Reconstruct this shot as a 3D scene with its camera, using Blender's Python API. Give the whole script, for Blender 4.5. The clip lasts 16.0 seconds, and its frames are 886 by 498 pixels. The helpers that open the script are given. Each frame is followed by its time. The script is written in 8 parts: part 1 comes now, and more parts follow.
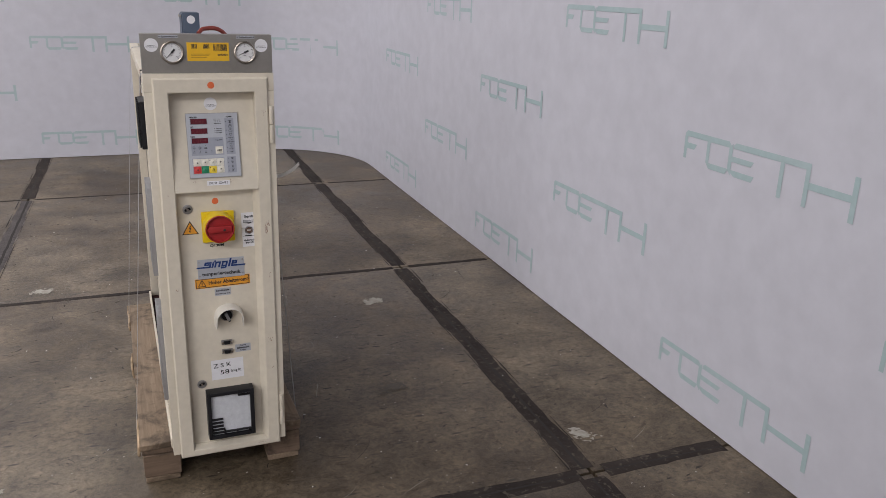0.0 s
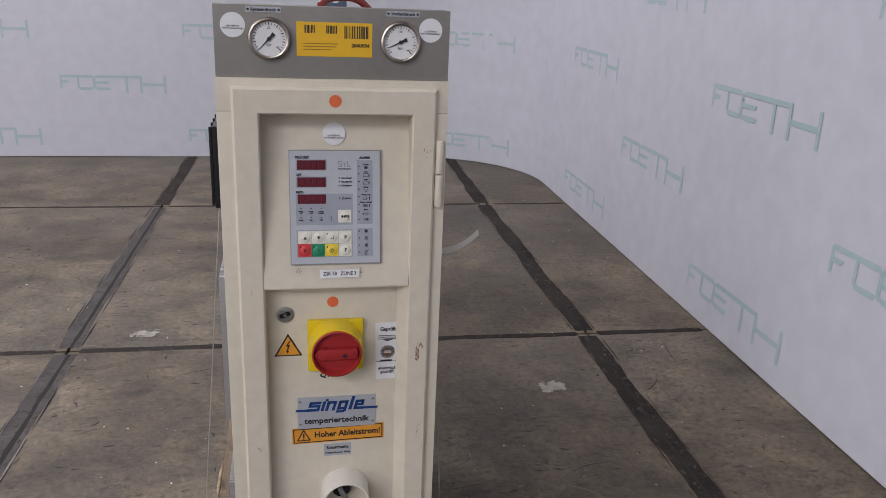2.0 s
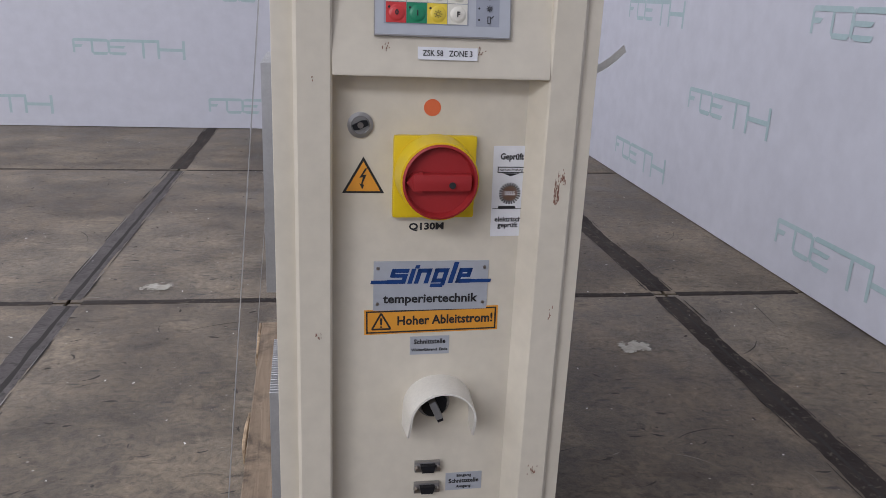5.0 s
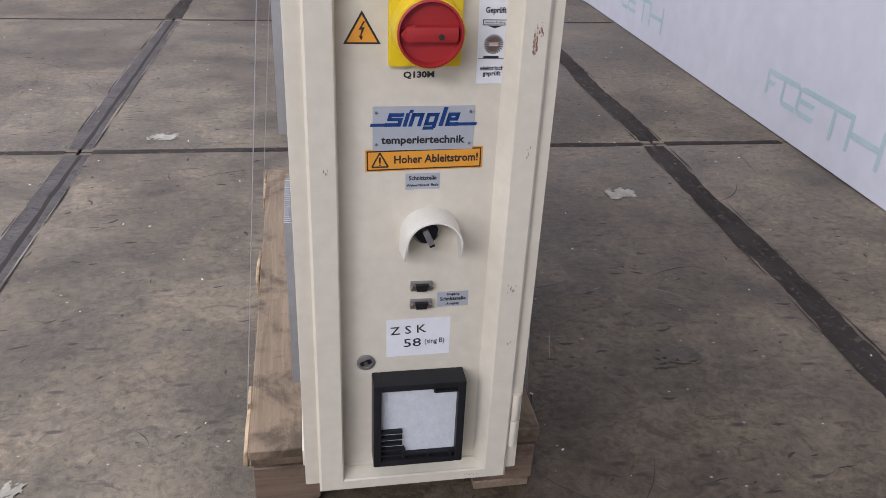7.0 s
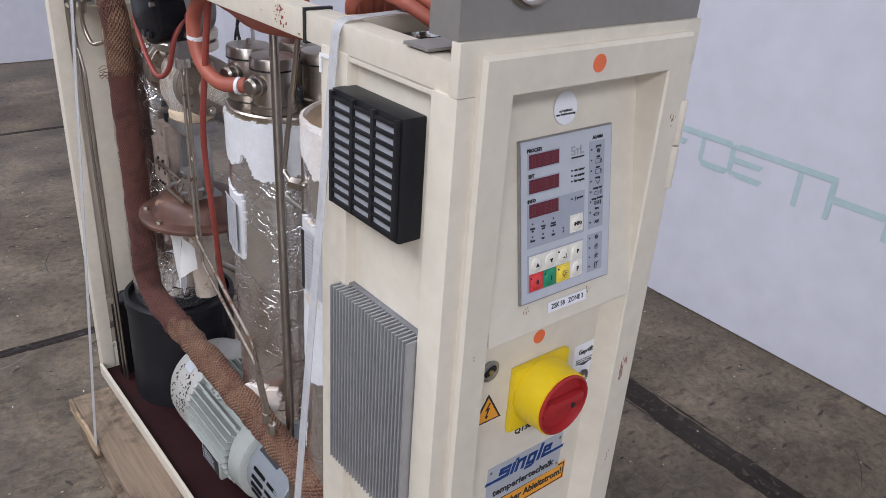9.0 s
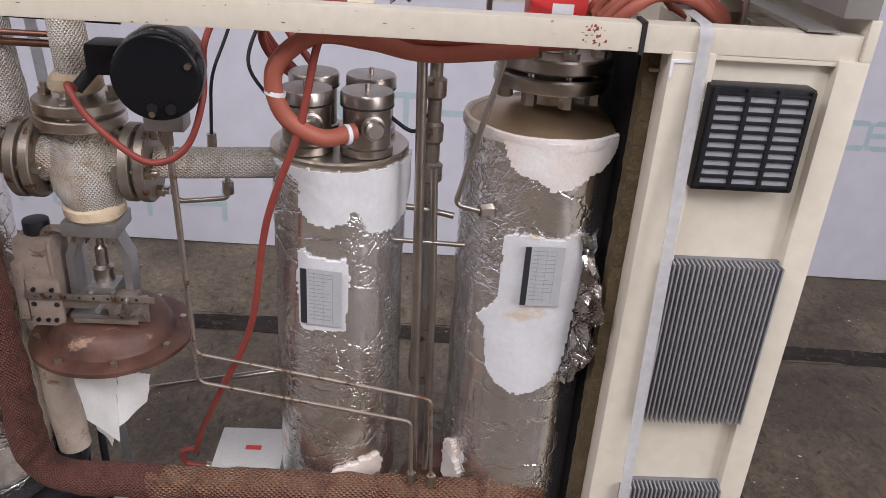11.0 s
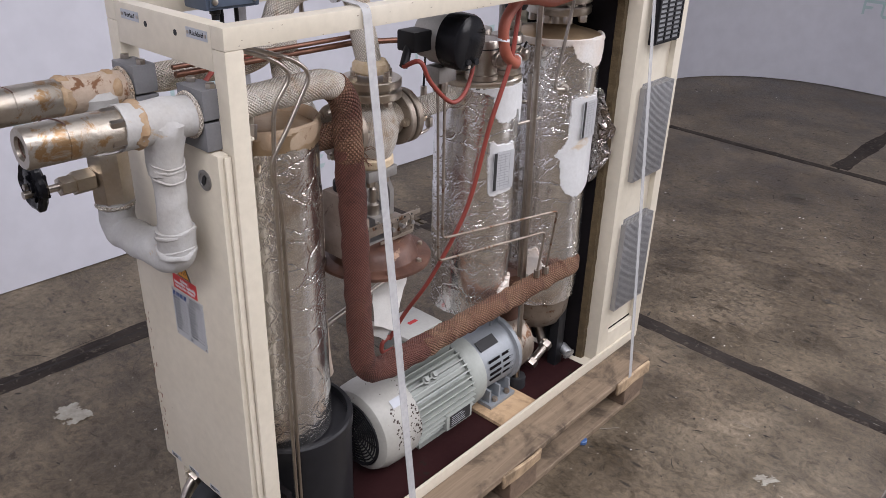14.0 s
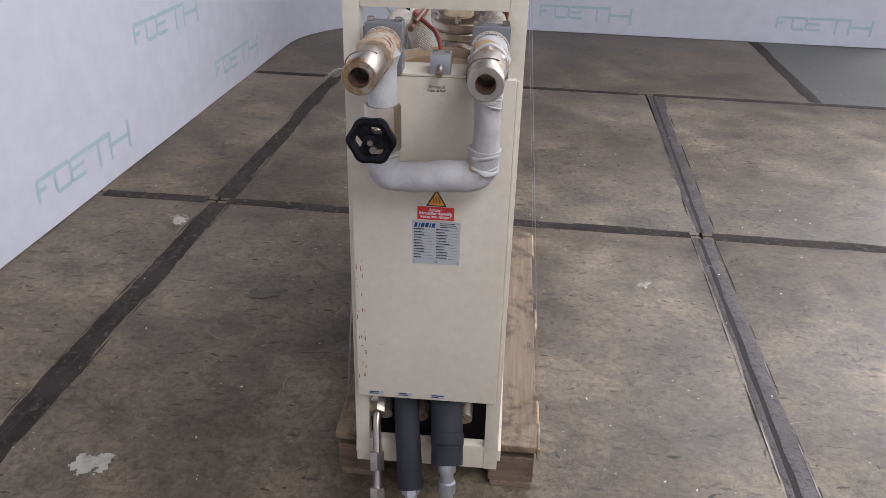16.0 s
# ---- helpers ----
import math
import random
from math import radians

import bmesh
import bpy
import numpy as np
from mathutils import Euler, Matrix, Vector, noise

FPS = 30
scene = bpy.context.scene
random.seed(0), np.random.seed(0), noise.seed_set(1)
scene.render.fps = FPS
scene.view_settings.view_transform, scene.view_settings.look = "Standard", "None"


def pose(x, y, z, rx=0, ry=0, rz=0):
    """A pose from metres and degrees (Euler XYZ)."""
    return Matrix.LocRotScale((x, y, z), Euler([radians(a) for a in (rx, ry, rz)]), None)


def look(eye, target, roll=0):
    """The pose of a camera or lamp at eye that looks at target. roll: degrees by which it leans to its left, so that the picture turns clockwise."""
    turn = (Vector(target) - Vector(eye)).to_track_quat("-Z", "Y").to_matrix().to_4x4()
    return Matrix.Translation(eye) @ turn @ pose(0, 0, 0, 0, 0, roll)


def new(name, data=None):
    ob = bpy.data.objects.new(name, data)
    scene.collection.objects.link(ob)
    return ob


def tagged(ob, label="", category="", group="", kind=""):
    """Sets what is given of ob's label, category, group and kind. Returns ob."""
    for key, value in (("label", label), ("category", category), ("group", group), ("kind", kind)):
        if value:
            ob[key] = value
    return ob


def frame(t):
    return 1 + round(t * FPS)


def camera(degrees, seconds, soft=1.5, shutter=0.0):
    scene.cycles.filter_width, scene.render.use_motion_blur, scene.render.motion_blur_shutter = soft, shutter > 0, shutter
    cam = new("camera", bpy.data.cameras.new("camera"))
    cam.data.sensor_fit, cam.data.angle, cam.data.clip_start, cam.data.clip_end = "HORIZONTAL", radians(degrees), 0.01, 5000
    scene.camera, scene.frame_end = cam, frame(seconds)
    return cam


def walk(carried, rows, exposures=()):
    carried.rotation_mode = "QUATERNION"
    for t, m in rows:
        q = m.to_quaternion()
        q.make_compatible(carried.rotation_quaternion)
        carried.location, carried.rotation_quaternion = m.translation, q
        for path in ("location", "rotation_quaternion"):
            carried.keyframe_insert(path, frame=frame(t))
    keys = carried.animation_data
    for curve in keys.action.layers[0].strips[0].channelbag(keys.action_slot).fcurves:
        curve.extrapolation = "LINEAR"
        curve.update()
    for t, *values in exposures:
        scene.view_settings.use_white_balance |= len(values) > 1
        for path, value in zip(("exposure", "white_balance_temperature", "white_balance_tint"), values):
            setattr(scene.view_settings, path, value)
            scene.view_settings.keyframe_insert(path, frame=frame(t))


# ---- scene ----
cam = camera(58.1, 16.0, soft=0.35)
PATH = [
    (0, (0.029, -0.052, 1.628), (0.705, 1.724, 1.004), 1.6),
    (0.5, (0.218, -0.014, 1.611), (0.634, 1.841, 0.99), 0.8),
    (1, (0.21, 0.267, 1.596), (0.548, 2.136, 0.972), 1.2),
    (1.5, (0.189, 0.648, 1.564), (0.511, 2.517, 0.929), 1.8),
    (2, (0.184, 1.093, 1.527), (0.499, 2.962, 0.889), 2.1),
    (2.5, (0.161, 1.472, 1.474), (0.478, 3.34, 0.833), 2.0),
    (3, (0.186, 1.666, 1.396), (0.504, 3.536, 0.761), 1.9),
    (3.5, (0.181, 1.674, 1.295), (0.483, 3.547, 0.661), 2.1),
    (4, (0.152, 1.612, 1.236), (0.441, 3.489, 0.607), 2.1),
    (4.5, (0.128, 1.554, 1.169), (0.407, 3.434, 0.547), 2.2),
    (5, (0.096, 1.481, 1.115), (0.374, 3.366, 0.505), 2.2),
    (5.2, (0.091, 1.44, 1.117), (0.364, 3.331, 0.526), 2.2),
    (7.3, (0.086, 1.345, 1.168), (0.359, 3.076, 0.203), 2.4),
    (7.5, (0.058, 1.388, 1.234), (0.332, 3.121, 0.273), 2.6),
    (8, (-0.077, 1.519, 1.382), (0.212, 3.251, 0.425), 2.4),
    (8.5, (-0.257, 1.607, 1.488), (0.376, 3.253, 0.545), 3.1),
    (8.7, (-0.328, 1.67, 1.529), (0.504, 3.24, 0.611), 3.5),
    (10.8, (-0.892, 2.833, 1.526), (0.89, 2.86, 0.619), 3.9),
    (11, (-0.967, 2.911, 1.534), (0.818, 2.87, 0.633), 3.9),
    (11.5, (-1.071, 3.126, 1.565), (0.702, 2.887, 0.672), 3.8),
    (12, (-1.119, 3.374, 1.6), (0.599, 2.895, 0.696), 3.5),
    (12.5, (-1.215, 3.582, 1.596), (0.443, 2.926, 0.691), 3.2),
    (13, (-1.209, 3.873, 1.597), (0.352, 3.007, 0.694), 2.7),
    (13.5, (-1.138, 4.198, 1.6), (0.272, 3.097, 0.707), 2.3),
    (14, (-1.051, 4.497, 1.599), (0.169, 3.19, 0.702), 2.0),
    (14.5, (-0.795, 4.759, 1.594), (0.137, 3.237, 0.692), 1.3),
    (15, (-0.539, 5.03, 1.581), (0.126, 3.376, 0.675), 1.4),
    (15.5, (-0.272, 5.236, 1.588), (0.144, 3.506, 0.675), 1.7),
    (16, (-0.013, 5.414, 1.571), (0.166, 3.644, 0.657), 1.8),
]
walk(cam, [(t, look(eye, target, roll)) for t, eye, target, roll in PATH], [(0.0, -0.58, 6750, 10), (2.0, -0.60, 6500, 10.5), (3.5, -0.63, 6380, 11.5), (5.0, -0.57, 6200, 10.5), (7.5, -0.06, 6150, 11), (8.5, -0.30, 6050, 10), (11.0, -0.37, 6550, 14), (13.5, -0.29, 6550, 13), (15.0, -0.14, 6250, 9.5), (16.0, -0.09, 6250, 10)])

# ---- light ----
world = bpy.data.worlds.new("hall_air")
scene.world = world
world.use_nodes = True
world.node_tree.nodes["Background"].inputs[0].default_value = (0.75, 0.75, 0.8, 1)
world.node_tree.nodes["Background"].inputs[1].default_value = 0.015


def area_lamp(name, place, target, sx, sy, watts, colour):
    data = bpy.data.lights.new(name, "AREA")
    data.shape, data.size, data.size_y, data.energy, data.color = "RECTANGLE", sx, sy, watts, colour
    ob = new(name, data)
    ob.matrix_world = look(place, target)
    return ob


# long roof skylights, an added fill lamp and the open gate side of the hall
area_lamp("overhead_lamp", (-5.0, -4.2, 5.9), (-4.4, -2.2, 0), 8, 2.0, 830, (0.975, 0.965, 1.02))
area_lamp("overhead_lamp", (-3.6, 5.8, 5.9), (-3.2, 5.6, 0), 10, 2.0, 760, (0.975, 0.965, 1.02))
# added unseen fill that brightens the floor west of the machine
area_lamp("overhead_lamp", (-3.6, 1.2, 5.9), (-3.4, 1.2, 0), 2.0, 8, 120, (0.975, 0.965, 1.02))
area_lamp("gate_lamp", (-8.6, -6.4, 2.9), (-1.2, 3.6, 0.7), 3.4, 3.8, 360, (0.985, 0.965, 1.0))

# ---- materials ----


def nodes_of(name):
    m = bpy.data.materials.new(name)
    m.use_nodes = True
    return m, m.node_tree.nodes, m.node_tree.links, m.node_tree.nodes["Principled BSDF"]


def noise_node(N, L, co, scale, detail=4, rough=0.55, dist=0.0):
    n = N.new("ShaderNodeTexNoise")
    n.inputs["Scale"].default_value, n.inputs["Detail"].default_value = scale, detail
    n.inputs["Roughness"].default_value, n.inputs["Distortion"].default_value = rough, dist
    L.new(co, n.inputs["Vector"])
    return n.outputs["Fac"]


def ramp(N, L, fac, stops):
    r = N.new("ShaderNodeValToRGB")
    while len(r.color_ramp.elements) < len(stops):
        r.color_ramp.elements.new(0.5)
    for e, (p, c) in zip(r.color_ramp.elements, stops):
        e.position = p
        e.color = (*c, 1) if len(c) == 3 else c
    L.new(fac, r.inputs[0])
    return r.outputs[0]


def mix(N, L, fac, a, b, kind="MIX"):
    n = N.new("ShaderNodeMix")
    n.data_type, n.blend_type = "RGBA", kind
    for sock, v in ((n.inputs[0], fac), (n.inputs[6], a), (n.inputs[7], b)):
        if isinstance(v, (int, float)):
            sock.default_value = v
        elif isinstance(v, tuple):
            sock.default_value = (*v, 1)
        else:
            L.new(v, sock)
    return n.outputs[2]


def bump(N, L, B, height, strength, distance):
    n = N.new("ShaderNodeBump")
    n.inputs["Strength"].default_value, n.inputs["Distance"].default_value = strength, distance
    L.new(height, n.inputs["Height"])
    L.new(n.outputs[0], B.inputs["Normal"])
    return n


def surface(name, c1, c2=None, scale=8, rough=0.5, metal=0.0, bump_s=0.0, bump_d=0.001, bump_scale=120, spec=0.5, spots=None, spot_at=0.68, spot_scale=30, coords="Object", rough_var=0.1, coat=0.0):
    """Two tones in slow noise, fine grain, optional stains with a shape of their own, and a fine bump."""
    m, N, L, B = nodes_of(name)
    tc = N.new("ShaderNodeTexCoord").outputs[coords]
    c2 = c2 or tuple(x * 0.86 for x in c1)
    f = noise_node(N, L, tc, scale, 5, 0.6)
    col = ramp(N, L, f, [(0.3, c1), (0.7, c2)])
    g = noise_node(N, L, tc, scale * 14, 3)
    col = mix(N, L, 0.12, col, ramp(N, L, g, [(0.3, (0.35, 0.35, 0.35)), (0.7, (1, 1, 1))]), "MULTIPLY")
    if spots:
        s = noise_node(N, L, tc, spot_scale, 6, 0.7, 0.6)
        mask = ramp(N, L, s, [(spot_at, (0, 0, 0)), (spot_at + 0.06, (1, 1, 1))])
        col = mix(N, L, mask, col, spots)
    L.new(col, B.inputs["Base Color"])
    rr = N.new("ShaderNodeMapRange")
    rr.inputs["To Min"].default_value, rr.inputs["To Max"].default_value = max(0.02, rough - rough_var), min(1, rough + rough_var)
    L.new(f, rr.inputs["Value"])
    L.new(rr.outputs[0], B.inputs["Roughness"])
    B.inputs["Metallic"].default_value = metal
    B.inputs["Coat Weight"].default_value = coat
    B.inputs["Specular IOR Level"].default_value = spec
    if bump_s:
        bump(N, L, B, noise_node(N, L, tc, bump_scale, 4), bump_s, bump_d)
    return m


def plain(name, c, rough=0.5, metal=0.0):
    m, N, L, B = nodes_of(name)
    tc = N.new("ShaderNodeTexCoord").outputs["Object"]
    f = noise_node(N, L, tc, 60, 3)
    L.new(mix(N, L, 0.15, c, ramp(N, L, f, [(0.3, (0.6, 0.6, 0.6)), (0.7, (1, 1, 1))]), "MULTIPLY"), B.inputs["Base Color"])
    B.inputs["Roughness"].default_value, B.inputs["Metallic"].default_value = rough, metal
    return m


def concrete():
    m, N, L, B = nodes_of("worn_concrete")
    geo = N.new("ShaderNodeNewGeometry").outputs["Position"]
    rnd = N.new("ShaderNodeObjectInfo").outputs["Random"]
    big = noise_node(N, L, geo, 0.8, 5, 0.6, 0.5)
    col = ramp(N, L, big, [(0.34, (0.079, 0.060, 0.041)), (0.5, (0.126, 0.100, 0.071)), (0.66, (0.181, 0.149, 0.110))])
    cloud = noise_node(N, L, geo, 2.1, 7, 0.62, 0.4)
    col = mix(N, L, 0.6, col, ramp(N, L, cloud, [(0.36, (0.66, 0.64, 0.61)), (0.5, (1.0, 0.99, 0.98)), (0.64, (1.3, 1.29, 1.27))]), "MULTIPLY")
    mid = noise_node(N, L, geo, 4.2, 12, 0.7, 0.3)
    col = mix(N, L, 0.9, col, ramp(N, L, mid, [(0.32, (0.50, 0.48, 0.45)), (0.5, (1.0, 0.99, 0.97)), (0.68, (1.5, 1.48, 1.45))]), "MULTIPLY")
    fine = noise_node(N, L, geo, 42, 8, 0.8, 0.6)
    col = mix(N, L, 0.8, col, ramp(N, L, fine, [(0.34, (0.36, 0.35, 0.33)), (0.5, (1.0, 1.0, 1.0)), (0.68, (1.62, 1.6, 1.56))]), "MULTIPLY")
    # hard-edged worn skin of the slab
    for at_, scale, shade, lo, hi in ((0.555, 6.5, (0.70, 0.68, 0.655), 0.56, 0.585), (0.60, 15, (0.54, 0.52, 0.49), 0.59, 0.605), (0.6, 9.5, (1.3, 1.29, 1.26), 0.60, 0.63)):
        sh = N.new("ShaderNodeMapping")
        sh.inputs["Location"].default_value = (scale, scale * 2, 0)
        sh.inputs["Scale"].default_value = (0.75, 1.25, 1)
        L.new(geo, sh.inputs[0])
        skin = noise_node(N, L, sh.outputs[0], scale, 12, 0.74, 0.8)
        col = mix(N, L, ramp(N, L, skin, [(lo, (0, 0, 0)), (hi, (0.8, 0.8, 0.8))]), col, mix(N, L, 1.0, col, shade, "MULTIPLY"))
    # dark oily blotches and pale scuffs
    blot = noise_node(N, L, geo, 2.6, 5, 0.6, 1.4)
    col = mix(N, L, ramp(N, L, blot, [(0.66, (0, 0, 0)), (0.78, (0.6, 0.6, 0.6))]), col, (0.05, 0.042, 0.034))
    mp = N.new("ShaderNodeMapping")
    mp.inputs["Scale"].default_value = (1.2, 9, 1)
    mp.inputs["Rotation"].default_value = (0, 0, 0.6)
    L.new(geo, mp.inputs[0])
    scr = noise_node(N, L, mp.outputs[0], 3.2, 8, 0.75, 0.5)
    col = mix(N, L, ramp(N, L, scr, [(0.62, (0, 0, 0)), (0.74, (0.28, 0.28, 0.28))]), col, (0.19, 0.175, 0.15))
    for turn, sx, sy, shade in ((0.25, 0.9, 16, (0.60, 0.58, 0.55)), (1.35, 1.1, 14, (1.38, 1.36, 1.32)), (2.2, 0.7, 22, (0.66, 0.64, 0.61))):
        dm = N.new("ShaderNodeMapping")
        dm.inputs["Scale"].default_value = (sx, sy, 1)
        dm.inputs["Rotation"].default_value = (0, 0, turn)
        dm.inputs["Location"].default_value = (turn * 7, turn * 3, 0)
        L.new(geo, dm.inputs[0])
        drag = noise_node(N, L, dm.outputs[0], 2.4, 9, 0.72, 0.35)
        col = mix(N, L, ramp(N, L, drag, [(0.60, (0, 0, 0)), (0.66, (0.42, 0.42, 0.42))]), col, mix(N, L, 1.0, col, shade, "MULTIPLY"))
    chips = N.new("ShaderNodeTexVoronoi")
    chips.inputs["Scale"].default_value = 9
    L.new(geo, chips.inputs["Vector"])
    col = mix(N, L, ramp(N, L, chips.outputs["Distance"], [(0.02, (0.8, 0.8, 0.8)), (0.045, (0, 0, 0))]), col, (0.06, 0.05, 0.045))
    # short dark gouges and pale specks
    for seed, stretch, scale, colour, lo in ((3.0, (3.4, 1.0, 1), 24, (0.030, 0.025, 0.021), 0.075), (9.0, (1.3, 1.0, 1), 26, (0.46, 0.43, 0.37), 0.035)):
        sp = N.new("ShaderNodeMapping")
        sp.inputs["Location"].default_value = (seed, seed * 1.7, 0)
        sp.inputs["Scale"].default_value = (1 / stretch[0], 1 / stretch[1], 1)
        L.new(geo, sp.inputs[0])
        vo = N.new("ShaderNodeTexVoronoi")
        vo.inputs["Scale"].default_value = scale
        L.new(sp.outputs[0], vo.inputs["Vector"])
        pick = ramp(N, L, vo.outputs["Color"], [(0.53, (0, 0, 0)), (0.57, (1, 1, 1))])
        dot_ = ramp(N, L, vo.outputs["Distance"], [(lo, (0.85, 0.85, 0.85)), (lo * 2.6, (0, 0, 0))])
        col = mix(N, L, mix(N, L, 1.0, pick, dot_, "MULTIPLY"), col, colour)
    grain = noise_node(N, L, geo, 330, 3, 0.7)
    col = mix(N, L, 0.42, col, ramp(N, L, grain, [(0.3, (0.55, 0.55, 0.55)), (0.65, (1.15, 1.15, 1.15))]), "MULTIPLY")
    tone = N.new("ShaderNodeMapRange")
    tone.inputs["To Min"].default_value, tone.inputs["To Max"].default_value = 0.82, 1.05
    L.new(rnd, tone.inputs["Value"])
    hsv = N.new("ShaderNodeHueSaturation")
    L.new(col, hsv.inputs["Color"])
    L.new(tone.outputs[0], hsv.inputs["Value"])
    L.new(hsv.outputs[0], B.inputs["Base Color"])
    L.new(ramp(N, L, mid, [(0.3, (0.30, 0.30, 0.30)), (0.7, (0.50, 0.50, 0.50))]), B.inputs["Roughness"])
    B.inputs["Specular IOR Level"].default_value = 0.34
    h = mix(N, L, 0.4, fine, mid)
    bump(N, L, B, h, 0.6, 0.005)
    return m


def weave(name, c1, c2, dirt, dirt_at=0.55, pitch=0.0040, strength=0.8, depth=0.5):
    """Braided glass-fibre sleeve: two diagonal waves over the tube's own UV, in metres."""
    m, N, L, B = nodes_of(name)
    uv = N.new("ShaderNodeTexCoord").outputs["UV"]
    ob = N.new("ShaderNodeTexCoord").outputs["Object"]
    hs = []
    for sgn in (1, -1):
        mp = N.new("ShaderNodeMapping")
        mp.inputs["Rotation"].default_value = (0, 0, sgn * 0.7)
        L.new(uv, mp.inputs[0])
        w = N.new("ShaderNodeTexWave")
        w.inputs["Scale"].default_value = 0.32 / pitch
        w.inputs["Distortion"].default_value = 1.2
        w.inputs["Detail"].default_value = 1
        L.new(mp.outputs[0], w.inputs["Vector"])
        hs.append(w.outputs["Fac"])
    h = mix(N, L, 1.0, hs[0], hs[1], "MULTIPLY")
    f = noise_node(N, L, ob, 14, 5, 0.6)
    col = ramp(N, L, f, [(0.3, c1), (0.7, c2)])
    d = noise_node(N, L, ob, 9, 6, 0.7, 0.7)
    col = mix(N, L, ramp(N, L, d, [(dirt_at, (0, 0, 0)), (dirt_at + 0.16, (0.9, 0.9, 0.9))]), col, dirt)
    # shade in the valleys between threads, multiplied into the colour
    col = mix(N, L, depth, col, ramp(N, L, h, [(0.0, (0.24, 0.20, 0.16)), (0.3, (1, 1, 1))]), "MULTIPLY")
    L.new(col, B.inputs["Base Color"])
    B.inputs["Roughness"].default_value = 0.82
    bump(N, L, B, h, strength, 0.003)
    return m


def foil_material():
    """Thin foil: smooth sheets with sharp creases, crumpled finely in places."""
    m, N, L, B = nodes_of("crumpled_aluminium_foil")
    ob = N.new("ShaderNodeTexCoord").outputs["Object"]
    wob = N.new("ShaderNodeTexNoise")
    wob.inputs["Scale"].default_value, wob.inputs["Detail"].default_value = 11, 5
    L.new(ob, wob.inputs["Vector"])
    va = N.new("ShaderNodeVectorMath")
    va.operation = "MULTIPLY_ADD"
    va.inputs[1].default_value = (0.16, 0.16, 0.10)
    L.new(wob.outputs["Color"], va.inputs[0])
    L.new(ob, va.inputs[2])
    creases = []
    for scale, wide, squash in ((11, 0.05, 1.4), (52, 0.10, 1.0)):
        mp = N.new("ShaderNodeMapping")
        mp.inputs["Scale"].default_value = (1, 1, squash)
        L.new(va.outputs[0], mp.inputs[0])
        v = N.new("ShaderNodeTexVoronoi")
        v.feature = "DISTANCE_TO_EDGE"
        v.inputs["Scale"].default_value = scale
        L.new(mp.outputs[0], v.inputs["Vector"])
        creases.append(ramp(N, L, v.outputs["Distance"], [(0.0, (0, 0, 0)), (wide, (1, 1, 1))]))
    patchy = noise_node(N, L, ob, 6.5, 4, 0.6, 0.8)
    where = ramp(N, L, patchy, [(0.47, (0, 0, 0)), (0.60, (1, 1, 1))])
    fine = mix(N, L, where, (1.0, 1.0, 1.0), creases[1])
    n1 = noise_node(N, L, ob, 38, 7, 0.68, 0.9)
    h = mix(N, L, 0.30, mix(N, L, 0.5, creases[0], fine), n1)
    f = noise_node(N, L, ob, 5, 5, 0.6, 0.5)
    col = ramp(N, L, f, [(0.3, (0.88, 0.88, 0.89)), (0.54, (0.78, 0.76, 0.74)), (0.72, (0.46, 0.375, 0.32))])
    L.new(col, B.inputs["Base Color"])
    B.inputs["Metallic"].default_value = 0.95
    L.new(ramp(N, L, n1, [(0.3, (0.06, 0.06, 0.06)), (0.7, (0.19, 0.19, 0.19))]), B.inputs["Roughness"])
    bump(N, L, B, h, 0.6, 0.004)
    return m


def wood_material(name, c1, c2, axis):
    m, N, L, B = nodes_of(name)
    ob = N.new("ShaderNodeTexCoord").outputs["Object"]
    rnd = N.new("ShaderNodeObjectInfo").outputs["Random"]
    sh = N.new("ShaderNodeVectorMath")
    L.new(ob, sh.inputs[0])
    cmb = N.new("ShaderNodeCombineXYZ")
    mul = N.new("ShaderNodeMath")
    mul.operation = "MULTIPLY"
    mul.inputs[1].default_value = 13
    L.new(rnd, mul.inputs[0])
    L.new(mul.outputs[0], cmb.inputs[0])
    L.new(cmb.outputs[0], sh.inputs[1])
    mp = N.new("ShaderNodeMapping")
    mp.inputs["Scale"].default_value = tuple(2.5 if i == axis else 38 for i in range(3))
    L.new(sh.outputs[0], mp.inputs[0])
    f = noise_node(N, L, mp.outputs[0], 1.3, 6, 0.65, 1.2)
    col = ramp(N, L, f, [(0.3, c1), (0.68, c2)])
    d = noise_node(N, L, sh.outputs[0], 6, 6, 0.7, 0.5)
    col = mix(N, L, ramp(N, L, d, [(0.48, (0, 0, 0)), (0.62, (0.85, 0.85, 0.85))]), col, tuple(x * 0.36 for x in c1))
    L.new(col, B.inputs["Base Color"])
    B.inputs["Roughness"].default_value = 0.78
    bump(N, L, B, f, 0.5, 0.003)
    return m


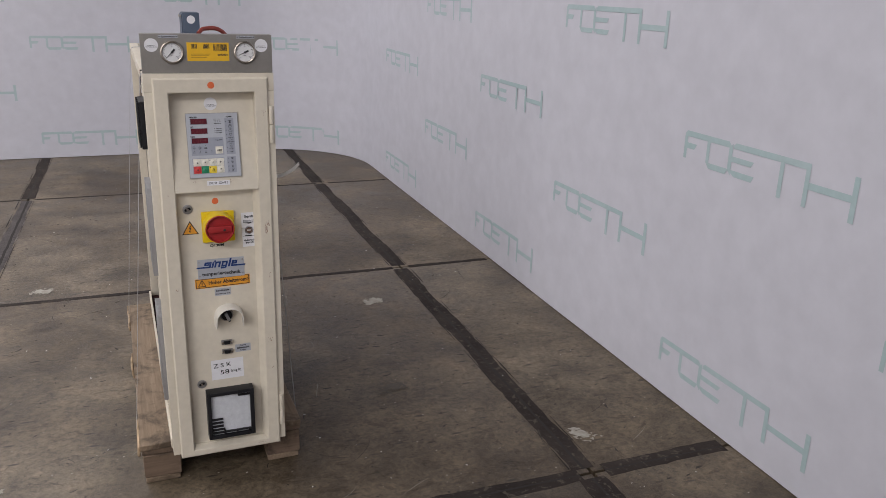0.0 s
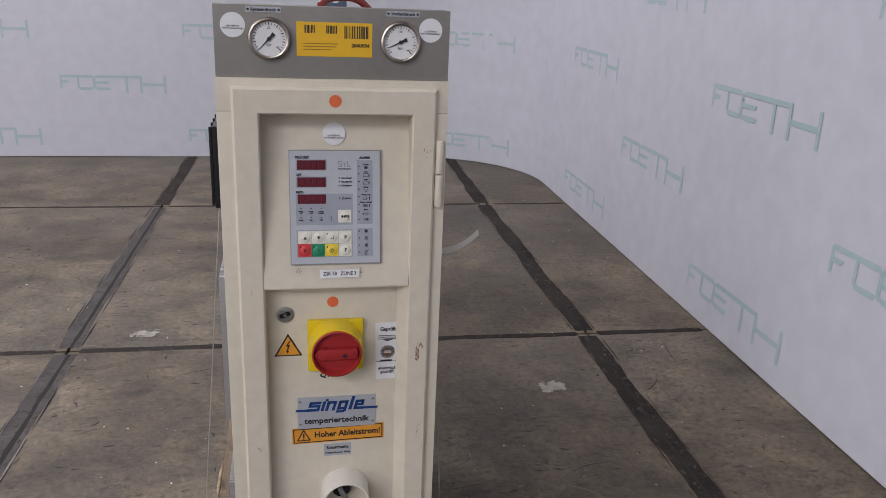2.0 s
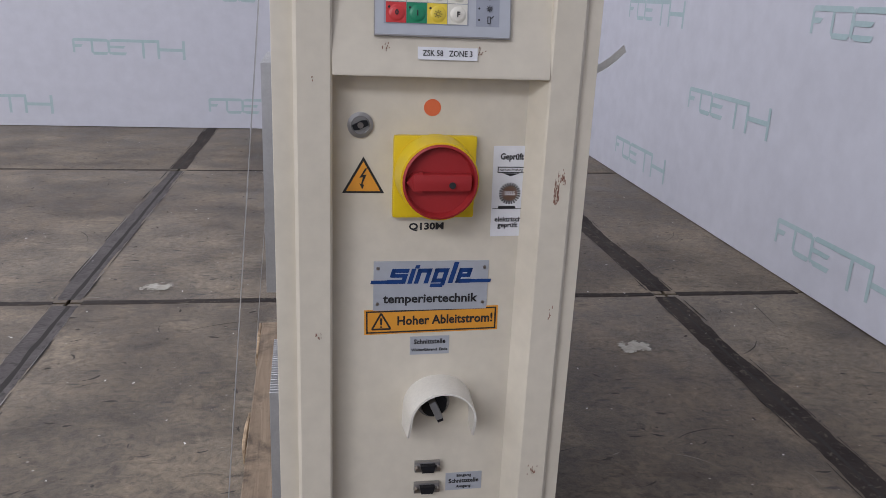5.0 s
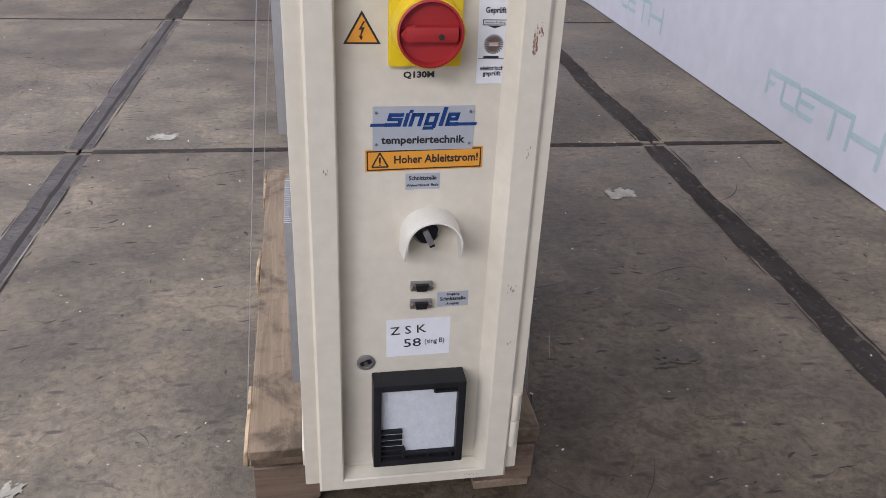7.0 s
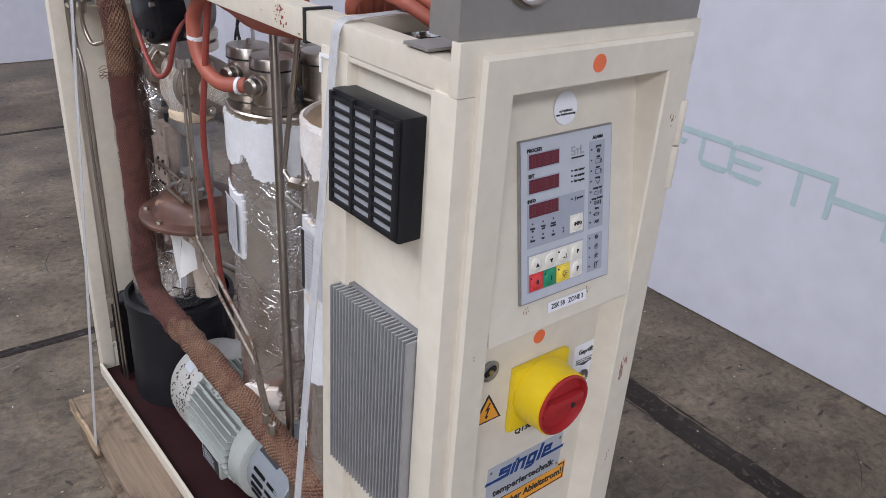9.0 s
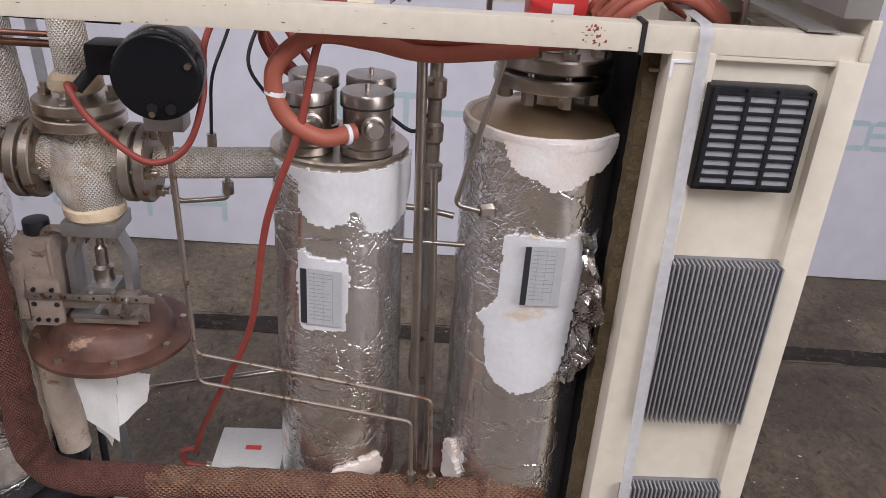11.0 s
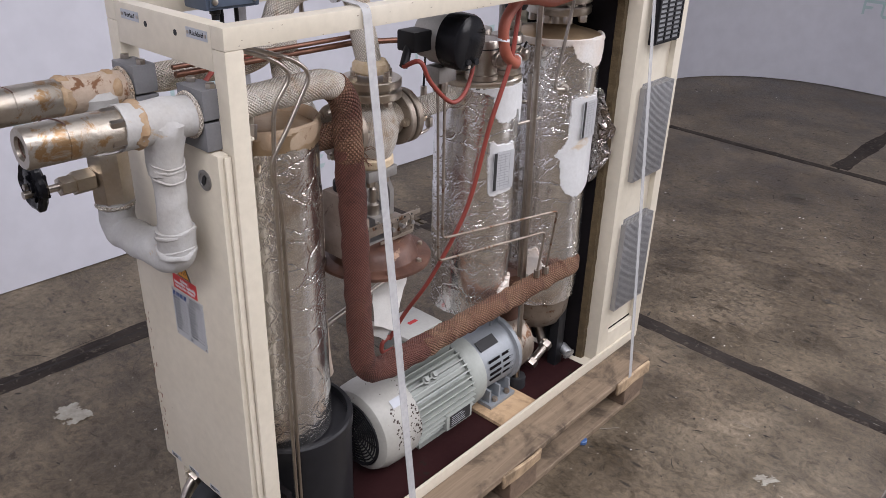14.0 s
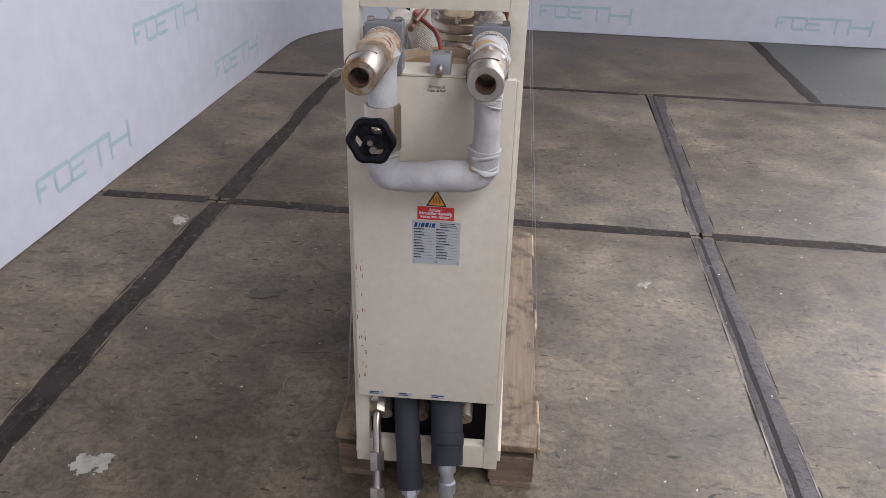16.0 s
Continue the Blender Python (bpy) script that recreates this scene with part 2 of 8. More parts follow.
M = dict(
    concrete=concrete(),
    joint=surface("dark_joint_filler", (0.020, 0.015, 0.014), (0.055, 0.045, 0.039), 4.5, 0.75, spec=0.12, bump_s=0.6, bump_d=0.004, bump_scale=60, spots=(0.088, 0.073, 0.060), spot_at=0.56, spot_scale=34),
    slot=surface("black_joint_slot", (0.018, 0.015, 0.013), (0.03, 0.025, 0.022), 20, 0.9),
    edge=surface("worn_steel_joint_edge", (0.092, 0.077, 0.072), (0.040, 0.032, 0.030), 7, 0.55, 0.15, spec=0.35, bump_s=0.8, bump_d=0.003, bump_scale=80, spots=(0.030, 0.023, 0.021), spot_at=0.53, spot_scale=42),
    bright_edge=surface("bright_worn_steel", (0.30, 0.28, 0.27), (0.13, 0.117, 0.11), 12, 0.45, 0.3),
    banner=surface("white_banner_fabric", (0.605, 0.605, 0.662), (0.58, 0.58, 0.635), 0.7, 0.62, bump_s=0.08, bump_d=0.002, bump_scale=220, rough_var=0.06),
    teal=surface("pale_teal_print", (0.38, 0.505, 0.515), (0.44, 0.54, 0.555), 3, 0.65),
    hall=surface("grey_hall_wall", (0.25, 0.25, 0.26), (0.20, 0.20, 0.21), 0.5, 0.8),
    cream=surface("cream_enamel", (0.70, 0.642, 0.532), (0.665, 0.607, 0.497), 3, 0.42, bump_s=0.12, bump_d=0.0008, bump_scale=260, spots=(0.36, 0.26, 0.17), spot_at=0.745, spot_scale=24),
    cream2=surface("cream_enamel_worn", (0.69, 0.632, 0.527), (0.64, 0.578, 0.467), 4, 0.45, bump_s=0.15, bump_d=0.0008, bump_scale=200, spots=(0.30, 0.20, 0.13), spot_at=0.70, spot_scale=18),
    gaugegrey=surface("brushed_grey_panel", (0.24, 0.225, 0.205), (0.28, 0.265, 0.245), 5, 0.45, 0.2),
    steel=surface("stainless_steel", (0.52, 0.475, 0.43), (0.36, 0.315, 0.27), 16, 0.33, 1.0, 0.15, 0.0008, 160),
    steel_warm=surface("heat_tinted_steel", (0.60, 0.56, 0.51), (0.48, 0.40, 0.30), 12, 0.34, 1.0, 0.3, 0.001, 90, spots=(0.40, 0.25, 0.12), spot_at=0.64, spot_scale=16),
    zinc=surface("dull_zinc", (0.42, 0.41, 0.40), (0.33, 0.32, 0.31), 18, 0.5, 0.85, 0.3, 0.001, 120),
    iron=surface("dull_grey_iron", (0.25, 0.205, 0.165), (0.38, 0.33, 0.28), 22, 0.46, 0.75, 0.4, 0.0015, 90, spots=(0.15, 0.075, 0.04), spot_at=0.57, spot_scale=30),
    rust=surface("brown_oxidised_paint", (0.062, 0.027, 0.02), (0.155, 0.075, 0.05), 13, 0.5, 0.15, 0.5, 0.002, 60, spots=(0.31, 0.195, 0.125), spot_at=0.64, spot_scale=9),
    copper=surface("tarnished_lid_metal", (0.50, 0.37, 0.235), (0.36, 0.255, 0.16), 7, 0.42, 0.75, 0.2, 0.001, 60),
    foil=foil_material(),
    wool=surface("white_mineral_wool", (0.69, 0.70, 0.715), (0.62, 0.615, 0.61), 9, 0.95, bump_s=0.12, bump_d=0.003, bump_scale=60, spots=(0.58, 0.48, 0.36), spot_at=0.62, spot_scale=9),
    wool_dirty=surface("stained_mineral_wool", (0.70, 0.60, 0.52), (0.74, 0.715, 0.69), 14, 0.95, bump_s=0.5, bump_d=0.004, bump_scale=70, spots=(0.42, 0.25, 0.17), spot_at=0.64, spot_scale=16),
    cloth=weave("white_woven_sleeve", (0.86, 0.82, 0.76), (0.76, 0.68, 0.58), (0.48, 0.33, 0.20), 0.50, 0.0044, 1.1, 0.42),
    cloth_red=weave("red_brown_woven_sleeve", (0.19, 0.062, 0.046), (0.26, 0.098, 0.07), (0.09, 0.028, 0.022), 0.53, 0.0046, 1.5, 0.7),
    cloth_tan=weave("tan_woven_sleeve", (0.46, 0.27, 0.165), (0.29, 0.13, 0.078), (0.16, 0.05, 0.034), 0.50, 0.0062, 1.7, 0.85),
    wrap=surface("white_glass_cloth_wrap", (0.49, 0.49, 0.49), (0.41, 0.39, 0.365), 12, 0.8, bump_s=0.9, bump_d=0.006, bump_scale=22, spots=(0.42, 0.29, 0.15), spot_at=0.62, spot_scale=11),
    stained_steel=surface("stained_stainless_steel", (0.50, 0.475, 0.44), (0.38, 0.32, 0.25), 18, 0.40, 0.9, 0.6, 0.0015, 110, spots=(0.33, 0.21, 0.11), spot_at=0.53, spot_scale=22),
    copper_tube=surface("tarnished_copper", (0.30, 0.155, 0.105), (0.20, 0.10, 0.075), 30, 0.42, 0.8),
    grimy=surface("grimy_pipe_wrap", (0.50, 0.41, 0.33), (0.38, 0.28, 0.205), 16, 0.85, bump_s=0.9, bump_d=0.005, bump_scale=60, spots=(0.17, 0.08, 0.038), spot_at=0.53, spot_scale=30),
    rope_wrap=surface("pale_stained_pipe_cloth", (0.62, 0.53, 0.44), (0.50, 0.40, 0.31), 26, 0.9, bump_s=0.9, bump_d=0.004, bump_scale=70, spots=(0.30, 0.17, 0.10), spot_at=0.58, spot_scale=22),
    rope=surface("beige_rope", (0.70, 0.58, 0.42), (0.58, 0.44, 0.28), 60, 0.9, bump_s=0.8, bump_d=0.002, bump_scale=180),
    red_hose=surface("red_silicone_cable", (0.29, 0.055, 0.04), (0.23, 0.042, 0.032), 12, 0.5),
    clamp_fin_gap_grey=surface("grey_clamps_and_fin_gap_shade", (0.20, 0.20, 0.21), (0.16, 0.16, 0.17), 20, 0.55, bump_s=0.2, bump_d=0.001, bump_scale=120),
    hose_orange=surface("orange_red_hose", (0.40, 0.115, 0.072), (0.33, 0.085, 0.055), 12, 0.55),
    rubber=surface("black_rubber", (0.018, 0.018, 0.02), (0.026, 0.026, 0.029), 12, 0.6, spec=0.3, bump_s=0.2, bump_d=0.001, bump_scale=90),
    blackplastic=surface("black_plastic", (0.013, 0.013, 0.015), (0.02, 0.02, 0.023), 20, 0.42, spec=0.2),
    blackglossy=surface("black_glossy_enamel", (0.007, 0.007, 0.009), (0.011, 0.011, 0.013), 10, 0.2, spec=0.15, bump_s=0.05, bump_d=0.001, bump_scale=40),
    board_gap_black=surface("black_board_and_shaded_gaps", (0.008, 0.007, 0.008), (0.013, 0.011, 0.012), 6, 0.9, spec=0.06, bump_s=0.4, bump_d=0.003, bump_scale=60),
    posit=surface("dusty_brown_casting", (0.36, 0.29, 0.24), (0.24, 0.18, 0.145), 24, 0.7, 0.1, 0.4, 0.002, 90, spots=(0.12, 0.075, 0.055), spot_at=0.62, spot_scale=22),
    fibre=surface("brown_fibre_edge", (0.13, 0.092, 0.045), (0.075, 0.052, 0.026), 40, 0.95, bump_s=1.0, bump_d=0.006, bump_scale=140),
    tan_board=surface("stained_tan_board", (0.46, 0.36, 0.26), (0.36, 0.25, 0.16), 20, 0.8, bump_s=0.5, bump_d=0.003, bump_scale=70, spots=(0.20, 0.11, 0.06), spot_at=0.58, spot_scale=18),
    tray_tan=surface("stained_tan_sheet", (0.30, 0.245, 0.17), (0.20, 0.155, 0.10), 9, 0.6, bump_s=0.3, bump_d=0.002, bump_scale=60, spots=(0.10, 0.07, 0.045), spot_at=0.6, spot_scale=14),
    tray=surface("dark_oxblood_tray", (0.022, 0.007, 0.008), (0.034, 0.012, 0.012), 5, 0.65, spec=0.1, bump_s=0.3, bump_d=0.002, bump_scale=40, spots=(0.02, 0.014, 0.012), spot_at=0.6, spot_scale=10),
    motor=surface("grey_green_motor_paint", (0.38, 0.40, 0.37), (0.32, 0.34, 0.315), 8, 0.5, bump_s=0.2, bump_d=0.001, bump_scale=90, spots=(0.17, 0.12, 0.09), spot_at=0.73, spot_scale=42),
    motor_cowl=surface("scuffed_cowl_paint", (0.47, 0.46, 0.43), (0.38, 0.37, 0.335), 8, 0.5, bump_s=0.2, bump_d=0.001, bump_scale=90, spots=(0.20, 0.13, 0.09), spot_at=0.66, spot_scale=40),
    pump=surface("silver_grey_pump_paint", (0.29, 0.31, 0.335), (0.245, 0.265, 0.285), 10, 0.42, 0.2, 0.2, 0.001, 80),
    alu=surface("cast_aluminium", (0.55, 0.56, 0.58), (0.46, 0.47, 0.49), 22, 0.42, 0.85, 0.4, 0.001, 150),
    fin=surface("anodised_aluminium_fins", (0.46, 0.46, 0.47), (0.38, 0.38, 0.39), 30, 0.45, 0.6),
    filter=surface("white_filter_fleece", (0.66, 0.68, 0.71), (0.56, 0.58, 0.61), 60, 0.95, bump_s=0.7, bump_d=0.002, bump_scale=200),
    yellow=plain("yellow_plastic", (0.78, 0.56, 0.01), 0.4),
    red=plain("red_plastic", (0.36, 0.022, 0.024), 0.45),
    orange=plain("orange_sticker", (0.75, 0.16, 0.055), 0.5),
    amber=plain("amber_sticker", (0.76, 0.33, 0.035), 0.5),
    stockyellow=plain("yellow_paper_label", (0.80, 0.46, 0.02), 0.6),
    white=plain("white_paper", (0.78, 0.78, 0.80), 0.6),
    black=plain("black_print", (0.02, 0.02, 0.022), 0.6),
    greyprint=plain("grey_print", (0.32, 0.33, 0.35), 0.6),
    blue=plain("blue_print", (0.006, 0.045, 0.19), 0.5),
    panel_grey=plain("pale_grey_foil", (0.47, 0.49, 0.53), 0.42),
    panel_mid=plain("mid_grey_foil", (0.335, 0.355, 0.41), 0.42),
    key_white=plain("ivory_key", (0.74, 0.71, 0.62), 0.4),
    key_red=plain("red_key", (0.62, 0.05, 0.05), 0.4),
    key_green=plain("green_key", (0.02, 0.24, 0.12), 0.4),
    key_yellow=plain("yellow_key", (0.80, 0.60, 0.06), 0.4),
    display=plain("dark_red_display", (0.11, 0.012, 0.022), 0.18),
    digit=plain("dim_red_digit", (0.17, 0.03, 0.035), 0.25),
    type_plate=plain("dull_type_plate", (0.52, 0.53, 0.55), 0.45, 0.25),
    plate=plain("silver_nameplate", (0.46, 0.48, 0.52), 0.45, 0.2),
    signred=plain("red_sticker", (0.62, 0.04, 0.04), 0.5),
    blue_box=surface("blue_grey_housing", (0.09, 0.12, 0.17), (0.07, 0.09, 0.13), 9, 0.4),
    paper=surface("crumpled_paper", (0.78, 0.77, 0.74), (0.70, 0.69, 0.66), 20, 0.85),
    hose_foam=surface("black_foam_sleeve", (0.018, 0.019, 0.023), (0.026, 0.027, 0.031), 9, 0.75, spec=0.3, bump_s=0.3, bump_d=0.002, bump_scale=60),
    wood=wood_material("weathered_pallet_wood", (0.16, 0.112, 0.074), (0.285, 0.212, 0.145), 1),
    wood_x=wood_material("weathered_block_wood", (0.12, 0.082, 0.056), (0.21, 0.145, 0.10), 0),
    wood_new=wood_material("fresh_pine", (0.44, 0.29, 0.165), (0.54, 0.38, 0.23), 0),
    wood_end=wood_material("splintered_pine", (0.40, 0.28, 0.17), (0.54, 0.40, 0.26), 1),
    dial=plain("white_dial", (0.76, 0.76, 0.76), 0.35),
)


def strap_material():
    m, N, L, B = nodes_of("translucent_white_strap")
    tc = N.new("ShaderNodeTexCoord").outputs["Object"]
    f = noise_node(N, L, tc, 90, 3)
    L.new(ramp(N, L, f, [(0.3, (0.50, 0.50, 0.51)), (0.7, (0.60, 0.60, 0.61))]), B.inputs["Base Color"])
    B.inputs["Roughness"].default_value = 0.32
    B.inputs["Alpha"].default_value = 0.62
    return m


M["strap"] = strap_material()

# ---- mesh tools ----


def add_box(bm, x0, x1, y0, y1, z0, z1, bev=0.0, m=None):
    vs = bmesh.ops.create_cube(bm, size=1)["verts"]
    for v in vs:
        v.co = Vector((x0 + (v.co.x + 0.5) * (x1 - x0), y0 + (v.co.y + 0.5) * (y1 - y0), z0 + (v.co.z + 0.5) * (z1 - z0)))
    if m is not None:
        for v in vs:
            v.co = m @ v.co
    if bev:
        es = {e for v in vs for e in v.link_edges}
        bmesh.ops.bevel(bm, geom=list(es), offset=bev, segments=2, profile=0.7, affect="EDGES")
    return bm


def add_cyl(bm, p0, p1, r0, r1=None, seg=24, bev=0.0):
    p0, p1 = Vector(p0), Vector(p1)
    r1 = r0 if r1 is None else r1
    d = p1 - p0
    m = Matrix.Translation((p0 + p1) / 2) @ d.to_track_quat("Z", "Y").to_matrix().to_4x4()
    vs = bmesh.ops.create_cone(bm, cap_ends=True, segments=seg, radius1=r0, radius2=r1, depth=d.length, matrix=m)["verts"]
    if bev:
        es = [e for e in {e for v in vs for e in v.link_edges} if any(len(f.verts) > 4 for f in e.link_faces)]
        bmesh.ops.bevel(bm, geom=es, offset=bev, segments=2, profile=0.6, affect="EDGES")
    return bm


def rounded(pts, bend, steps=7):
    pts = [Vector(p) for p in pts]
    out = [pts[0]]
    for a, b, c in zip(pts, pts[1:], pts[2:]):
        u, w = a - b, c - b
        k = min(bend, u.length * 0.48, w.length * 0.48)
        s, e = b + u.normalized() * k, b + w.normalized() * k
        for i in range(steps + 1):
            t = i / steps
            out.append(s * (1 - t) ** 2 + b * 2 * t * (1 - t) + e * t * t)
    out.append(pts[-1])
    return out


def spline(pts, steps=8):
    pts = [Vector(p) for p in pts]
    q = [2 * pts[0] - pts[1]] + pts + [2 * pts[-1] - pts[-2]]
    out = []
    for i in range(1, len(q) - 2):
        p0, p1, p2, p3 = q[i - 1], q[i], q[i + 1], q[i + 2]
        for k in range(steps):
            t = k / steps
            out.append(0.5 * ((2 * p1) + (p2 - p0) * t + (2 * p0 - 5 * p1 + 4 * p2 - p3) * t * t + (3 * p1 - p0 - 3 * p2 + p3) * t ** 3))
    return out + [pts[-1]]


def add_tube(bm, path, r, seg=10, wobble=0.0, cap=True, step=0.0, freq=30):
    """A tube along a path, with UV in metres. wobble: uneven radius. step: resampling length."""
    path = [Vector(p) for p in path]
    if step:
        fine = [path[0]]
        for a, b in zip(path, path[1:]):
            n = max(1, int((b - a).length / step))
            fine += [a.lerp(b, (i + 1) / n) for i in range(n)]
        path = fine
    uv = bm.loops.layers.uv.verify()
    rings, along, dist = [], [], 0.0
    t0 = (path[1] - path[0]).normalized()
    nrm = t0.orthogonal().normalized()
    for i, p in enumerate(path):
        t = (path[min(i + 1, len(path) - 1)] - path[max(i - 1, 0)]).normalized()
        nrm = (nrm - t * nrm.dot(t)).normalized()
        bi = t.cross(nrm)
        if i:
            dist += (p - path[i - 1]).length
        along.append(dist)
        ring = []
        for k in range(seg):
            a = 2 * math.pi * k / seg
            rad = nrm * math.cos(a) + bi * math.sin(a)
            rr = r * (1 + wobble * noise.noise((p + rad * r) * freq)) if wobble else r
            ring.append(bm.verts.new(p + rad * rr))
        rings.append(ring)
    for i in range(len(rings) - 1):
        for k in range(seg):
            k2 = (k + 1) % seg
            f = bm.faces.new((rings[i][k], rings[i][k2], rings[i + 1][k2], rings[i + 1][k]))
            us = (k, k + 1, k + 1, k)
            ws = (along[i], along[i], along[i + 1], along[i + 1])
            for lp, u, w in zip(f.loops, us, ws):
                lp[uv].uv = (u * 2 * math.pi * r / seg, w)
    if cap:
        bm.faces.new(rings[0][::-1])
        bm.faces.new(rings[-1])
    return bm


def add_lathe(bm, profile, place, axis=(0, 0, 1), seg=32, jitter=0.0, freq=20):
    """Turns (radius, height) pairs round an axis through place."""
    m = Matrix.Translation(place) @ Vector(axis).to_track_quat("Z", "Y").to_matrix().to_4x4()
    uv = bm.loops.layers.uv.verify()
    rings = []
    for r, z in profile:
        ring = []
        for k in range(seg):
            a = 2 * math.pi * k / seg
            co = m @ Vector((r * math.cos(a), r * math.sin(a), z))
            if jitter:
                co += (co - m @ Vector((0, 0, z))).normalized() * jitter * noise.noise(co * freq)
            ring.append(bm.verts.new(co))
        rings.append(ring)
    for i in range(len(rings) - 1):
        for k in range(seg):
            k2 = (k + 1) % seg
            f = bm.faces.new((rings[i][k], rings[i][k2], rings[i + 1][k2], rings[i + 1][k]))
            for lp, (a, b) in zip(f.loops, ((k, i), (k + 1, i), (k + 1, i + 1), (k, i + 1))):
                lp[uv].uv = (a * 2 * math.pi * profile[b][0] / seg, profile[b][1])
    if profile[0][0] > 1e-5:
        bm.faces.new(rings[0][::-1])
    if profile[-1][0] > 1e-5:
        bm.faces.new(rings[-1])
    return bm


def add_prism(bm, poly, m, depth):
    """A flat outline (x, y) raised by depth along z, placed by the matrix m."""
    lo = [bm.verts.new(m @ Vector((x, y, 0))) for x, y in poly]
    hi = [bm.verts.new(m @ Vector((x, y, depth))) for x, y in poly]
    n = len(poly)
    bm.faces.new(lo[::-1])
    bm.faces.new(hi)
    for i in range(n):
        bm.faces.new((lo[i], lo[(i + 1) % n], hi[(i + 1) % n], hi[i]))
    return bm


def finish(name, bm, material, smooth=38):
    bmesh.ops.recalc_face_normals(bm, faces=bm.faces[:])
    me = bpy.data.meshes.new(name)
    bm.to_mesh(me)
    bm.free()
    me.materials.append(material)
    if smooth:
        me.polygons.foreach_set("use_smooth", [True] * len(me.polygons))
        me.set_sharp_from_angle(angle=radians(smooth))
    return me


def part(name, bm, material, parent, label="", smooth=38):
    ob = new(name, finish(name, bm, material, smooth))
    ob.parent = parent
    if label:
        ob["label"] = label
    return ob


def thing(name, bm, material, label, category, group="", kind="", smooth=38):
    return tagged(new(name, finish(name, bm, material, smooth)), label, category, group, kind)


def root(name, label, category, m=None, group="", kind=""):
    ob = tagged(new(name), label, category, group, kind)
    ob.empty_display_size = 0.1
    if m is not None:
        ob.matrix_world = m
    return ob


def B_():
    return bmesh.new()


def box_part(name, x0, x1, y0, y1, z0, z1, material, parent, bev=0.0, label=""):
    return part(name, add_box(B_(), x0, x1, y0, y1, z0, z1, bev), material, parent, label)


FRONT = Matrix(((1, 0, 0, 0), (0, 0, -1, 0), (0, 1, 0, 0), (0, 0, 0, 1)))
BACK = Matrix(((-1, 0, 0, 0), (0, 0, 1, 0), (0, 1, 0, 0), (0, 0, 0, 1)))
LEFT = Matrix(((0, 0, -1, 0), (-1, 0, 0, 0), (0, 1, 0, 0), (0, 0, 0, 1)))


def write(text, size, material, parent, m, bold=0.0, width=0.0, name="lettering", align="CENTER"):
    """Raised lettering in the built-in font; m maps the text's plane to the thing. width: squeeze to that width."""
    cu = bpy.data.curves.new(name, "FONT")
    cu.body, cu.size, cu.align_x, cu.align_y = text, size, align, "CENTER"
    cu.offset, cu.extrude, cu.resolution_u, cu.space_line = bold, 0.00025, 2, 0.85
    tmp = new(name, cu)
    me = bpy.data.meshes.new_from_object(tmp.evaluated_get(bpy.context.evaluated_depsgraph_get()))
    bpy.data.objects.remove(tmp)
    bpy.data.curves.remove(cu)
    if width and len(me.vertices):
        xs = [v.co.x for v in me.vertices]
        k = width / max(1e-6, max(xs) - min(xs))
        me.transform(Matrix.Diagonal((k, 1, 1, 1)))
    me.transform(m)
    me.materials.clear()
    me.materials.append(material)
    ob = new(name, me)
    ob.parent = parent
    return ob


def at(base, x, y, z, spin=0.0):
    """A plane to write or stick on: base turns it, (x, y, z) is its place, spin turns it in its plane."""
    return Matrix.Translation((x, y, z)) @ base @ pose(0, 0, 0, 0, 0, spin)


def rect(w, h):
    return [(-w / 2, -h / 2), (w / 2, -h / 2), (w / 2, h / 2), (-w / 2, h / 2)]


def disc(r, n=28, a0=0.0):
    return [(r * math.cos(2 * math.pi * i / n + a0), r * math.sin(2 * math.pi * i / n + a0)) for i in range(n)]


def sticker(name, poly, material, parent, m, depth=0.0006, label=""):
    return part(name, add_prism(B_(), poly, m, depth), material, parent, label, smooth=0)


def bars(bm, m, x, y, w, n, pitch, h, seed=0):
    """Lines of unreadable print."""
    rng = random.Random(seed)
    for i in range(n):
        ww = w * rng.uniform(0.55, 1.0)
        add_prism(bm, [(x, y - i * pitch), (x + ww, y - i * pitch), (x + ww, y - i * pitch + h), (x, y - i * pitch + h)], m, 0.0003)
    return bm

# ---- the hall: floor slabs, joints, backdrop, roof ----
floor = tagged(new("floor"), "worn grey concrete slab floor with dark filled joints", "floor", kind="structure")
part("bedding", add_box(B_(), -14, 9, -9, 15, -0.2, -0.03), M["slot"], floor)
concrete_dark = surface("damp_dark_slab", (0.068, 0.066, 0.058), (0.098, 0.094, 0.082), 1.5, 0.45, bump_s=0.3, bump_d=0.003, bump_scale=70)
XN = [-0.85 + 2.27 * i for i in range(-5, 4)]
XS = [0.285 + 2.315 * i for i in range(-6, 4)]
YN = [-0.25, 2.045, 4.32, 6.565, 8.80, 11.05, 13.3]
YS = [-0.25 - 2.25 * i for i in range(4)][::-1]
slab_mesh = {}
for xs, ys in ((XN, YN), (XS, YS)):
    for x0, x1 in zip(xs, xs[1:]):
        for y0, y1 in zip(ys, ys[1:]):
            dims = (round(x1 - x0, 3), round(y1 - y0, 3))
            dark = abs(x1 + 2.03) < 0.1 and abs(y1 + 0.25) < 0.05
            if (dims, dark) not in slab_mesh:
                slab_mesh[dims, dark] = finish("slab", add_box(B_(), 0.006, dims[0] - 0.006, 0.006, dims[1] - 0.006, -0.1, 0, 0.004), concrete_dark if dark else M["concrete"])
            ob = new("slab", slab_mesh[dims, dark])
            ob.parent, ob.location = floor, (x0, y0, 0)


